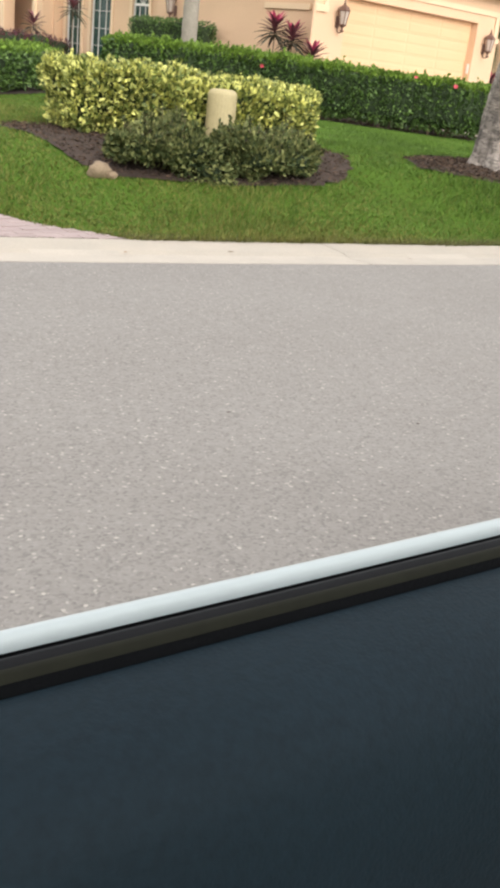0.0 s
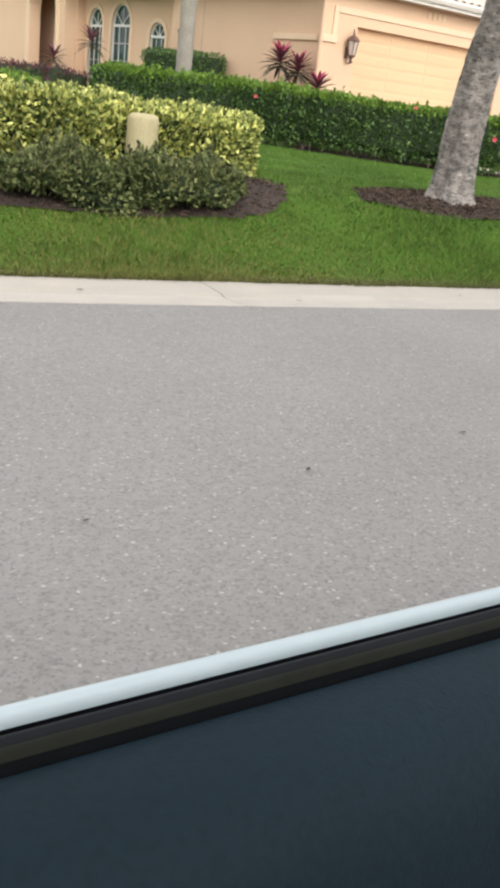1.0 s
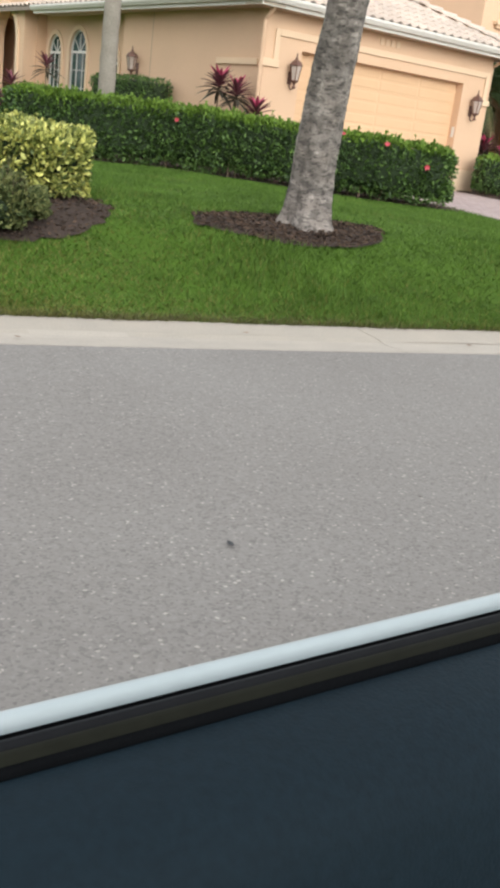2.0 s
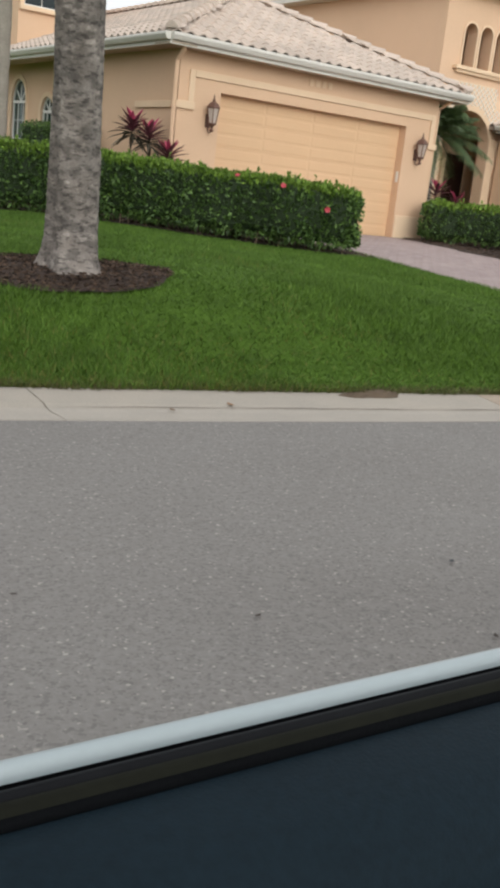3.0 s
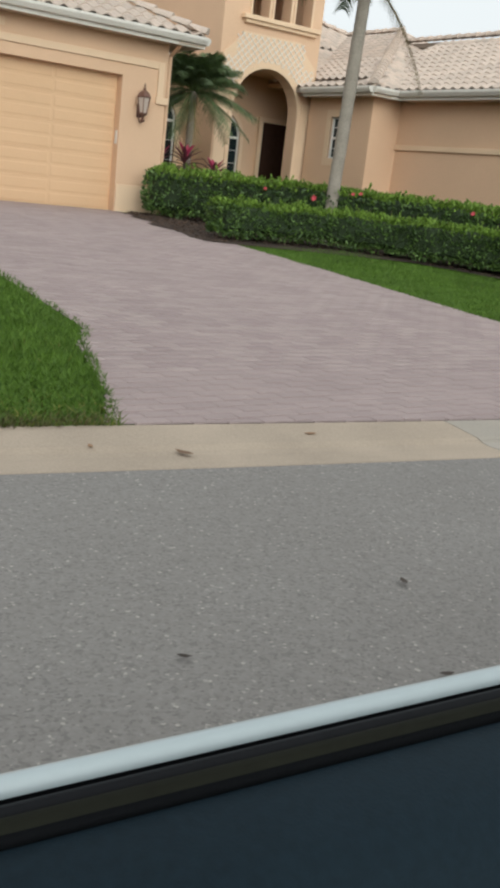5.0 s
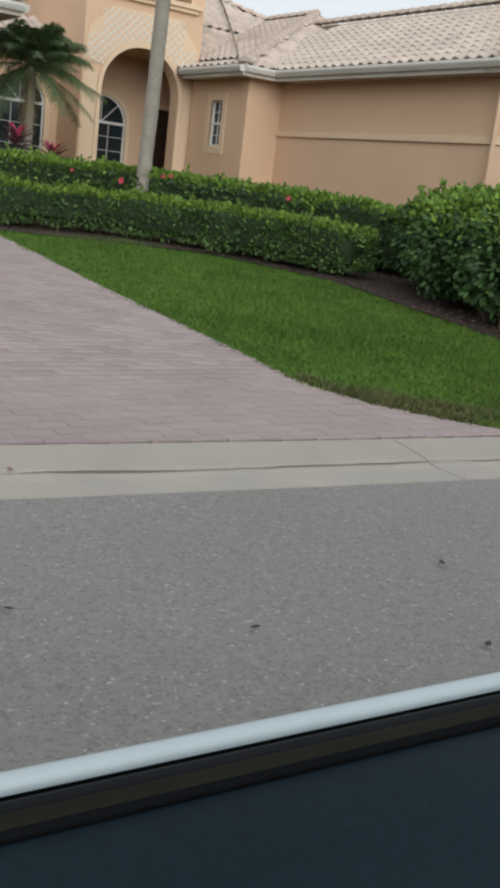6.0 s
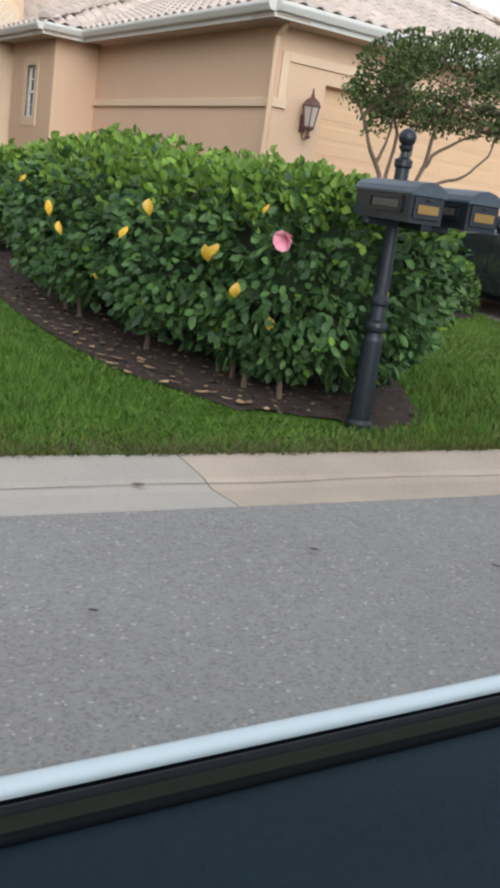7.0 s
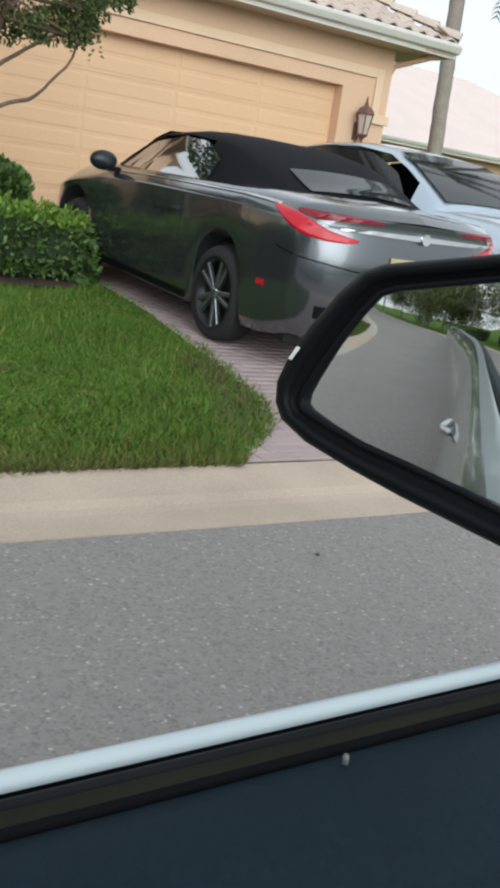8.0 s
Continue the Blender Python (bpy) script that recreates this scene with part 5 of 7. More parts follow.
    rs = [0.30, 0.255, 0.228, 0.212, 0.202, 0.195, 0.187, 0.177, 0.172, 0.168, 0.17, 0.18, 0.17, 0.14]
    sides = 88
    rings = []
    fine_z = [zs[0] + (2.7 - zs[0]) * i / 130 for i in range(131)] + [3.2, 4.0]
    for z in fine_z:
        r = float(np.interp(z, zs, rs))
        ring = []
        for k in range(sides):
            a = 2 * math.pi * k / sides
            fl = max(0.0, 1 - z / 0.5)
            rr = r * (1 + 0.15 * fl * math.sin(5 * a + 0.8) + 0.10 * noise.noise((math.cos(a) * 2.5, math.sin(a) * 2.5, z * 1.4)) + 0.05 * noise.noise((math.cos(a) * 7, math.sin(a) * 7, z * 6)) + 0.045 * abs(noise.noise((math.cos(a) * 4 + 7, math.sin(a) * 4, z * 17))) + 0.03 * noise.noise((math.cos(a) * 13, math.sin(a) * 13, z * 34)))
            lean = z * abs(z) / (1 + 0.15 * abs(z))      # the trunk leans over towards the road
            ring.append(bm.verts.new((x - 0.015 * z - 0.085 * lean + rr * math.cos(a), y - 0.02 * z - 0.16 * lean + rr * math.sin(a), g + z)))
        rings.append(ring)
    for a, b in zip(rings, rings[1:]):
        for k in range(sides):
            bm.faces.new((a[k], a[(k + 1) % sides], b[(k + 1) % sides], b[k]))
    part("trunk", bm, M["bark"], tree, smooth=True)
    top = Vector((x - 0.90, y - 1.66, g + 3.9))
    for i, (dx, dy, dz) in enumerate(((1.4, 0.6, 1.8), (-1.5, 0.4, 1.9), (0.4, 1.6, 2.0), (-0.3, -1.4, 2.1), (0.1, 0.2, 2.6))):
        bm = bmesh.new()
        tip = top + Vector((dx, dy, dz))
        tube(bm, trunk_points(top - Vector((0, 0, 0.4)), tip, 6, 0.15, i), [0.12, 0.10, 0.085, 0.07, 0.055, 0.04, 0.025], 8)
        part("limb", bm, M["bark"], tree)
    n = 9000
    c = rng.normal(0, 1, (n, 3))
    c /= np.linalg.norm(c, axis=1)[:, None]
    rad = rng.uniform(0.55, 1.0, n)[:, None]
    pts = np.array(top[:]) + np.array([0, 0, 1.9]) + c * rad * np.array([2.6, 2.6, 1.5])
    clump = np.array([noise.noise(Vector(p) * 0.9) for p in pts])
    ok = clump > -0.12
    leaf_mesh("crown", pts[ok], c[ok], 0.14, 0.07, M["treeleaf"], tree)


def frond(parent, base, way, length, droop, material, leaflets=34, wide=0.38, name="frond", label=""):
    """A feathered palm frond: an arching rib with paired leaflets."""
    base, way = Vector(base), Vector(way).normalized()
    out = Vector((way.x, way.y, 0)).normalized() if abs(way.x) + abs(way.y) > 1e-4 else Vector((1, 0, 0))
    rib = []
    for i in range(13):
        s = i / 12
        rib.append(base + way * length * s + Vector((0, 0, -droop * s * s * length)) - out * 0.12 * droop * s ** 3 * length)
    v, f = [], []

    def quad(a, b, c, d):
        k = len(v)
        v.extend((a[:], b[:], c[:], d[:]))
        f.append((k, k + 1, k + 2, k + 3))

    for i in range(12):
        a, b = rib[i], rib[i + 1]
        d = (b - a).normalized()
        s = d.cross(Vector((0, 0, 1)))
        s = s.normalized() * (0.02 * (1 - i / 14))
        u = s.cross(d)
        quad(a - s, a + s, b + s * 0.9, b - s * 0.9)
        quad(a + s, a - u, b - u * 0.9, b + s * 0.9)
        quad(a - u, a - s, b - s * 0.9, b - u * 0.9)
    for i in range(leaflets):
        s = 0.15 + 0.85 * i / leaflets
        k = min(11, int(s * 12))
        a = rib[k] + (rib[k + 1] - rib[k]) * (s * 12 - k)
        d = (rib[k + 1] - rib[k]).normalized()
        side = d.cross(Vector((0, 0, 1))).normalized()
        ll = wide * (1.0 - 0.55 * abs(s - 0.45) / 0.55) * random.uniform(0.85, 1.1)
        for sg in (1, -1):
            w = (side * sg * 0.8 + d * 0.55 + Vector((0, 0, 0.12 - 0.45 * random.random()))).normalized()
            mid = a + w * ll * 0.5
            tip = a + w * ll + Vector((0, 0, -0.35 * ll))
            t = d * (0.016 if length > 1.6 else 0.0065)
            quad(a - t, a + t, mid + t * 0.9, mid - t * 0.9)
            quad(mid - t * 0.9, mid + t * 0.9, tip + t * 0.15, tip - t * 0.15)
    return raw(name, v, f, M[material], parent, label)


def palm(label, base, top, r0, r1, fronds, length, dry=3, seed=1, lifts=(-0.35, 0.9), droop=0.55):
    g = ground_z(base[0], base[1])
    tree = thing("palm_tree", label, "palm tree", (base[0], base[1], g))
    b, t = Vector((base[0], base[1], g - 0.05)), Vector(top)
    steps = 60
    bm = bmesh.new()
    pts = trunk_points(b, t, steps, 0.0)
    radii = [(r0 + (r1 - r0) * i / steps) * (1 + (0.35 * max(0, 1 - i / 5))) * (1.0 + (0.03 if i % 3 == 0 else 0)) for i in range(steps + 1)]
    tube(bm, pts, radii, 14, 0.08)
    part("trunk", bm, M["palmbark"], tree, smooth=True)
    rs = random.Random(seed)
    for i in range(fronds):
        a = 2 * math.pi * (i * 0.382 + rs.uniform(-0.03, 0.03))
        lift = rs.uniform(*lifts)
        frond(tree, t, (math.cos(a), math.sin(a), lift), length * rs.uniform(0.8, 1.1), droop + 0.25 * rs.random(), "frond", leaflets=42 if length > 1.5 else 64, wide=0.38 if length > 1.5 else 0.32)
    for i in range(dry):
        a = rs.uniform(0, 6.28)
        frond(tree, t - Vector((0, 0, 0.1)), (math.cos(a), math.sin(a), -0.6), length * 0.75, 0.6, "dryfrond", 30, 0.3, "dry_frond", "dry hanging frond")
    return tree


def ti_plant(x, y, z0, height, leaves, scale=1.0, seed=0, pink=True):
    """A cordyline: a bare cane with a tuft of strap leaves."""
    rs = random.Random(seed)
    plant = thing("cordyline", "red cordyline plant with pink young leaves beside the wall", "plant", (x, y, z0), "red cordylines")
    bm = bmesh.new()
    tube(bm, [(x, y, z0 - 0.02), (x + 0.02, y, z0 + height * 0.5), (x + 0.03, y, z0 + height)], [0.018, 0.014, 0.012], 6)
    part("cane", bm, M["twig"], plant)
    for i in range(leaves):
        s = i / leaves
        a = i * 2.4 + rs.uniform(-0.3, 0.3)
        up = -0.35 + 1.9 * s
        d = Vector((math.cos(a), math.sin(a), up)).normalized()
        ln = (0.42 - 0.10 * s) * scale * rs.uniform(0.85, 1.1)
        c = Vector((x + 0.03, y, z0 + height - 0.22 * (1 - s) * scale))
        side = d.cross(Vector((0, 0, 1))).normalized()
        bm = bmesh.new()
        prev = None
        for k in range(6):
            t = k / 5
            w = 0.032 * scale * math.sin(math.pi * min(0.98, 0.12 + 0.86 * t)) + 0.003
            p = c + d * ln * t + Vector((0, 0, -0.30 * ln * t * t * (1.2 - s)))
            row = [bm.verts.new(p + side * w + Vector((0, 0, w * 0.5))), bm.verts.new(p), bm.verts.new(p - side * w + Vector((0, 0, w * 0.5)))]
            if prev:
                bm.faces.new((prev[0], prev[1], row[1], row[0]))
                bm.faces.new((prev[1], prev[2], row[2], row[1]))
            prev = row
        part("leaf", bm, M["pinkleaf" if pink and s > 0.82 else "redleaf" if s > 0.35 else "maroonleaf"], plant)
    return plant


def small_tree():
    x, y = 13.45, -8.75
    g = ground_z(x, y)
    tree = thing("small_tree", "small multi-stemmed tree with clipped round crown", "tree", (x, y, g))
    c = Vector((13.88, -8.83, 2.62))
    stems = [[(x, y, g), (x + 0.10, y - 0.02, 1.0), (x + 0.30, y - 0.02, 1.6), (x + 0.42, y, 2.1), (x + 0.6, y - 0.1, 2.7)],
             [(x - 0.05, y, g), (x - 0.05, y + 0.05, 1.0), (x - 0.15, y + 0.08, 1.6), (x - 0.35, y + 0.12, 2.0), (x - 0.5, y + 0.2, 2.35)],
             [(x + 0.02, y + 0.04, g), (x + 0.02, y + 0.08, 1.1), (x + 0.08, y + 0.15, 1.7), (x + 0.02, y + 0.2, 2.3)],
             [(x + 0.24, y - 0.02, 1.42), (x + 0.48, y - 0.15, 1.66), (x + 0.72, y - 0.30, 1.72), (x + 0.86, y - 0.42, 1.92), (x + 0.92, y - 0.44, 2.3)],
             [(x + 0.34, y, 1.75), (x + 0.55, y - 0.1, 2.0), (x + 0.85, y - 0.3, 2.2), (x + 1.05, y - 0.4, 2.5)],
             [(x + 0.06, y + 0.1, 1.5), (x + 0.25, y + 0.1, 1.85), (x + 0.36, y + 0.12, 2.2)],
             [(x - 0.2, y + 0.1, 1.75), (x - 0.05, y + 0.1, 2.05), (x + 0.02, y + 0.1, 2.4)]]
    for i, s in enumerate(stems):
        pts = smooth_line(s, 0.08)
        pts = [q + Vector((noise.noise((k * 0.35, i * 3.1, 0)), noise.noise((i * 5.3, k * 0.35, 2)), 0)) * 0.085 * min(1, k / 4) for k, q in enumerate(pts)]
        bm = bmesh.new()
        r0 = 0.036 if i < 3 else 0.020
        tube(bm, pts, [r0 * (1 - 0.6 * k / len(pts)) for k in range(len(pts))], 7, 0.25)
        part("trunk" if i < 3 else "limb", bm, M["treebark"], tree)
    for i in range(26):
        a, r = rng.uniform(0, 6.28), rng.uniform(0.2, 0.95)
        bm = bmesh.new()
        p = Vector(((x + 0.52, y - 0.06, 2.45), (x - 0.42, y + 0.16, 2.2), (x + 0.03, y + 0.19, 2.25), (x + 0.90, y - 0.44, 2.2), (x + 1.0, y - 0.38, 2.42), (x + 0.35, y + 0.12, 2.18))[i % 6])
        q = c + Vector((math.cos(a) * r * 1.0, math.sin(a) * r * 1.0, rng.uniform(-0.5, 0.4)))
        tube(bm, trunk_points(p, q, 5, 0.06, i), [0.012, 0.011, 0.009, 0.008, 0.006, 0.004], 5)
        part("twig", bm, M["treebark"], tree)
    n = 17000
    d = rng.normal(0, 1, (n, 3))
    d /= np.linalg.norm(d, axis=1)[:, None]
    rad = 1 - 0.5 * rng.uniform(0, 1, n) ** 2
    pts = np.array(c[:]) + d * rad[:, None] * np.array([1.02, 1.02, 0.52])
    pts[:, 2] = np.maximum(pts[:, 2], 2.20 + 0.14 * np.sin(pts[:, 0] * 7) + 0.22 * rng.uniform(-1, 1, n))
    ok = np.array([noise.noise(Vector(p) * 3.2) for p in pts]) > -0.06
    more = np.array([(x - 0.5, y + 0.2, 2.4), (x - 0.30, y + 0.12, 2.15), (x + 0.95, y - 0.45, 2.25), (x + 0.05, y + 0.2, 2.3)])[rng.integers(0, 4, 900)] + rng.normal(0, 0.07, (900, 3))
    pts, d, ok = np.concatenate([pts, more]), np.concatenate([d, rng.normal(0, 0.6, (900, 3))]), np.concatenate([ok, np.ones(900, bool)])
    leaf_mesh("crown", pts[ok], d[ok], 0.050, 0.027, M["treeleaf"], tree, up=0.2)
    return tree


def big_hibiscus():
    """The loose flowering hedge beside the mailbox."""
    hd = thing("hibiscus_hedge", "tall loose hibiscus hedge with yellowing leaves and a pink bloom", "hedge", (10.5, -10.5, ground_z(10.5, -10.5)))
    centres = [(10.7, -8.3, 0.75), (10.15, -9.3, 0.85), (9.9, -10.4, 0.90), (9.98, -11.5, 0.85), (10.15, -12.12, 0.76), (11.0, -10.7, 0.8), (11.25, -9.3, 0.85)]
    pts, nrm = [], []
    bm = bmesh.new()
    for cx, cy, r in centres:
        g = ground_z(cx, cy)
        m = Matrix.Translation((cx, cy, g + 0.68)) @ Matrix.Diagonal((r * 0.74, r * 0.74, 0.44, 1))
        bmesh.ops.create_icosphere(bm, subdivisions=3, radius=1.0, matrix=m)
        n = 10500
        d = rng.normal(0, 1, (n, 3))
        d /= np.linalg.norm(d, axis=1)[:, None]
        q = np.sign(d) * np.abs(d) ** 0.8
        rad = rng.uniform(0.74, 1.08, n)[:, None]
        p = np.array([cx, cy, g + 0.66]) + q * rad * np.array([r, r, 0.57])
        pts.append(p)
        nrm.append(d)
    # dark ellipsoids coloured as the shade inside the bush
    part("inside", bm, M["shade_core"], hd)
    pts, nrm = np.concatenate(pts), np.concatenate(nrm)
    keep = np.ones(len(pts), bool)
    for cx, cy, r in centres:
        e = (pts - np.array([cx, cy, ground_z(cx, cy) + 0.64])) / np.array([r * 0.7, r * 0.7, 0.42])
        keep &= (e ** 2).sum(1) > 1
    keep &= pts[:, 2] > np.array([ground_z(p[0], p[1]) for p in pts]) + np.array([0.11 + 0.16 * noise.noise(Vector((p[0] * 2.2, p[1] * 2.2, 0))) for p in pts])
    keep &= np.array([noise.noise(Vector(p) * 4.5) for p in pts]) > -0.30
    pts, nrm = pts[keep], nrm[keep]
    pts = pts + nrm * np.array([[0.12 * noise.noise(Vector(p) * 2.4)] for p in pts])
    # the higher a leaf, the likelier it takes the lighter green
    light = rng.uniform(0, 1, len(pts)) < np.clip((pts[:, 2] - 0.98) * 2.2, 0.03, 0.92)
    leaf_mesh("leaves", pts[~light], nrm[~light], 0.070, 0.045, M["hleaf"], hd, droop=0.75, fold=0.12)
    leaf_mesh("young_leaves", pts[light], nrm[light], 0.068, 0.045, M["leaf_top"], hd, "light green leaves, more of them higher up", droop=0.1, fold=0.12)
    bm = bmesh.new()
    sp, sn = [], []
    for _ in range(90):
        i = int(rng.integers(0, len(pts)))
        if pts[i][2] < 1.1:
            continue
        p = Vector(pts[i])
        tip = p + Vector((rng.normal(0, 0.06), rng.normal(0, 0.06), rng.uniform(0.1, 0.26)))
        tube(bm, [p, tip], [0.005, 0.003], 4)
        for k in range(8):
            s = rng.uniform(0.2, 1.0)
            sp.append((p + (tip - p) * s)[:])
            sn.append((rng.normal(), rng.normal(), 0.5))
    part("shoot_growth", bm, M["twig"], hd)["kind"] = "stuff"
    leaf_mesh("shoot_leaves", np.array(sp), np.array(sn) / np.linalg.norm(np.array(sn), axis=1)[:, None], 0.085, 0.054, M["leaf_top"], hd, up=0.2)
    bm = bmesh.new()
    for cx, cy, r in centres:
        for _ in range(5):
            a = rng.uniform(0, 6.28)
            px, py = cx + 0.62 * r * math.cos(a), cy + 0.75 * r * math.sin(a)
            g = ground_z(px, py)
            tube(bm, [(px, py, g - 0.02), (px + rng.normal(0, 0.08), py + rng.normal(0, 0.08), g + 0.6)], [0.017, 0.010], 5)
    part("stem_thicket", bm, M["twig"], hd)["kind"] = "stuff"
    # yellowed leaves and one pink bloom on the side towards the road
    for x, y, z, s in ((8.88, -11.02, 1.05, 0.11), (8.93, -11.12, 0.93, 0.09), (9.29, -12.29, 0.97, 0.10), (9.35, -12.36, 0.97, 0.10), (9.10, -11.75, 0.98, 0.08), (9.42, -12.5, 0.80, 0.09),
                       (9.60, -12.56, 0.63, 0.10), (9.15, -11.9, 1.15, 0.10), (9.55, -12.5, 1.22, 0.06), (10.2, -12.75, 0.88, 0.08), (9.15, -11.2, 0.66, 0.06), (9.7, -12.0, 0.78, 0.06),
                       (8.9, -10.5, 1.18, 0.06), (9.9, -12.1, 1.32, 0.05)):
        bm = bmesh.new()
        d = Vector((-0.55 + random.uniform(-0.3, 0.3), -0.8, random.uniform(-0.5, 0.1))).normalized()
        u = d.cross(Vector((0, 0, 1))).normalized()
        w = Vector((0, 0, -1)) * 0.9 + u * random.uniform(-0.6, 0.6)
        p = Vector((x, y, z)) + d * 0.05
        wide, curl = random.uniform(0.16, 0.36), random.uniform(0.1, 0.35)
        rim = []
        for t, h in ((0.0, 0.08), (0.15, 0.62), (0.38, 1.0), (0.62, 0.86), (0.84, 0.45), (1.05, 0.0)):
            mid = p + w * s * t + d * s * (0.12 - curl * (t - 0.45) ** 2 * 2)
            rim.append([bm.verts.new(mid + u * s * wide * h * e + d * s * 0.14 * h * abs(e)) for e in (-1, 0, 1)])
        for ra, rb in zip(rim, rim[1:]):
            for k in range(2):
                bm.faces.new((ra[k], ra[k + 1], rb[k + 1], rb[k]))
        part("yellow_leaf", bm, M["yellow"], hd, "yellowed leaf")
    p = Vector((9.55, -12.72, 1.06))
    d = Vector((-0.85, -0.42, -0.25)).normalized()
    u = d.cross(Vector((0, 0, 1))).normalized()
    v2 = u.cross(d)
    bm = bmesh.new()
    for k in range(5):
        a = 2 * math.pi * k / 5
        o = u * math.cos(a) + v2 * math.sin(a)
        w = d.cross(o)
        rows = [[bm.verts.new(p + o * 0.054 * r + w * h * 0.040 * math.sin(math.pi * min(0.95, r * 0.75 + 0.12)) + d * (0.085 * math.sin(r * 1.7) + 0.006 * h * (k % 2))) for h in (-1, 0, 1)] for r in (0.05, 0.4, 0.7, 0.9, 1.0)]
        for ra, rb in zip(rows, rows[1:]):
            for j in range(2):
                bm.faces.new((ra[j], ra[j + 1], rb[j + 1], rb[j]))
    part("flower", bm, M["pinkflower"], hd, "pink hibiscus bloom", smooth=True)
    return hd


RF = "redflower"
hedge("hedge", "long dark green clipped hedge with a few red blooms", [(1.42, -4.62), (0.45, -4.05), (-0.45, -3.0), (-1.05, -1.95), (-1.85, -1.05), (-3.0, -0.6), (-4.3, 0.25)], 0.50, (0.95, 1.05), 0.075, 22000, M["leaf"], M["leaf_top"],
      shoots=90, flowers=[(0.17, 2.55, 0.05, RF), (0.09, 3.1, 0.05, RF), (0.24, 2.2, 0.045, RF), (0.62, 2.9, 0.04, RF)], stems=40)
hedge("variegated_hedge", "yellow-green variegated clipped hedge", [(-6.86, -7.58), (-8.02, -7.02), (-9.55, -6.62)], 0.62, (0.59, 0.66), 0.066, 30000, M["yleaf"], None, lump=0.08, shoots=90, stems=30, bottom=0.02)
hedge("low_shrub", "low dull green shrub in front of the variegated hedge", [(-7.76, -8.60), (-8.40, -8.66), (-8.98, -8.66)], 0.35, (0.27, 0.29), 0.050, 8500, M["dleaf"], None, shoots=80, lump=0.14, sq=0.75, bottom=0.02, group="low shrubs")
hedge("low_shrub", "low dull green shrub in front of the variegated hedge", [(-9.06, -8.62), (-9.98, -8.22)], 0.38, (0.31, 0.30), 0.050, 10000, M["dleaf"], None, shoots=90, lump=0.15, sq=0.75, bottom=0.02, group="low shrubs")
hedge("hedge", "green clipped hedge across the lawn before the entry", [(-9.2, -2.3), (-7.0, -0.75), (-5.5, 0.35)], 0.50, (0.74, 0.72), 0.07, 9000, M["leaf"], M["leaf_top"], shoots=30, stems=20, lump=0.07)
hedge("box_bush", "square clipped bush against the side wall", [(0.36, 2.9), (0.36, 5.8)], 0.33, (1.56, 1.62), 0.06, 5500, M["leaf"], None, sq=0.25, lump=0.03)
hedge("dark_shrub", "dark reddish low shrub below the windows", [(0.2, 8.9), (-0.1, 13.5)], 0.5, (0.9, 1.0), 0.07, 2500, M["redleaf"], None, lump=0.1)
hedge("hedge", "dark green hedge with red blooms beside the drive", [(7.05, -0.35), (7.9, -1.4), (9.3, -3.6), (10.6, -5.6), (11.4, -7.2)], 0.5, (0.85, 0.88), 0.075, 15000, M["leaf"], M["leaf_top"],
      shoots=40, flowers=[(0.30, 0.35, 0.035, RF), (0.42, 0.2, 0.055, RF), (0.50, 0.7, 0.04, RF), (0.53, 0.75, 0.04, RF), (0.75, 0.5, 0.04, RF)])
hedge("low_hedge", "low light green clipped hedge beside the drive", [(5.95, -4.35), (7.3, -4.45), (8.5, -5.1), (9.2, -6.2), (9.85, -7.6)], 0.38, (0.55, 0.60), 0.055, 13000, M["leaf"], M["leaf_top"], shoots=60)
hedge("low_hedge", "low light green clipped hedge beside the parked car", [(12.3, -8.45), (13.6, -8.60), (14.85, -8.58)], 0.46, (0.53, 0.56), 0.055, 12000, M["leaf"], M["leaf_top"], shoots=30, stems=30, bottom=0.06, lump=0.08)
hedge("bush", "dark green rounded bush in front of the garage", [(13.25, -7.4), (13.75, -7.2)], 0.50, (1.22, 1.22), 0.075, 4500, M["leaf"], None, lump=0.1, sq=0.7)
hedge("bush", "dark green rounded bush in front of the garage", [(14.1, -7.35), (14.7, -7.25)], 0.48, (0.92, 0.85), 0.075, 4200, M["leaf"], None, lump=0.1, sq=0.7)
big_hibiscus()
big_tree()
small_tree()
palm("tall slim palm behind the hedge with grey ringed trunk", (-2.64, -0.07), (-2.6, -0.1, 6.2), 0.15, 0.13, 14, 2.2, 2, 3)
palm("slim palm with drooping fronds beside the low hedge", (8.77, -3.51), (8.80, -3.68, 4.72), 0.108, 0.098, 18, 1.95, 2, 5, (0.35, 1.4), 0.46)
palm("slim palm with grey trunk beyond the garage", (22.55, -4.36), (22.40, -4.2, 6.8), 0.125, 0.115, 14, 2.3, 2, 8)
palm("slim palm with grey trunk beyond the garage", (24.3, -4.9), (24.1, -4.8, 7.0), 0.125, 0.115, 14, 2.3, 2, 9)
palm("short bushy palm at the garage corner", (8.75, 1.30), (8.75, 1.25, 2.95), 0.08, 0.07, 95, 1.35, 3, 11, (-0.35, 2.6), 0.30)
for i, (tx, ty, hh, n) in enumerate(((0.15, 0.55, 1.64, 48), (0.30, 0.15, 1.50, 44), (0.45, -0.35, 1.18, 36))):
    ti_plant(tx, ty, ground_z(tx, ty), hh, n, 1.12, i)
for i, (tx, ty, hh) in enumerate(((0.3, 8.62, 1.85), (0.1, 10.3, 1.35), (7.75, 0.75, 1.05), (8.25, 0.55, 1.15), (8.9, 0.5, 0.95))):
    ti_plant(tx, ty, ground_z(tx, ty), hh, 28, 1.2, 10 + i, i > 1)
lawn("lawn_grass", "short mown green grass", -12.2, 1.85, 380000, 14.0)
lawn("lawn_grass", "short mown green grass", 5.6, 15.0, 190000, 9.0)
dry_edge(-12.5, 14.5, 34000)


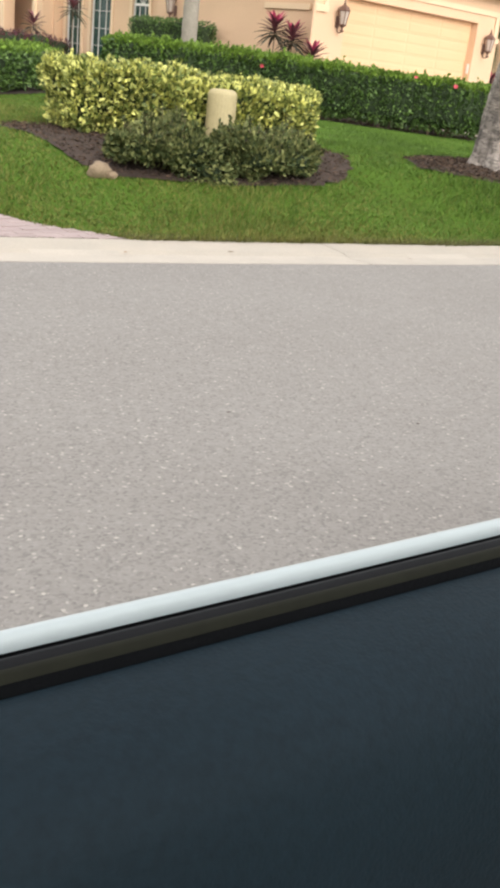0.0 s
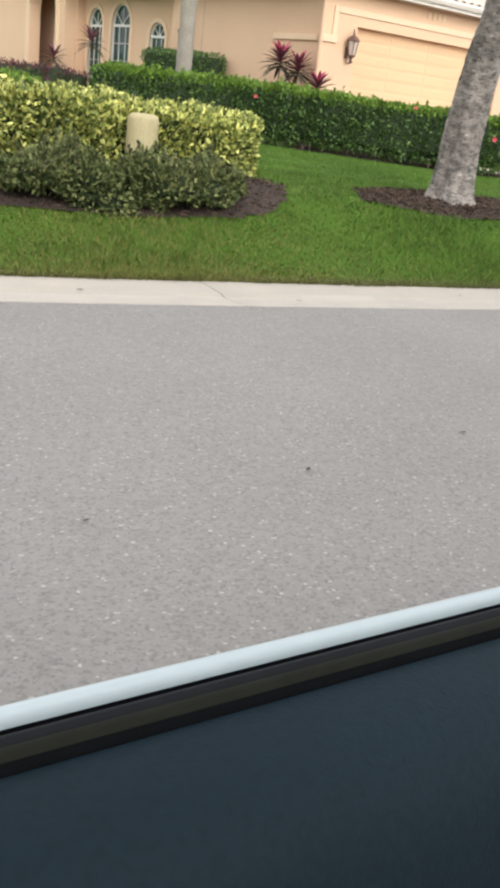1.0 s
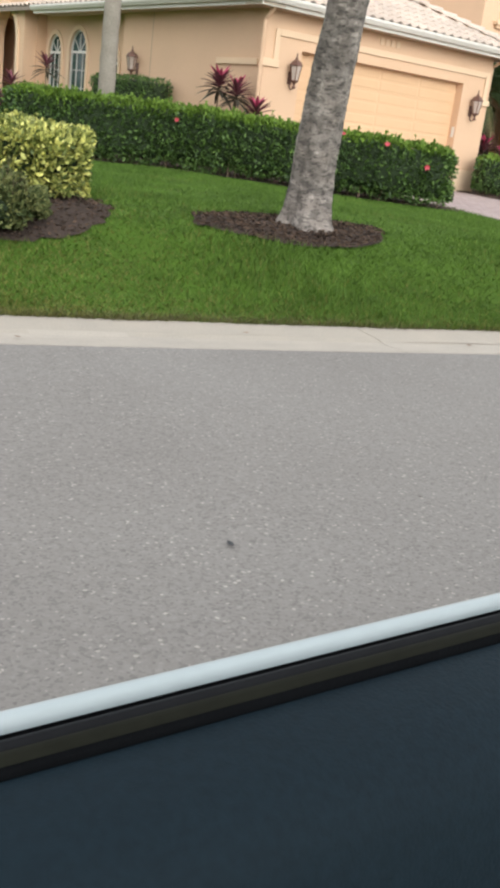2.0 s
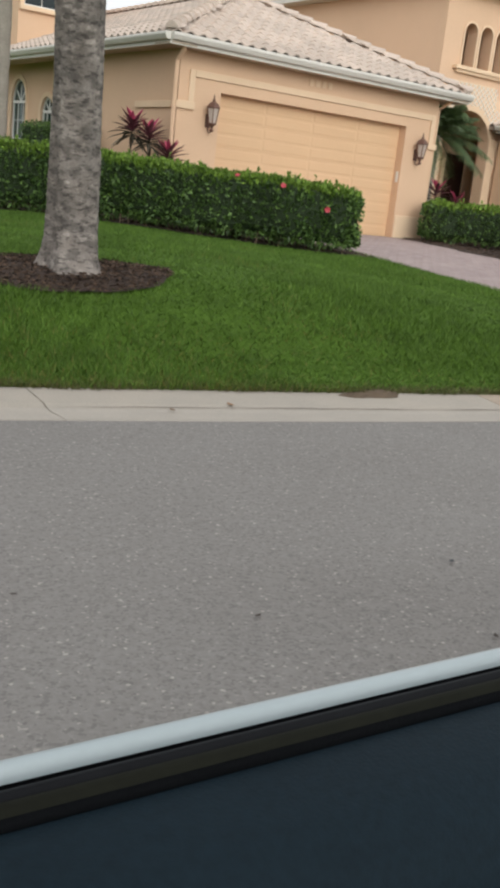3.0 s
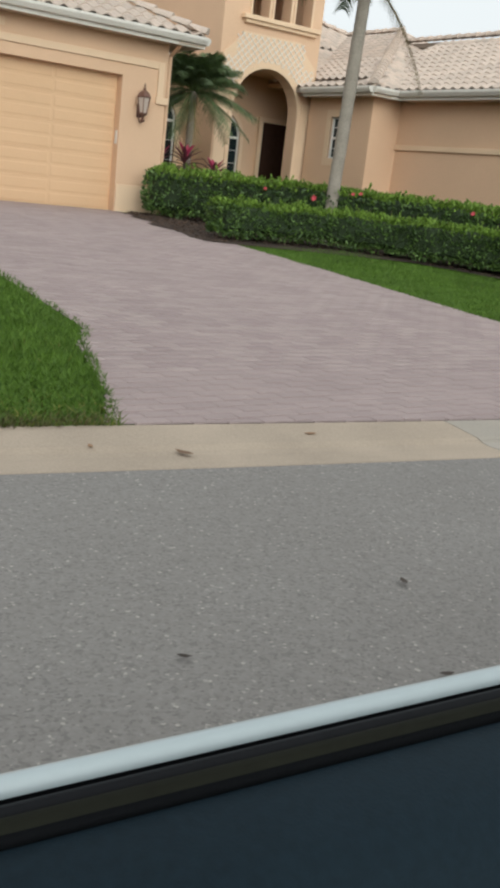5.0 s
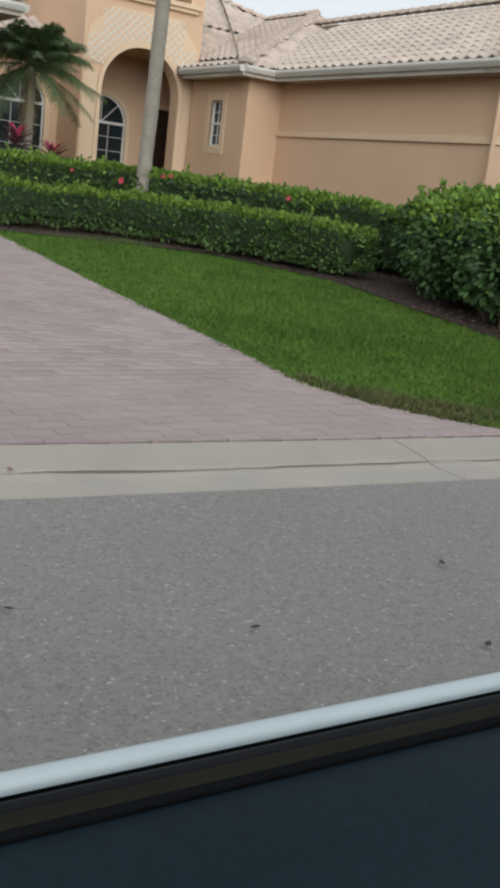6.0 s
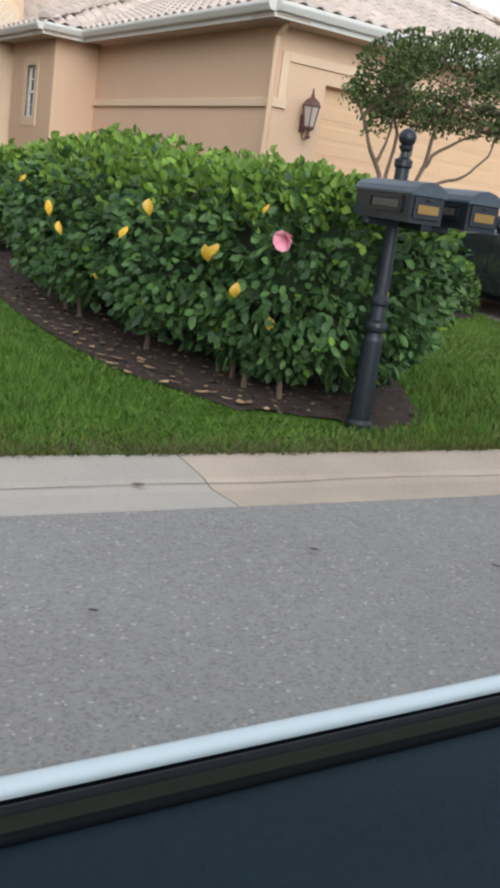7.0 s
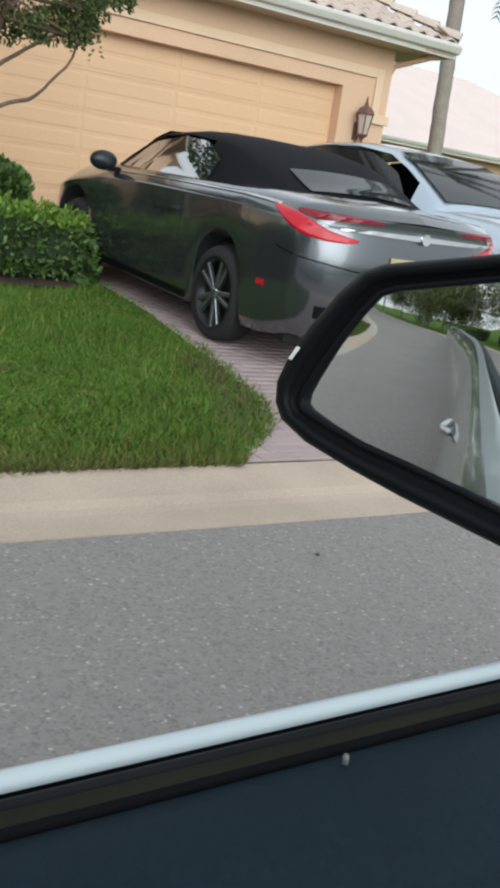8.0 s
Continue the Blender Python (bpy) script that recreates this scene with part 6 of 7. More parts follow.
def dry_border(pts, count, spread):
    """Dead grass where the lawn meets a corner of the drive."""
    v = []
    ln = smooth_line(pts, 0.05)
    for _ in range(count):
        p = ln[int(rng.integers(0, len(ln)))]
        x, y = p.x + rng.normal(0, spread), p.y + rng.normal(0, spread)
        if in_drive(x, y, -0.10) or y - edge_y(x) < 0.56:
            continue
        z = ground_z(x, y) - 0.004
        a = rng.uniform(0, 6.28)
        dx, dy = 0.006 * math.cos(a), 0.006 * math.sin(a)
        v += [(x - dx, y - dy, z), (x + dx, y + dy, z), (x + rng.normal(0, 0.03), y + rng.normal(0, 0.03), z + rng.uniform(0.015, 0.05))]
    ob = raw("dry_grass_corner", v, np.arange(len(v)).reshape(-1, 3), M["dryblade"])
    return tagged(ob, "dead brown grass at the corner of the drive", "grass", kind="stuff")


dry_border([(5.84, -11.9), (6.0, -12.45), (6.4, -12.85)], 1500, 0.04)
dry_border([(6.05, -12.2), (6.35, -12.55), (6.9, -12.98)], 1500, 0.07)
dry_border([(14.55, -11.4), (14.25, -12.6), (13.9, -13.0)], 1800, 0.08)


def street_tree(x, y, height, spread, seed):
    """A full tree farther down the street."""
    rs = np.random.default_rng(seed)
    g = road_z(x) + 0.1
    tree = thing("street_tree", "leafy tree beside the street behind", "tree", (x, y, g), "street trees")
    bm = bmesh.new()
    tube(bm, trunk_points((x, y, g - 0.1), (x + 0.2, y, g + height * 0.6), 8, 0.12, seed), [0.2, 0.18, 0.17, 0.16, 0.15, 0.14, 0.12, 0.1, 0.08], 9, 0.2)
    part("trunk", bm, M["bark"], tree)
    pts, nrm = [], []
    for k in range(9):
        c = np.array([x, y, g + height * 0.52]) + rs.normal(0, 1, 3) * np.array([spread * 0.45, spread * 0.45, height * 0.17])
        n = 420
        d = rs.normal(0, 1, (n, 3))
        d /= np.linalg.norm(d, axis=1)[:, None]
        pts.append(c + d * rs.uniform(0.5, 1.0, n)[:, None] * np.array([spread * 0.40, spread * 0.40, height * 0.20]))
        nrm.append(d)
        bm = bmesh.new()
        tube(bm, trunk_points((x + 0.1, y, g + height * 0.4), c, 4, 0.1, k), [0.07, 0.06, 0.045, 0.03, 0.02], 6)
        part("limb", bm, M["bark"], tree)
    leaf_mesh("crown", np.concatenate(pts), np.concatenate(nrm), 0.30, 0.16, M["dleaf"], tree, plain=True)
    return tree


for i, (tx, ts, th, sp) in enumerate(((-34, 3.5, 6.0, 3.2), (-41, 7.0, 7.0, 3.6), (-48, 2.5, 6.5, 3.4), (-55, -9.5, 7.0, 3.6), (-60, 6.0, 8.0, 4.2), (-64, -3.0, 8.0, 4.4), (-30, 9.0, 6.5, 3.4), (-45, -11.0, 6.0, 3.2), (-24, -14.5, 6.5, 3.6), (-33, -13.5, 7.0, 3.8), (-16, -15.0, 6.0, 3.4), (-38, -12.0, 6.5, 3.6), (-70, -8.0, 9.5, 6.0), (-68, 2.0, 9.5, 6.0), (-52, 5.0, 8.5, 4.6), (-28, -17.5, 8.0, 4.6), (-20, -19.0, 8.0, 4.8), (-11, -18.5, 7.5, 4.4), (-43, -16.0, 8.5, 5.0), (-52, -14.0, 9.0, 5.0), (-37, -20.0, 9.0, 5.0), (-61, -15.0, 9.0, 5.4))):
    street_tree(tx, edge_y(tx) + ts, th, sp, 40 + i)
for tx in (-9.0, -14.5, -21.0, -29.0):
    ty = edge_y(tx) - 12.2
    hedge("hedge", "dark clipped hedge across the street behind", [(tx, ty), (tx + 3.6, edge_y(tx + 3.6) - 12.2)], 0.8, (1.0, 1.2), 0.14, 2200, M["leaf"], M["leaf_top"], lump=0.12)
hedge("hedge", "dark clipped hedge beside the street behind", [(-27.0, edge_y(-27.0) + 3.5), (-24.0, edge_y(-24.0) + 3.0), (-20.5, edge_y(-20.5) + 3.2)], 0.8, (1.0, 1.1), 0.12, 4000, M["leaf"], M["leaf_top"], lump=0.1)


# ------------------------------------------------------------------ small things outdoors
def pedestal():
    x, y = -8.35, -7.81
    g = ground_z(x, y)
    ob = thing("utility_pedestal", "beige plastic utility pedestal in front of the hedge", "utility box", (x, y, g))
    bm = lathe(bmesh.new(), [(0.150, -0.05), (0.148, 0.50), (0.145, 0.535), (0.135, 0.557), (0.117, 0.570)], 28, (x, y, g))
    part("shell", bm, M["beige"], ob)
    bm = lathe(bmesh.new(), [(0.118, 0.568), (0.10, 0.577), (0.04, 0.580)], 28, (x, y, g))
    part("lid", bm, M["beige"], ob)


def rock(x, y, s):
    bm = bmesh.new()
    bmesh.ops.create_icosphere(bm, subdivisions=3, radius=1.0)
    for v in bm.verts:
        v.co *= 1 + 0.35 * noise.noise(v.co * 1.6 + Vector((x, y, 0)))
    g = ground_z(x, y)
    bmesh.ops.transform(bm, matrix=Matrix.Translation((x, y, g + s * 0.35)) @ Matrix.Diagonal((s, s * 0.8, s * 0.75, 1)), verts=bm.verts[:])
    tagged(part("rock", bm, M["rock"], smooth=True), "small pale rock at the edge of the bed", "rock")


def litter(x, y, s, seed, z=None, material="dryleaf", label="dry fallen leaf on the concrete gutter"):
    rs = random.Random(seed)
    g = (z if z is not None else ground_z(x, y)) + 0.004
    a = rs.uniform(0, 6.28)
    bm = bmesh.new()
    prof = [(-1, 0, 0.3), (-0.4, 0.4, 0.1), (0.3, 0.42, 0.0), (1, 0, 0.35), (0.3, -0.42, 0.05), (-0.4, -0.4, 0.15)]
    v = [bm.verts.new((x + s * (p * math.cos(a) - q * math.sin(a)), y + s * (p * math.sin(a) + q * math.cos(a)), g + s * r * 0.3)) for p, q, r in prof]
    c = bm.verts.new((x, y, g))
    for i in range(6):
        bm.faces.new((c, v[i], v[(i + 1) % 6]))
    tagged(part("fallen_leaf", bm, M[material]), label, "leaf", "fallen leaves")


def mailbox():
    """Two boxes on one turned iron post with a ball on top."""
    x, y = 9.99, -12.98
    g = ground_z(x, y)
    mb = thing("mailbox", "dark cast-iron twin mailbox on a turned post", "mailbox", (x, y, g))
    bm = lathe(bmesh.new(), [(0.074, -0.02), (0.074, 0.03), (0.062, 0.05), (0.052, 0.48), (0.046, 0.50), (0.044, 0.52), (0.060, 0.535), (0.064, 0.555), (0.060, 0.575),
                             (0.044, 0.59), (0.040, 0.66), (0.052, 0.675), (0.052, 0.695), (0.038, 0.72), (0.034, 1.12)], 20, (x, y, g))
    part("post", bm, M["iron"], mb)
    bm = lathe(bmesh.new(), [(0.036, 1.10), (0.036, 1.36), (0.046, 1.37), (0.046, 1.40), (0.026, 1.415), (0.022, 1.44), (0.034, 1.455), (0.036, 1.47)], 16, (x, y, g))
    part("neck", bm, M["iron"], mb)
    bm = bmesh.new()
    bmesh.ops.create_uvsphere(bm, u_segments=18, v_segments=12, radius=0.046, matrix=Matrix.Translation((x, y, g + 1.51)))
    part("ball_finial", bm, M["iron"], mb, smooth=True)
    # the boxes stand side by side with their doors towards the road
    d = Vector((0.993, -0.119, 0)).normalized()
    n = Vector((d.y, -d.x, 0))
    turn = Matrix((d, -n, Vector((0, 0, 1)))).transposed().to_4x4()
    m = Matrix.Translation((x, y, g + 1.105)) @ turn
    part("arm", boxes(((-0.22, -0.10, -0.035), (0.28, -0.05, 0.0)), ((-0.03, -0.30, -0.035), (0.03, 0.03, 0.0)), m=m, bevel=0.006), M["iron"], mb)
    for o0, o1 in ((-0.225, -0.04), (0.10, 0.285)):
        w = o1 - o0
        prof = [(o0, 0.0), (o1, 0.0), (o1, 0.130), (o1 - 0.014, 0.150), (o1 - w * 0.25, 0.170), (o1 - w * 0.5, 0.180), (o0 + w * 0.25, 0.170), (o0 + 0.014, 0.150), (o0, 0.130)]
        b = part("box", prism(bmesh.new(), prof, -0.46, 0.03, m), M["iron"], mb)
        # the domed top gets the lighter iron, a painted sheen
        part("roof", prism(bmesh.new(), [(o0 - 0.008, 0.125), (o0 - 0.008, 0.136), (o0 + 0.008, 0.160), (o0 + w * 0.25, 0.181), (o1 - w * 0.5, 0.191), (o1 - w * 0.25, 0.181), (o1 - 0.008, 0.160), (o1 + 0.008, 0.136), (o1 + 0.008, 0.125)], -0.475, 0.045, m), M["iron_sheen"], b, "domed roof with a blue-grey sheen in its colour")
        part("door", boxes(((o0 + 0.02, -0.472, 0.02), (o1 - 0.02, -0.461, 0.118)), m=m, bevel=0.004), M["iron"], b)
        part("pull", boxes(((o0 + w * 0.42, -0.486, 0.103), (o0 + w * 0.58, -0.473, 0.112)), m=m, bevel=0.003), M["iron"], b)
        part("name_plate", boxes(((o0 + 0.035, -0.478, 0.045), (o1 - 0.035, -0.4725, 0.085)), m=m), M["gold"], b, "dull gold bar plate")
        for xa, xb in ((o0 - 0.010, o0 - 0.001), (o1 + 0.001, o1 + 0.010)):
            part("side_frame", boxes(((xa, -0.40, 0.04), (xb, -0.385, 0.115)), ((xa, -0.125, 0.04), (xb, -0.11, 0.115)), ((xa, -0.40, 0.10), (xb, -0.11, 0.115)), ((xa, -0.40, 0.04), (xb, -0.11, 0.055)), m=m), M["iron"], b)
            part("side_plate", boxes(((xa + 0.003, -0.37, 0.06), (xb - 0.003, -0.14, 0.095)), m=m), M["dullplate"], b, "dull worn side plate")
    return mb


def path_light(x, y):
    g = ground_z(x, y)
    ob = thing("stake", "short grey post standing in the planting bed", "post", (x, y, g))
    part("pole", tube(bmesh.new(), [(x, y, g - 0.05), (x + 0.01, y, g + 1.25)], [0.035, 0.032], 8), M["palmbark"], ob)


pedestal()
rock(-10.25, -8.5, 0.105)
rock(-10.16, -8.56, 0.05)
mailbox()
path_light(13.6, -8.0)
for i, (lx, ls, sz) in enumerate(((-9.0, 0.14, 0.035), (-11.2, 0.25, 0.03), (-10.4, 0.3, 0.035), (-5.9, 0.2, 0.04), (-5.5, 0.3, 0.05), (-1.9, 0.2, 0.05), (-1.75, 0.14, 0.04), (0.6, 0.2, 0.07),
                                  (0.2, 0.3, 0.035), (1.4, 0.4, 0.05), (7.8, 0.2, 0.035), (8.4, 0.25, 0.04), (-7.5, 0.35, 0.03), (3.5, 0.3, 0.03))):
    litter(lx, edge_y(lx) + ls, sz * 0.75, i, road_z(lx) + 0.012 + max(0, (ls - 0.2) * 0.12))
for i in range(46):
    lx = -13 + 28 * ((i * 0.618) % 1)
    ls = -0.3 - 3.2 * ((i * 0.377) % 1)
    litter(lx, edge_y(lx) + ls, 0.010 + 0.017 * ((i * 0.71) % 1), 100 + i, road_z(lx) + 0.017, "scrap" if i % 3 else "iron", "small dark scrap of leaf on the asphalt")
for i in range(120):
    u, w = (i * 0.618) % 1, (i * 0.7549) % 1
    ly = -9.4 - 3.4 * u
    lx = 9.0 + 0.75 * max(0.0, -12.0 - ly) + 0.85 * w * w
    litter(lx, ly, 0.025 + 0.035 * ((i * 0.37) % 1) ** 2, 300 + i, ground_z(lx, ly) + 0.025, "paleleaf" if i % 2 == 0 else "dryleaf", "dry fallen leaf on the mulch")


# ------------------------------------------------------------------ parked cars
def lerp(table, y):
    for (ya, va), (yb, vb) in zip(table, table[1:]):
        if y <= yb:
            k = (y - ya) / (yb - ya)
            k = max(0.0, min(1.0, k))
            return va + (vb - va) * k
    return table[-1][1]


def wheel(car, m, r, wide, dark, spokes=10):
    wh = new("wheel")
    wh.parent = car
    wh.location = m.translation - car.location
    bm = bmesh.new()
    prof = [(r * 0.745, -wide / 2), (r * 0.93, -wide / 2), (r * 0.99, -wide * 0.36), (r, 0), (r * 0.99, wide * 0.36), (r * 0.93, wide / 2), (r * 0.745, wide / 2)]
    rings = []
    for k in range(40):
        a = 2 * math.pi * k / 40
        rings.append([bm.verts.new(m @ Vector((o, q * math.cos(a), q * math.sin(a)))) for q, o in prof])
    for k in range(40):
        a, b = rings[k], rings[(k + 1) % 40]
        for j in range(len(prof) - 1):
            bm.faces.new((a[j], a[j + 1], b[j + 1], b[j]))
    part("tyre", bm, M["rubber"], wh, smooth=True)
    bm = bmesh.new()
    q = r * 0.76
    bm.faces.new([bm.verts.new(m @ Vector((wide * 0.05, q * math.cos(2 * math.pi * k / 40), q * math.sin(2 * math.pi * k / 40)))) for k in range(40)])
    part("rim_back", bm, M["rimdark"], wh)
    bm = bmesh.new()
    a0 = [bm.verts.new(m @ Vector((-wide * 0.50, q * 1.0 * math.cos(2 * math.pi * k / 40), q * 1.0 * math.sin(2 * math.pi * k / 40)))) for k in range(40)]
    a1 = [bm.verts.new(m @ Vector((-wide * 0.50, q * 0.93 * math.cos(2 * math.pi * k / 40), q * 0.93 * math.sin(2 * math.pi * k / 40)))) for k in range(40)]
    a2 = [bm.verts.new(m @ Vector((wide * 0.05, q * 0.90 * math.cos(2 * math.pi * k / 40), q * 0.90 * math.sin(2 * math.pi * k / 40)))) for k in range(40)]
    for k in range(40):
        j = (k + 1) % 40
        bm.faces.new((a0[k], a0[j], a1[j], a1[k]))
        bm.faces.new((a1[k], a1[j], a2[j], a2[k]))
    part("rim", bm, M["rimdark"], wh, smooth=True)
    for s in range(spokes):
        a = 2 * math.pi * (s // 2 * 2 + (0.62 if s % 2 else 0.0)) / spokes + 0.2
        bm = boxes(((-wide * 0.46, -0.016, 0.03), (-wide * 0.30, 0.016, q * 0.96)), m=m @ Matrix.Rotation(a, 4, "X"), bevel=0.006)
        part("spoke", bm, M["rim"], wh)
    part("hub_cap", boxes(((-wide * 0.49, -0.04, -0.04), (-wide * 0.28, 0.04, 0.04)), m=m, bevel=0.015), M["rim"], wh)


def surface_of(bm):
    return BVHTree.FromBMesh(bm)


def drape(bvh, m, columns, off=0.006, deep=0.012):
    """A thin raised piece lying on a car body. columns: lists of (ray start, ray end) pairs in the car's own axes."""
    bm = bmesh.new()
    top, low = [], []
    for col in columns:
        ct, cl = [], []
        for a, b in col:
            a, b = m @ Vector(a), m @ Vector(b)
            hit, nor, _, _ = bvh.ray_cast(a, (b - a).normalized())
            if hit is None:
                hit = b
            back = (a - b).normalized()
            ct.append(bm.verts.new(hit + back * off))
            cl.append(bm.verts.new(hit - back * deep))
        top.append(ct)
        low.append(cl)
    n, k = len(top), len(top[0])
    for i in range(n - 1):
        for j in range(k - 1):
            bm.faces.new((top[i][j], top[i][j + 1], top[i + 1][j + 1], top[i + 1][j]))
        bm.faces.new((top[i][0], top[i + 1][0], low[i + 1][0], low[i][0]))
        bm.faces.new((top[i][-1], low[i][-1], low[i + 1][-1], top[i + 1][-1]))
    for i in (0, n - 1):
        for j in range(k - 1):
            bm.faces.new((top[i][j], low[i][j], low[i][j + 1], top[i][j + 1]))
    bmesh.ops.recalc_face_normals(bm, faces=bm.faces[:])
    return bm


def tail_ray(angle, z, sg=1):
    """From outside towards the middle of the tail; angle 0 is straight behind, 45 the corner."""
    a = radians(angle)
    return ((sg * 3 * math.sin(a), -1.4 - 3 * math.cos(a), z), (0, -1.4, z))


def side_ray(y, z, sg):
    return ((sg * 2.5, y, z), (0, y, z))


def car_body(name, label, m, W, deck, belt, green, paint, roof_mat, base, axles, r, length, glass_side, windscreen, rear_glass, seams, handles, lift=0.0):
    """m places the car: local x right, y forward, z up, origin on the ground under its middle. deck, belt: height along y;
    green: (y, roof height, half width at the top) of the upper part; lift: the body's height over its wheels."""
    car = thing(name, label, "car", m.translation)
    y0, y1 = -length / 2, length / 2
    st = [y0 + (y1 - y0) * i / 90 for i in range(91)]

    def tail_y(x, y, z):
        """The tail is rounded in plan and leans forward above the bumper."""
        f = max(0.0, min(1.0, (y0 + 0.85 - y) / 0.85))
        up = max(0.0, min(1.0, (z - 0.62) / 0.36))
        under = max(0.0, (0.42 - z) / 0.25)
        return y + f * (0.30 * min(1.0, abs(x) / (W / 2)) ** 3.6 + 0.035 * up * up * (3 - 2 * up) + 0.07 * min(1, under))

    rows = []
    bm = bmesh.new()
    for y in st:
        e0, e1 = (y - y0), (y1 - y)
        nose = 1 - 0.30 * max(0, 1 - e1 / 0.75) ** 2.2 - 0.07 * max(0, 1 - e0 / 0.9) ** 2.0
        w = W / 2 * nose
        zb = 0.20 - lift + 0.07 * max(0, 1 - min(e0, e1) / 0.35)
        za = zb
        for ax in axles:
            dy = abs(y - ax)
            if dy < r + 0.05:
                za = max(za, r + math.sqrt(max(0, (r + 0.05) ** 2 - dy * dy)))
        b, d = lerp(belt, y), lerp(deck, y)
        b = max(b, za + 0.12)
        d = max(d, b + 0.01)
        sh = b - 0.085
        q1 = max(za + 0.006, zb + 0.10)
        q2 = max(q1 + 0.01, 0.44)
        q3 = max(q2 + 0.01, 0.58)
        q3 = min(q3, sh - 0.02)
        q2, q1 = min(q2, q3 - 0.01), min(q1, q3 - 0.02)
        sec = [(0.0, zb - 0.02), (w * 0.74, zb - 0.02), (w * 0.76, za - 0.01), (w - 0.050, za - 0.002), (w - 0.030, q1), (w - 0.008, q2), (w - 0.006, q3),
               (w - 0.012, (q3 + sh) / 2), (w - 0.006, sh - 0.012), (w - 0.010, sh), (w - 0.045, sh + 0.035), (w - 0.085, b - 0.02), (w - 0.105, b), (w - 0.17, b + 0.6 * (d - b)), (w * 0.5, d), (0.0, d + 0.012)]
        full = [(-x, z) for x, z in sec[:0:-1]] + sec
        rows.append([bm.verts.new(m @ Vector((x, tail_y(x, y, z), z))) for x, z in full])
    for a, c in zip(rows, rows[1:]):
        for j in range(len(a) - 1):
            bm.faces.new((a[j], a[j + 1], c[j + 1], c[j]))
    bm.faces.new(list(reversed(rows[-1])))
    # the rounded tail is filled from side to side
    n = len(sec)
    back = []
    inv = m.inverted()
    for j in range(1, n - 1):
        v = rows[0][n - 1 + j]
        o = rows[0][n - 1 - j]
        p = inv @ v.co
        line = [o]
        for k in range(1, 12):
            x = -p.x + 2 * p.x * k / 12
            line.append(bm.verts.new(m @ Vector((x, tail_y(x, y0, p.z), p.z))))
        back.append(line + [v])
    for a, c in zip(back, back[1:]):
        for k in range(12):
            bm.faces.new((a[k], a[k + 1], c[k + 1], c[k]))
    bmesh.ops.recalc_face_normals(bm, faces=bm.faces[:])
    bvh = surface_of(bm)
    body = part("body", bm, M[paint], car, smooth=True)
    # dark underside fills the arches
    part("underbody", boxes(((-W * 0.40, y0 + 0.35, 0.17 - lift), (W * 0.40, y1 - 0.45, 0.62)), m=m), M["rubber"], car)
    # upper part, open where the side windows are
    ywin = (min(p[0] for p in glass_side[0]), max(p[0] for p in glass_side[0]))
    bm = bmesh.new()
    rows = []
    for y, z, w in green:
        b = lerp(belt, y) - 0.03
        wb = W / 2 - 0.10
        z = max(z, b + 0.005)
        sec = []
        for k in range(9):
            t = k / 8
            if t < 0.5:
                s = t / 0.5
                sec.append((wb + (w - wb) * s ** 1.1, b + (z - 0.07 - b) * s))
            else:
                s = (t - 0.5) / 0.5
                sec.append((w * math.cos(s * math.pi / 2) ** 0.8 if s < 1 else 0.0, z - 0.07 + 0.07 * math.sin(s * math.pi / 2)))
        full = [(-x, q) for x, q in sec] + [(x, q) for x, q in sec[-2::-1]]
        rows.append([bm.verts.new(m @ Vector((x, y, q))) for x, q in full])
    for i, (a, c) in enumerate(zip(rows, rows[1:])):
        gap = ywin[0] < green[i + 1][0] and green[i][0] < ywin[1]
        for j in range(len(a) - 1):
            if gap and (j < 4 or j > 11):
                continue
            bm.faces.new((a[j], a[j + 1], c[j + 1], c[j]))
    bm.faces.new(rows[0])
    bm.faces.new(list(reversed(rows[-1])))
    bmesh.ops.recalc_face_normals(bm, faces=bm.faces[:])
    part("roof", bm, M[roof_mat], car, base, smooth=True)

    def side_x(y, z):
        w = lerp([(a, c) for a, q, c in sorted(green)], y)
        top = lerp([(a, q) for a, q, c in sorted(green)], y)
        b = lerp(belt, y) - 0.03
        wb = W / 2 - 0.10
        s = max(0.0, min(1.0, (z - b) / max(0.05, top - 0.07 - b)))
        return wb + (w - wb) * s ** 1.1

    for sg in (-1, 1):
        for poly in glass_side:
            bm = bmesh.new()
            ylo, yhi = min(p[0] for p in poly), max(p[0] for p in poly)
            low = []
            N = 14
            upper = sorted([p for p in poly if p[2]])
            lower = sorted([p for p in poly if not p[2]])
            for i in range(N + 1):
                y = ylo + (yhi - ylo) * i / N
                za, zb2 = lerp([(p[0], p[1]) for p in lower], y), lerp([(p[0], p[1]) for p in upper], y)
                zb2 = max(zb2, za + 0.003)
                low.append([bm.verts.new(m @ Vector((sg * (side_x(y, za + (zb2 - za) * k / 4) + 0.008), y, za + (zb2 - za) * k / 4))) for k in range(5)])
            for a, c in zip(low, low[1:]):
                for k in range(4):
                    bm.faces.new((a[k], a[k + 1], c[k + 1], c[k]) if sg < 0 else (c[k], c[k + 1], a[k + 1], a[k]))
            part("side_window", bm, M["sideglass" if name != "suv" else "glass"], car, "tinted side window", smooth=True)
        # belt line trim
        ya, yb = glass_side[0][0][0] + 0.10, -1.85 if name != "suv" else -1.9
        cols = []
        for i in range(25):
            y = ya + (yb - ya) * i / 24
            cols.append([side_ray(y, lerp(belt, y) - e, sg) for e in (0.034, 0.026, 0.016)])
        part("belt_trim", drape(bvh, m, cols, 0.005, 0.004), M["chrome"], car, "chrome belt trim", smooth=True)
        # door mirror
        my = glass_side[0][0][0]
        mz = lerp(belt, my) + 0.02
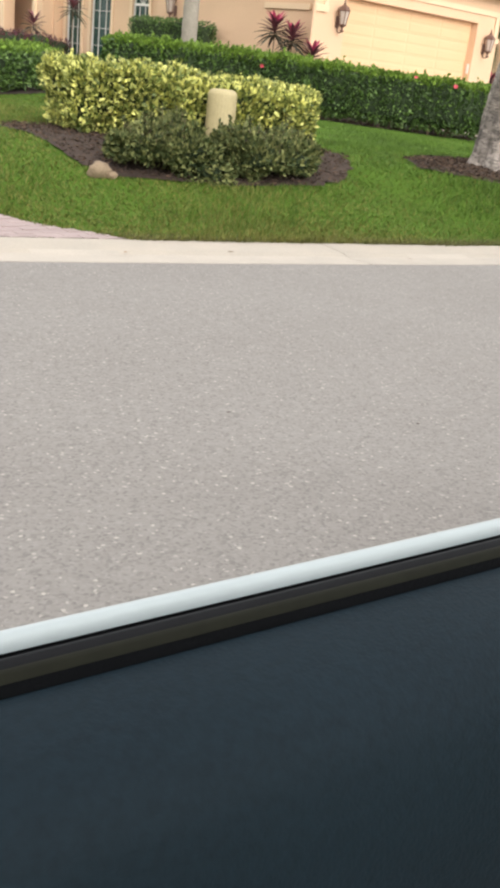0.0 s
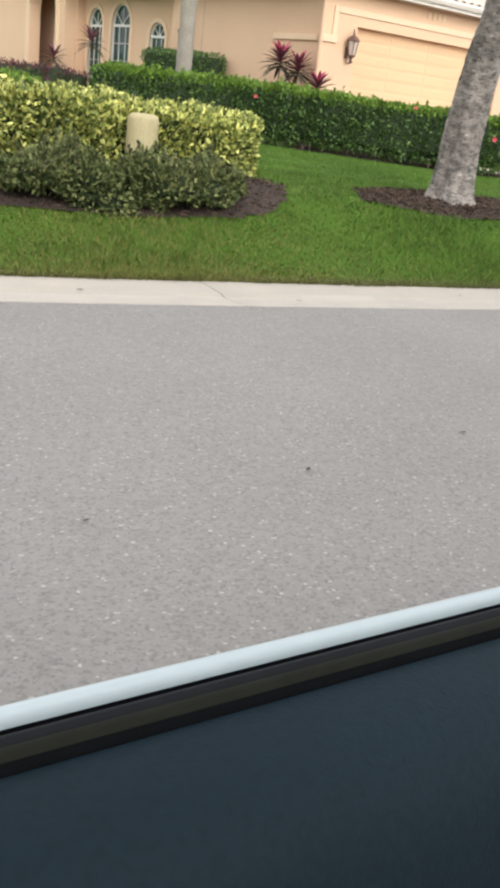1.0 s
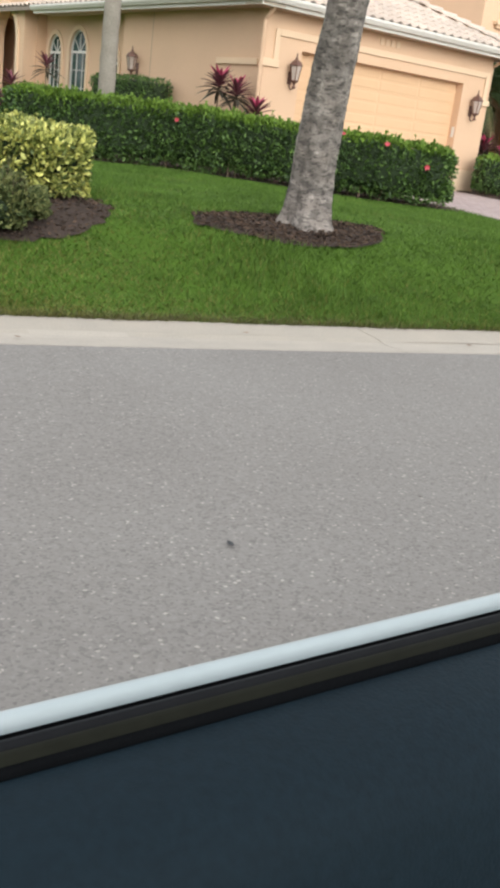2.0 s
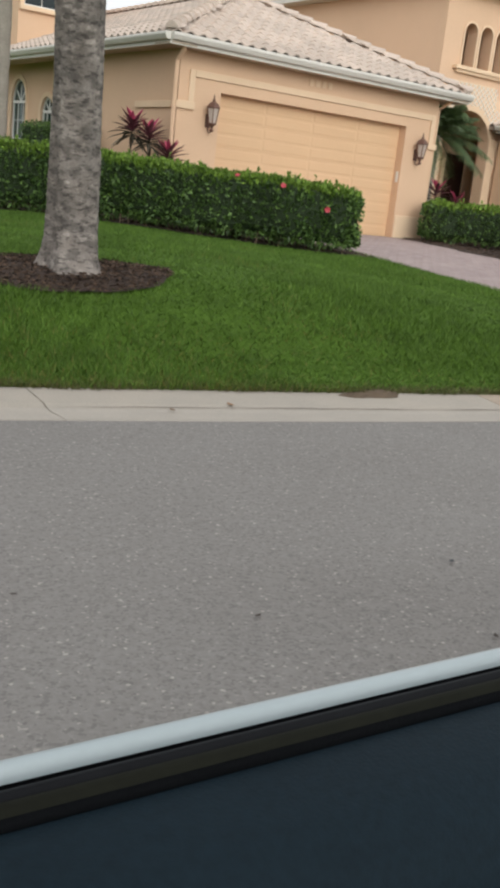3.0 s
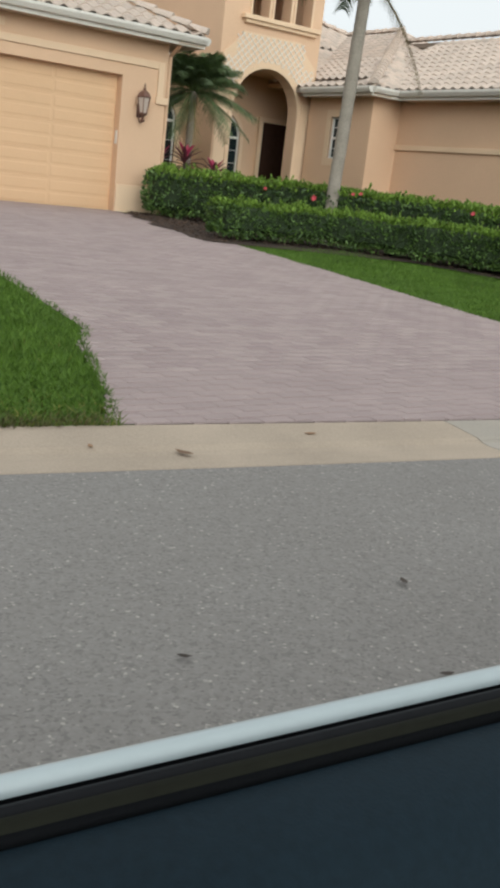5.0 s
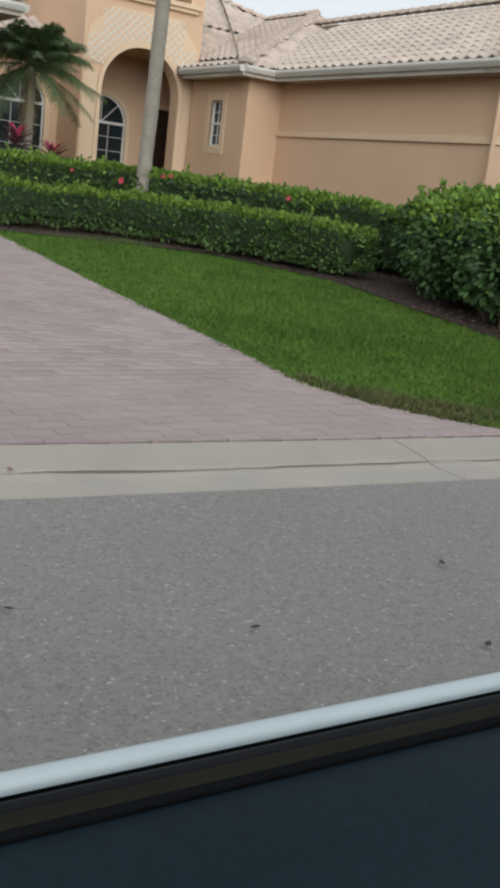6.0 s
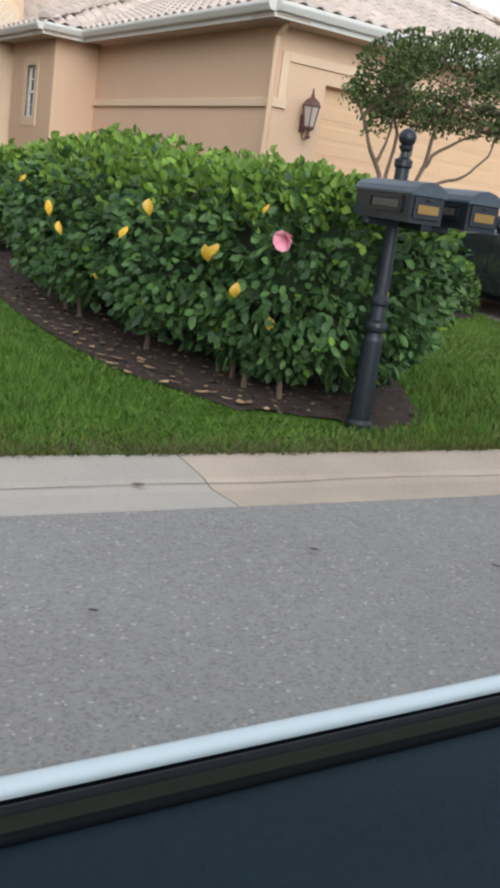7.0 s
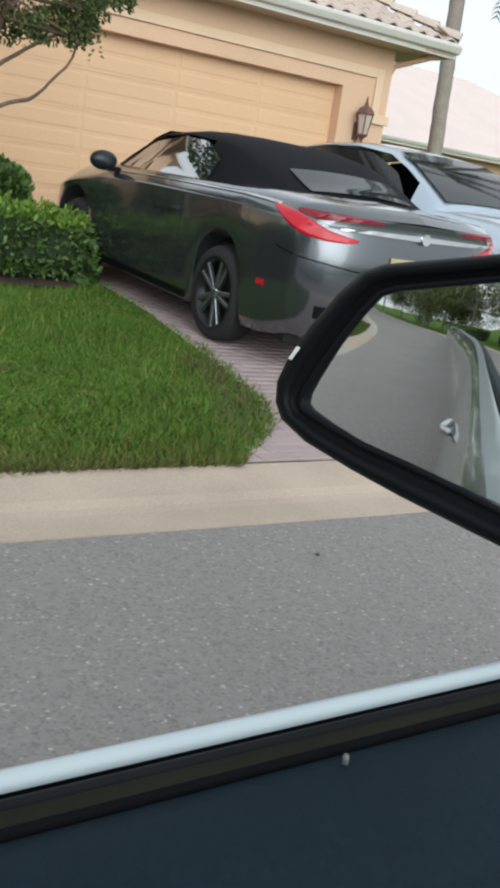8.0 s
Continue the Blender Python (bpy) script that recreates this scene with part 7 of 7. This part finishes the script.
        bm = bmesh.new()
        bmesh.ops.create_uvsphere(bm, u_segments=14, v_segments=10, radius=1, matrix=m @ Matrix.Translation((sg * (W / 2 + 0.06), my, mz + 0.02)) @ Matrix.Diagonal((0.122, 0.07, 0.082, 1)))
        dm = part("door_mirror", bm, M["iron"], car, "dark door mirror", smooth=True)
        part("mirror_foot", boxes(((sg * (W / 2 - 0.1), my - 0.03, mz - 0.06), (sg * (W / 2 + 0.02), my + 0.03, mz - 0.02)), m=m, bevel=0.008), M["blacktrim"], dm)
        for hy in handles:
            part("handle", drape(bvh, m, [[side_ray(hy + 0.10 - 0.2 * i / 6, 0.775 + 0.028 * j / 2, sg) for j in range(3)] for i in range(7)], 0.026, 0.0), M[paint], car)
        # door gaps
        for ys in seams:
            top = lerp(belt, ys) - 0.01
            part("door_seam", drape(bvh, m, [[side_ray(ys + 0.10 * (1 - abs(i - 6) / 6) * 0.3 + e, 0.30 + (top - 0.30) * i / 12, sg) for e in (-0.003, 0.003)] for i in range(13)], 0.0012, 0.004), M["blacktrim"], car)
        part("side_skirt", drape(bvh, m, [[side_ray(axles[0] + r + 0.1 + (axles[1] - axles[0] - 2 * r - 0.2) * i / 8, z, sg) for z in (0.205 - lift, 0.235 - lift, 0.26 - lift)] for i in range(9)], 0.006, 0.01), M["blacktrim"], car, "black lower sill")
        for ax in axles:
            wm = m @ Matrix.Translation((sg * (W / 2 - 0.135), ax, r - lift)) @ (Matrix.Rotation(math.pi, 4, "Z") if sg > 0 else Matrix.Identity(4))
            wheel(car, wm, r, 0.22, True)
    # windscreen and rear window lie just proud of the upper part
    for nm, (ya, yb), inset in (("windscreen", windscreen, 0.07), ("rear_window", rear_glass, 0.19)):
        bm = bmesh.new()
        rows = []
        for i in range(7):
            y = ya + (yb - ya) * i / 6
            top = lerp([(a, q) for a, q, c in sorted(green)], y)
            w = lerp([(a, c) for a, q, c in sorted(green)], y)
            row = []
            for k in range(9):
                t = -1 + 2 * k / 8
                row.append(bm.verts.new(m @ Vector((t * (w - inset), y + (0.012 if ya > 0 else -0.012), top + 0.012 - 0.02 * t * t))))
            rows.append(row)
        for a, c in zip(rows, rows[1:]):
            for k in range(8):
                bm.faces.new((a[k], a[k + 1], c[k + 1], c[k]))
        bmesh.ops.recalc_face_normals(bm, faces=bm.faces[:])
        part(nm, bm, M["glass"], car, "dark glass", smooth=True)
    return car, bvh


# the dark convertible, its tail towards the road
RY = -10.96
LIFT, RISE = 0.05, 0.065      # the body over its wheels; the lamps on the tail
slope_up = math.degrees(math.atan2(ground_z(15.7, -8.2) - ground_z(15.7, -10.96), 2.74))
mc = Matrix.Translation((15.78, RY + 1.36, ground_z(15.7, RY + 1.36) + PAVE + LIFT)) @ Matrix.Rotation(radians(slope_up), 4, "X")
convertible, skin = car_body(
    "convertible", "dark grey convertible with black canvas top parked nose to the garage", mc, 1.84,
    [(-2.36, 0.99), (-2.25, 1.05), (-1.6, 1.075), (-0.5, 1.05), (0.9, 1.01), (1.6, 0.93), (2.1, 0.80), (2.36, 0.60)],
    [(-2.36, 0.97), (-2.2, 1.01), (-1.4, 1.025), (0.0, 0.995), (0.9, 0.95), (1.6, 0.84), (2.1, 0.72), (2.36, 0.55)],
    [(1.15, 0.98, 0.70), (0.85, 1.12, 0.68), (0.70, 1.195, 0.65), (0.5, 1.27, 0.675), (0.2, 1.355, 0.665), (-0.2, 1.39, 0.66), (-0.6, 1.375, 0.655), (-0.80, 1.35, 0.65), (-0.95, 1.32, 0.645), (-1.25, 1.23, 0.64), (-1.5, 1.13, 0.64), (-1.72, 1.06, 0.64)],
    "greycar", "canvas", "taut black canvas top", (-1.28, 1.40), 0.335, 4.72,
    [[(0.70, 0.985, False), (0.72, 0.99, True), (0.35, 1.22, True), (-0.15, 1.305, True), (-0.55, 1.29, True), (-0.79, 1.18, True), (-0.80, 1.02, False)]],
    (0.28, 1.05), (-1.62, -1.30), (0.68, -0.70), (-0.50,), LIFT)


def swoosh(table, steps, sg, rows=5):
    """A curved lamp on the tail from (angle, top, bottom) rows."""
    cols = []
    for i in range(steps + 1):
        a = table[0][0] + (table[-1][0] - table[0][0]) * i / steps
        back = sorted((p[0], p[1]) for p in table)
        under = sorted((p[0], p[2]) for p in table)
        t, u = lerp(back, a), lerp(under, a)
        cols.append([tail_ray(a, RISE + u + (t - u) * k / rows, sg) for k in range(rows + 1)])
    return cols


for sg in (-1, 1):
    tl = part("tail_lamp", drape(skin, mc, swoosh([(64, 0.925, 0.915), (58, 0.915, 0.86), (52, 0.90, 0.80), (46, 0.865, 0.765), (40, 0.82, 0.752), (33, 0.795, 0.755), (29, 0.785, 0.77)], 40, sg), 0.012, 0.02), M["tail"], convertible, "red lens tail lamp", smooth=True)
    part("lamp_wing", drape(skin, mc, swoosh([(52, 0.925, 0.905), (44, 0.928, 0.875), (34, 0.925, 0.885), (20, 0.915, 0.90)], 24, sg, 3), 0.006, 0.02), M["taildark"], tl, "dark red upper lens")
    part("reflector", drape(skin, mc, [[tail_ray(61 + 4 * i / 4, z, sg) for z in (0.46, 0.475, 0.495)] for i in range(5)], 0.010, 0.01), M["tail"], convertible, "small red reflector")
    part("bumper_seam", drape(skin, mc, [[tail_ray(58 - 58 * i / 24, 0.70 + RISE * 0.6 - 0.13 * (i / 24) ** 0.7 + e, sg) for e in (-0.004, 0.004)] for i in range(25)], 0.005, 0.004), M["blacktrim"], convertible)
part("chrome_bar", drape(skin, mc, [[tail_ray(-42 + 84 * i / 30, 0.845 + RISE + (k - 1) * 0.017 * (1 - abs(i - 15) / 15.2) ** 0.4, 1) for k in range(3)] for i in range(31)], 0.022, 0.01), M["chrome"], convertible, "chrome bar across the boot lid")
part("badge", drape(skin, mc, [[tail_ray(-2.2 + 4.4 * i / 8, 0.845 + RISE + 0.036 * math.sqrt(max(0.02, 1 - ((i - 4) / 4) ** 2)) * (k - 2) / 2, 1) for k in range(5)] for i in range(9)], 0.032, 0.0), M["chrome"], convertible, "round chrome badge")
part("plate", drape(skin, mc, [[tail_ray(-15 + 30 * i / 10, z, 1) for z in (0.65, 0.715, 0.77)] for i in range(11)], 0.014, 0.0), M["beige"], convertible, "number plate as a plain pale bar")
part("diffuser", drape(skin, mc, [[tail_ray(-40 + 80 * i / 20, z, 1) for z in (0.33, 0.37, 0.41)] for i in range(21)], 0.012, 0.0), M["blacktrim"], convertible, "black lower bumper strip")

ms = Matrix.Translation((18.45, -8.85, ground_z(18.1, -8.85) + PAVE)) @ Matrix.Rotation(math.pi, 4, "Z")
suv, skin2 = car_body(
    "suv", "silver-blue SUV parked beside the convertible, facing the road", ms, 1.90,
    [(-2.35, 0.95), (-2.2, 1.08), (-1.0, 1.10), (0.9, 1.10), (1.5, 1.04), (2.0, 0.96), (2.35, 0.72)],
    [(-2.35, 0.90), (-2.2, 1.02), (-1.0, 1.03), (0.9, 1.00), (1.5, 0.95), (2.0, 0.86), (2.35, 0.66)],
    [(1.2, 1.08, 0.76), (0.95, 1.23, 0.75), (0.75, 1.34, 0.73), (0.5, 1.46, 0.69), (0.15, 1.59, 0.64), (-0.4, 1.65, 0.62), (-1.0, 1.64, 0.62), (-1.6, 1.58, 0.62), (-1.75, 1.54, 0.63), (-1.95, 1.42, 0.66), (-2.2, 1.10, 0.70)],
    "silvercar", "silvercar", "silver-blue painted roof", (-1.40, 1.42), 0.36, 4.70,
    [[(0.75, 1.02, False), (0.76, 1.03, True), (0.40, 1.34, True), (-0.1, 1.52, True), (-0.95, 1.56, True), (-1.5, 1.51, True), (-1.73, 1.15, True), (-1.75, 1.03, False)]],
    (0.22, 1.1), (-2.15, -1.8), (0.85, -0.15, -1.1), (-0.05, -0.95))
for sg in (-1, 1):
    part("headlamp", boxes(((sg * 0.58, 2.05, 0.70), (sg * 0.88, 2.26, 0.84)), m=ms, bevel=0.04), M["clear"], suv, "clear headlamp")

lay_drive("a", "pinkish brick paver drive to the wide garage")
lay_drive("b", "pinkish brick paver drive under the parked cars")
lay_drive("c", "pinkish brick paver apron beside the lawn")


# ------------------------------------------------------------------ the driver's door
def eye_at(t):
    for (ta, *a), (tb, *b) in zip(PATH, PATH[1:]):
        if t <= tb:
            k = (t - ta) / (tb - ta)
            return Vector([p + (q - p) * k for p, q in zip(a[:3], b[:3])])
    return Vector(PATH[-1][1:4])


# height of the window line below the eye, as the road dips and rises
DROP = [(0.0, 0.285), (0.5, 0.3065), (1.0, 0.313), (1.5, 0.318), (3.0, 0.294), (3.5, 0.296), (4.0, 0.298), (4.5, 0.291), (6.0, 0.3025), (6.5, 0.2945), (7.0, 0.316), (7.5, 0.322), (8.0, 0.307)]


def door_line():
    """The window line beside the whole drive: place, way along, way out to the left."""
    rows = []
    ts = [i * 0.1 for i in range(81)]
    pts = [eye_at(t) for t in ts]
    for _ in range(6):
        pts = [pts[0]] + [(pts[i - 1] + pts[i] * 2 + pts[i + 1]) / 4 for i in range(1, len(pts) - 1)] + [pts[-1]]
    for i, (t, p) in enumerate(zip(ts, pts)):
        d = (pts[min(i + 2, 80)] - pts[max(i - 2, 0)])
        d.z = 0
        d.normalize()
        rows.append((p - Vector((0, 0, lerp(DROP, t))), d, Vector((-d.y, d.x, 0))))
    p, d, o = rows[0]
    q, e, u = rows[-1]
    return [(p - d * 2.0, d, o)] + rows + [(q + e * 2.0, e, u)]


def door_strip(name, prof, material, parent, label):
    """prof: (way out from the eye's line, height over the window line) pairs, swept along the door."""
    bm = bmesh.new()
    rings = [[bm.verts.new(p + o * a + Vector((0, 0, b))) for a, b in prof] for p, d, o in door_line()]
    for r, s in zip(rings, rings[1:]):
        for k in range(len(prof) - 1):
            bm.faces.new((r[k], r[k + 1], s[k + 1], s[k]))
    bmesh.ops.recalc_face_normals(bm, faces=bm.faces[:])
    return part(name, bm, M[material], parent, label, smooth=True)


first, last = door_line()[0][0], door_line()[-1][0]
door = thing("car_door", "dark blue vinyl car door with pale silver window sill", "car door", first)
door_strip("outer_panel", [(0.56, -0.85), (0.60, -0.74), (0.625, -0.60), (0.632, -0.48), (0.618, -0.36), (0.588, -0.24), (0.545, -0.145), (0.495, -0.078), (0.462, -0.045)], "flank", door, "grey-green metallic outer door panel")
door_strip("outer_skin", [(0.462, -0.045), (0.446, -0.028), (0.432, -0.014), (0.424, -0.004), (0.418, 0.0), (0.4145, 0.0002), (0.411, -0.003), (0.410, -0.010)], "sill", door, "pale silver painted sill")
door_strip("seal_groove", [(0.410, -0.009), (0.4095, -0.034), (0.4030, -0.034), (0.4025, -0.009)], "blacktrim", door, "deep black gap beside the sill")
door_strip("window_seal", [(0.4025, -0.009), (0.401, -0.005), (0.397, -0.004), (0.3935, -0.007)], "sealgrey", door, "dark grey rubber window seal")
door_strip("inner_strip", [(0.3935, -0.007), (0.391, -0.0045), (0.387, -0.005), (0.3845, -0.009)], "olive", door, "dull olive rubber strip")
door_strip("panel_groove", [(0.3845, -0.009), (0.384, -0.030), (0.3805, -0.030), (0.380, -0.014)], "blacktrim", door, "black gap beside the panel")
door_strip("door_panel", [(0.380, -0.014), (0.376, -0.0125), (0.366, -0.013), (0.335, -0.018), (0.310, -0.030), (0.293, -0.052), (0.278, -0.09), (0.265, -0.15), (0.257, -0.22), (0.25, -0.32)], "panel", door, "dark blue textured vinyl panel")


# the outer pull handle
hp, hd_, ho = door_line()[-2]
bm = bmesh.new()
tube(bm, [hp - hd_ * (0.62 + 0.02 * i) + ho * (0.565 + 0.035 * math.sin(math.pi * i / 10)) - Vector((0, 0, 0.165 + 0.012 * math.sin(math.pi * i / 10))) for i in range(11)], [0.014, 0.017, 0.018, 0.018, 0.018, 0.018, 0.018, 0.018, 0.018, 0.017, 0.014], 10)
part("outer_handle", bm, M["chrome"], door, "chrome outer door handle", smooth=True)

# the door mirror stands at the front of the door
E8 = Vector(PATH[-1][1:4])
CAMM = aim(*PATH[-1][1:])
FOC = 0.5 / math.tan(radians(29.08) / 2)


def spot(u, v, dist):
    """A place at that distance: u, v across and down from the middle of the view ahead of the seat, in widths of the view."""
    w = CAMM.to_3x3() @ Vector((u, -v, -FOC))
    return E8 + w.normalized() * dist


DOME = 1.1      # radius of the mirror glass


def mirror():
    mir = new("door_mirror")
    mir.parent = door
    mc0 = spot(0.338, -0.106, 0.80)
    mir.location = mc0 - door.location
    view = (mc0 - E8).normalized()
    back = Vector((-0.98, 0.098, -0.174)).normalized()
    n = (back - view).normalized()              # the glass faces half way between the eye and the road behind
    side = Vector((0, 0, 1)).cross(n).normalized()
    up = n.cross(side)

    def on(u, v, off):
        w = (spot(u, v, 1.0) - E8).normalized()
        k = (mc0 + n * off - E8).dot(n) / w.dot(n)
        return E8 + w * k

    def ring(pts, off):
        return [on(u, v, off) for u, v in pts]

    outer = [(0.62, -0.385), (0.50, -0.380), (0.27, -0.360), (0.225, -0.345), (0.175, -0.300), (0.120, -0.235), (0.075, -0.170), (0.054, -0.125), (0.051, -0.085), (0.062, -0.050), (0.110, -0.005),
             (0.20, 0.050), (0.30, 0.105), (0.40, 0.155), (0.52, 0.215), (0.62, 0.250)]
    rim = [(0.62, -0.340), (0.50, -0.338), (0.29, -0.318), (0.255, -0.308), (0.215, -0.268), (0.165, -0.205), (0.120, -0.140), (0.098, -0.102), (0.092, -0.078), (0.102, -0.062), (0.145, -0.035),
           (0.22, 0.010), (0.31, 0.050), (0.41, 0.098), (0.52, 0.155), (0.62, 0.200)]
    glass = [(0.62, -0.325), (0.50, -0.322), (0.30, -0.303), (0.265, -0.292), (0.228, -0.252), (0.180, -0.190), (0.135, -0.124), (0.113, -0.092), (0.110, -0.080), (0.118, -0.072), (0.155, -0.048),
             (0.23, -0.006), (0.32, 0.034), (0.42, 0.082), (0.52, 0.135), (0.62, 0.180)]

    def loft(rings, close=False):
        bm = bmesh.new()
        vs = [[bm.verts.new(p) for p in r] for r in rings]
        for a, b in zip(vs, vs[1:]):
            for k in range(len(a) - 1):
                bm.faces.new((a[k], a[k + 1], b[k + 1], b[k]))
        if close:
            bm.faces.new(vs[-1])
        bmesh.ops.recalc_face_normals(bm, faces=bm.faces[:])
        return bm

    mid = [((a + c) / 2, (b + d) / 2) for (a, b), (c, d) in zip(outer, rim)]
    q = [(a * 0.8 + c * 0.2, b * 0.8 + d * 0.2) for (a, b), (c, d) in zip(outer, rim)]
    shrink = [(0.62 - (0.62 - u) * 0.85, -0.07 + (v + 0.07) * 0.85) for u, v in outer]
    bm = loft([ring(shrink, -0.13), ring(outer, -0.05), ring(outer, -0.008), ring(q, 0.004), ring(mid, 0.004), ring([(a * 0.35 + c * 0.65, b * 0.35 + d * 0.65) for (a, b), (c, d) in zip(outer, rim)], -0.004), ring(rim, -0.006)], False)
    part("housing", bm, M["blacktrim"], mir, "black textured mirror housing", smooth=True)
    rim2 = [(a * 0.5 + c * 0.5, b * 0.5 + d * 0.5) for (a, b), (c, d) in zip(rim, glass)]
    part("bezel", loft([ring(rim, -0.010), ring(rim, 0.0), ring(rim2, 0.002), ring(glass, -0.004), ring(glass, -0.030)]), M["blacktrim"], mir, smooth=True)
    # slightly domed glass, as wide-view mirrors have
    edge = ring(glass, 0.001)
    mid = on(0.338, -0.106, 0.001)
    bm = bmesh.new()
    rings = []
    for k in range(1, 13):
        row = []
        for a, b in zip(edge, edge[1:] + edge[:1]):
            for j in range(4):
                p = mid + (a + (b - a) * j / 4 - mid) * (k / 12 * 1.03)
                row.append(bm.verts.new(p - n * ((p - mid).length_squared / 2 / DOME)))
        rings.append(row)
    c = bm.verts.new(mid)
    m = len(rings[0])
    for i in range(m):
        bm.faces.new((c, rings[0][i], rings[0][(i + 1) % m]))
    for a, b in zip(rings, rings[1:]):
        for i in range(m):
            bm.faces.new((a[i], b[i], b[(i + 1) % m], a[(i + 1) % m]))
    bmesh.ops.recalc_face_normals(bm, faces=bm.faces[:])
    part("mirror_glass", bm, M["mirror"], mir, "reflecting mirror glass", smooth=True)
    bm = bmesh.new()
    lens = ((0.076, -0.171), (0.094, -0.1965), (0.101, -0.1925), (0.083, -0.168))
    low = [bm.verts.new(on(u, v, -0.004)) for u, v in lens]
    top = [bm.verts.new(on(u, v, 0.0065)) for u, v in lens]
    bm.faces.new(top)
    for k in range(4):
        bm.faces.new((low[k], low[(k + 1) % 4], top[(k + 1) % 4], top[k]))
    bmesh.ops.recalc_face_normals(bm, faces=bm.faces[:])
    part("indicator_lens", bm, M["clear"], mir, "small pale indicator lens")
    return mir


mirror()
pin = (spot(0.193, 0.622, 1.0) - E8).normalized()
pin = E8 + pin * (0.314 / -pin.z)
bm = lathe(bmesh.new(), [(0.0022, -0.006), (0.0022, -0.002), (0.0016, 0.0003), (0.0006, 0.0006)], 12, pin)
part("lock_pin", bm, M["pin"], door, "small pale lock pin", smooth=True)
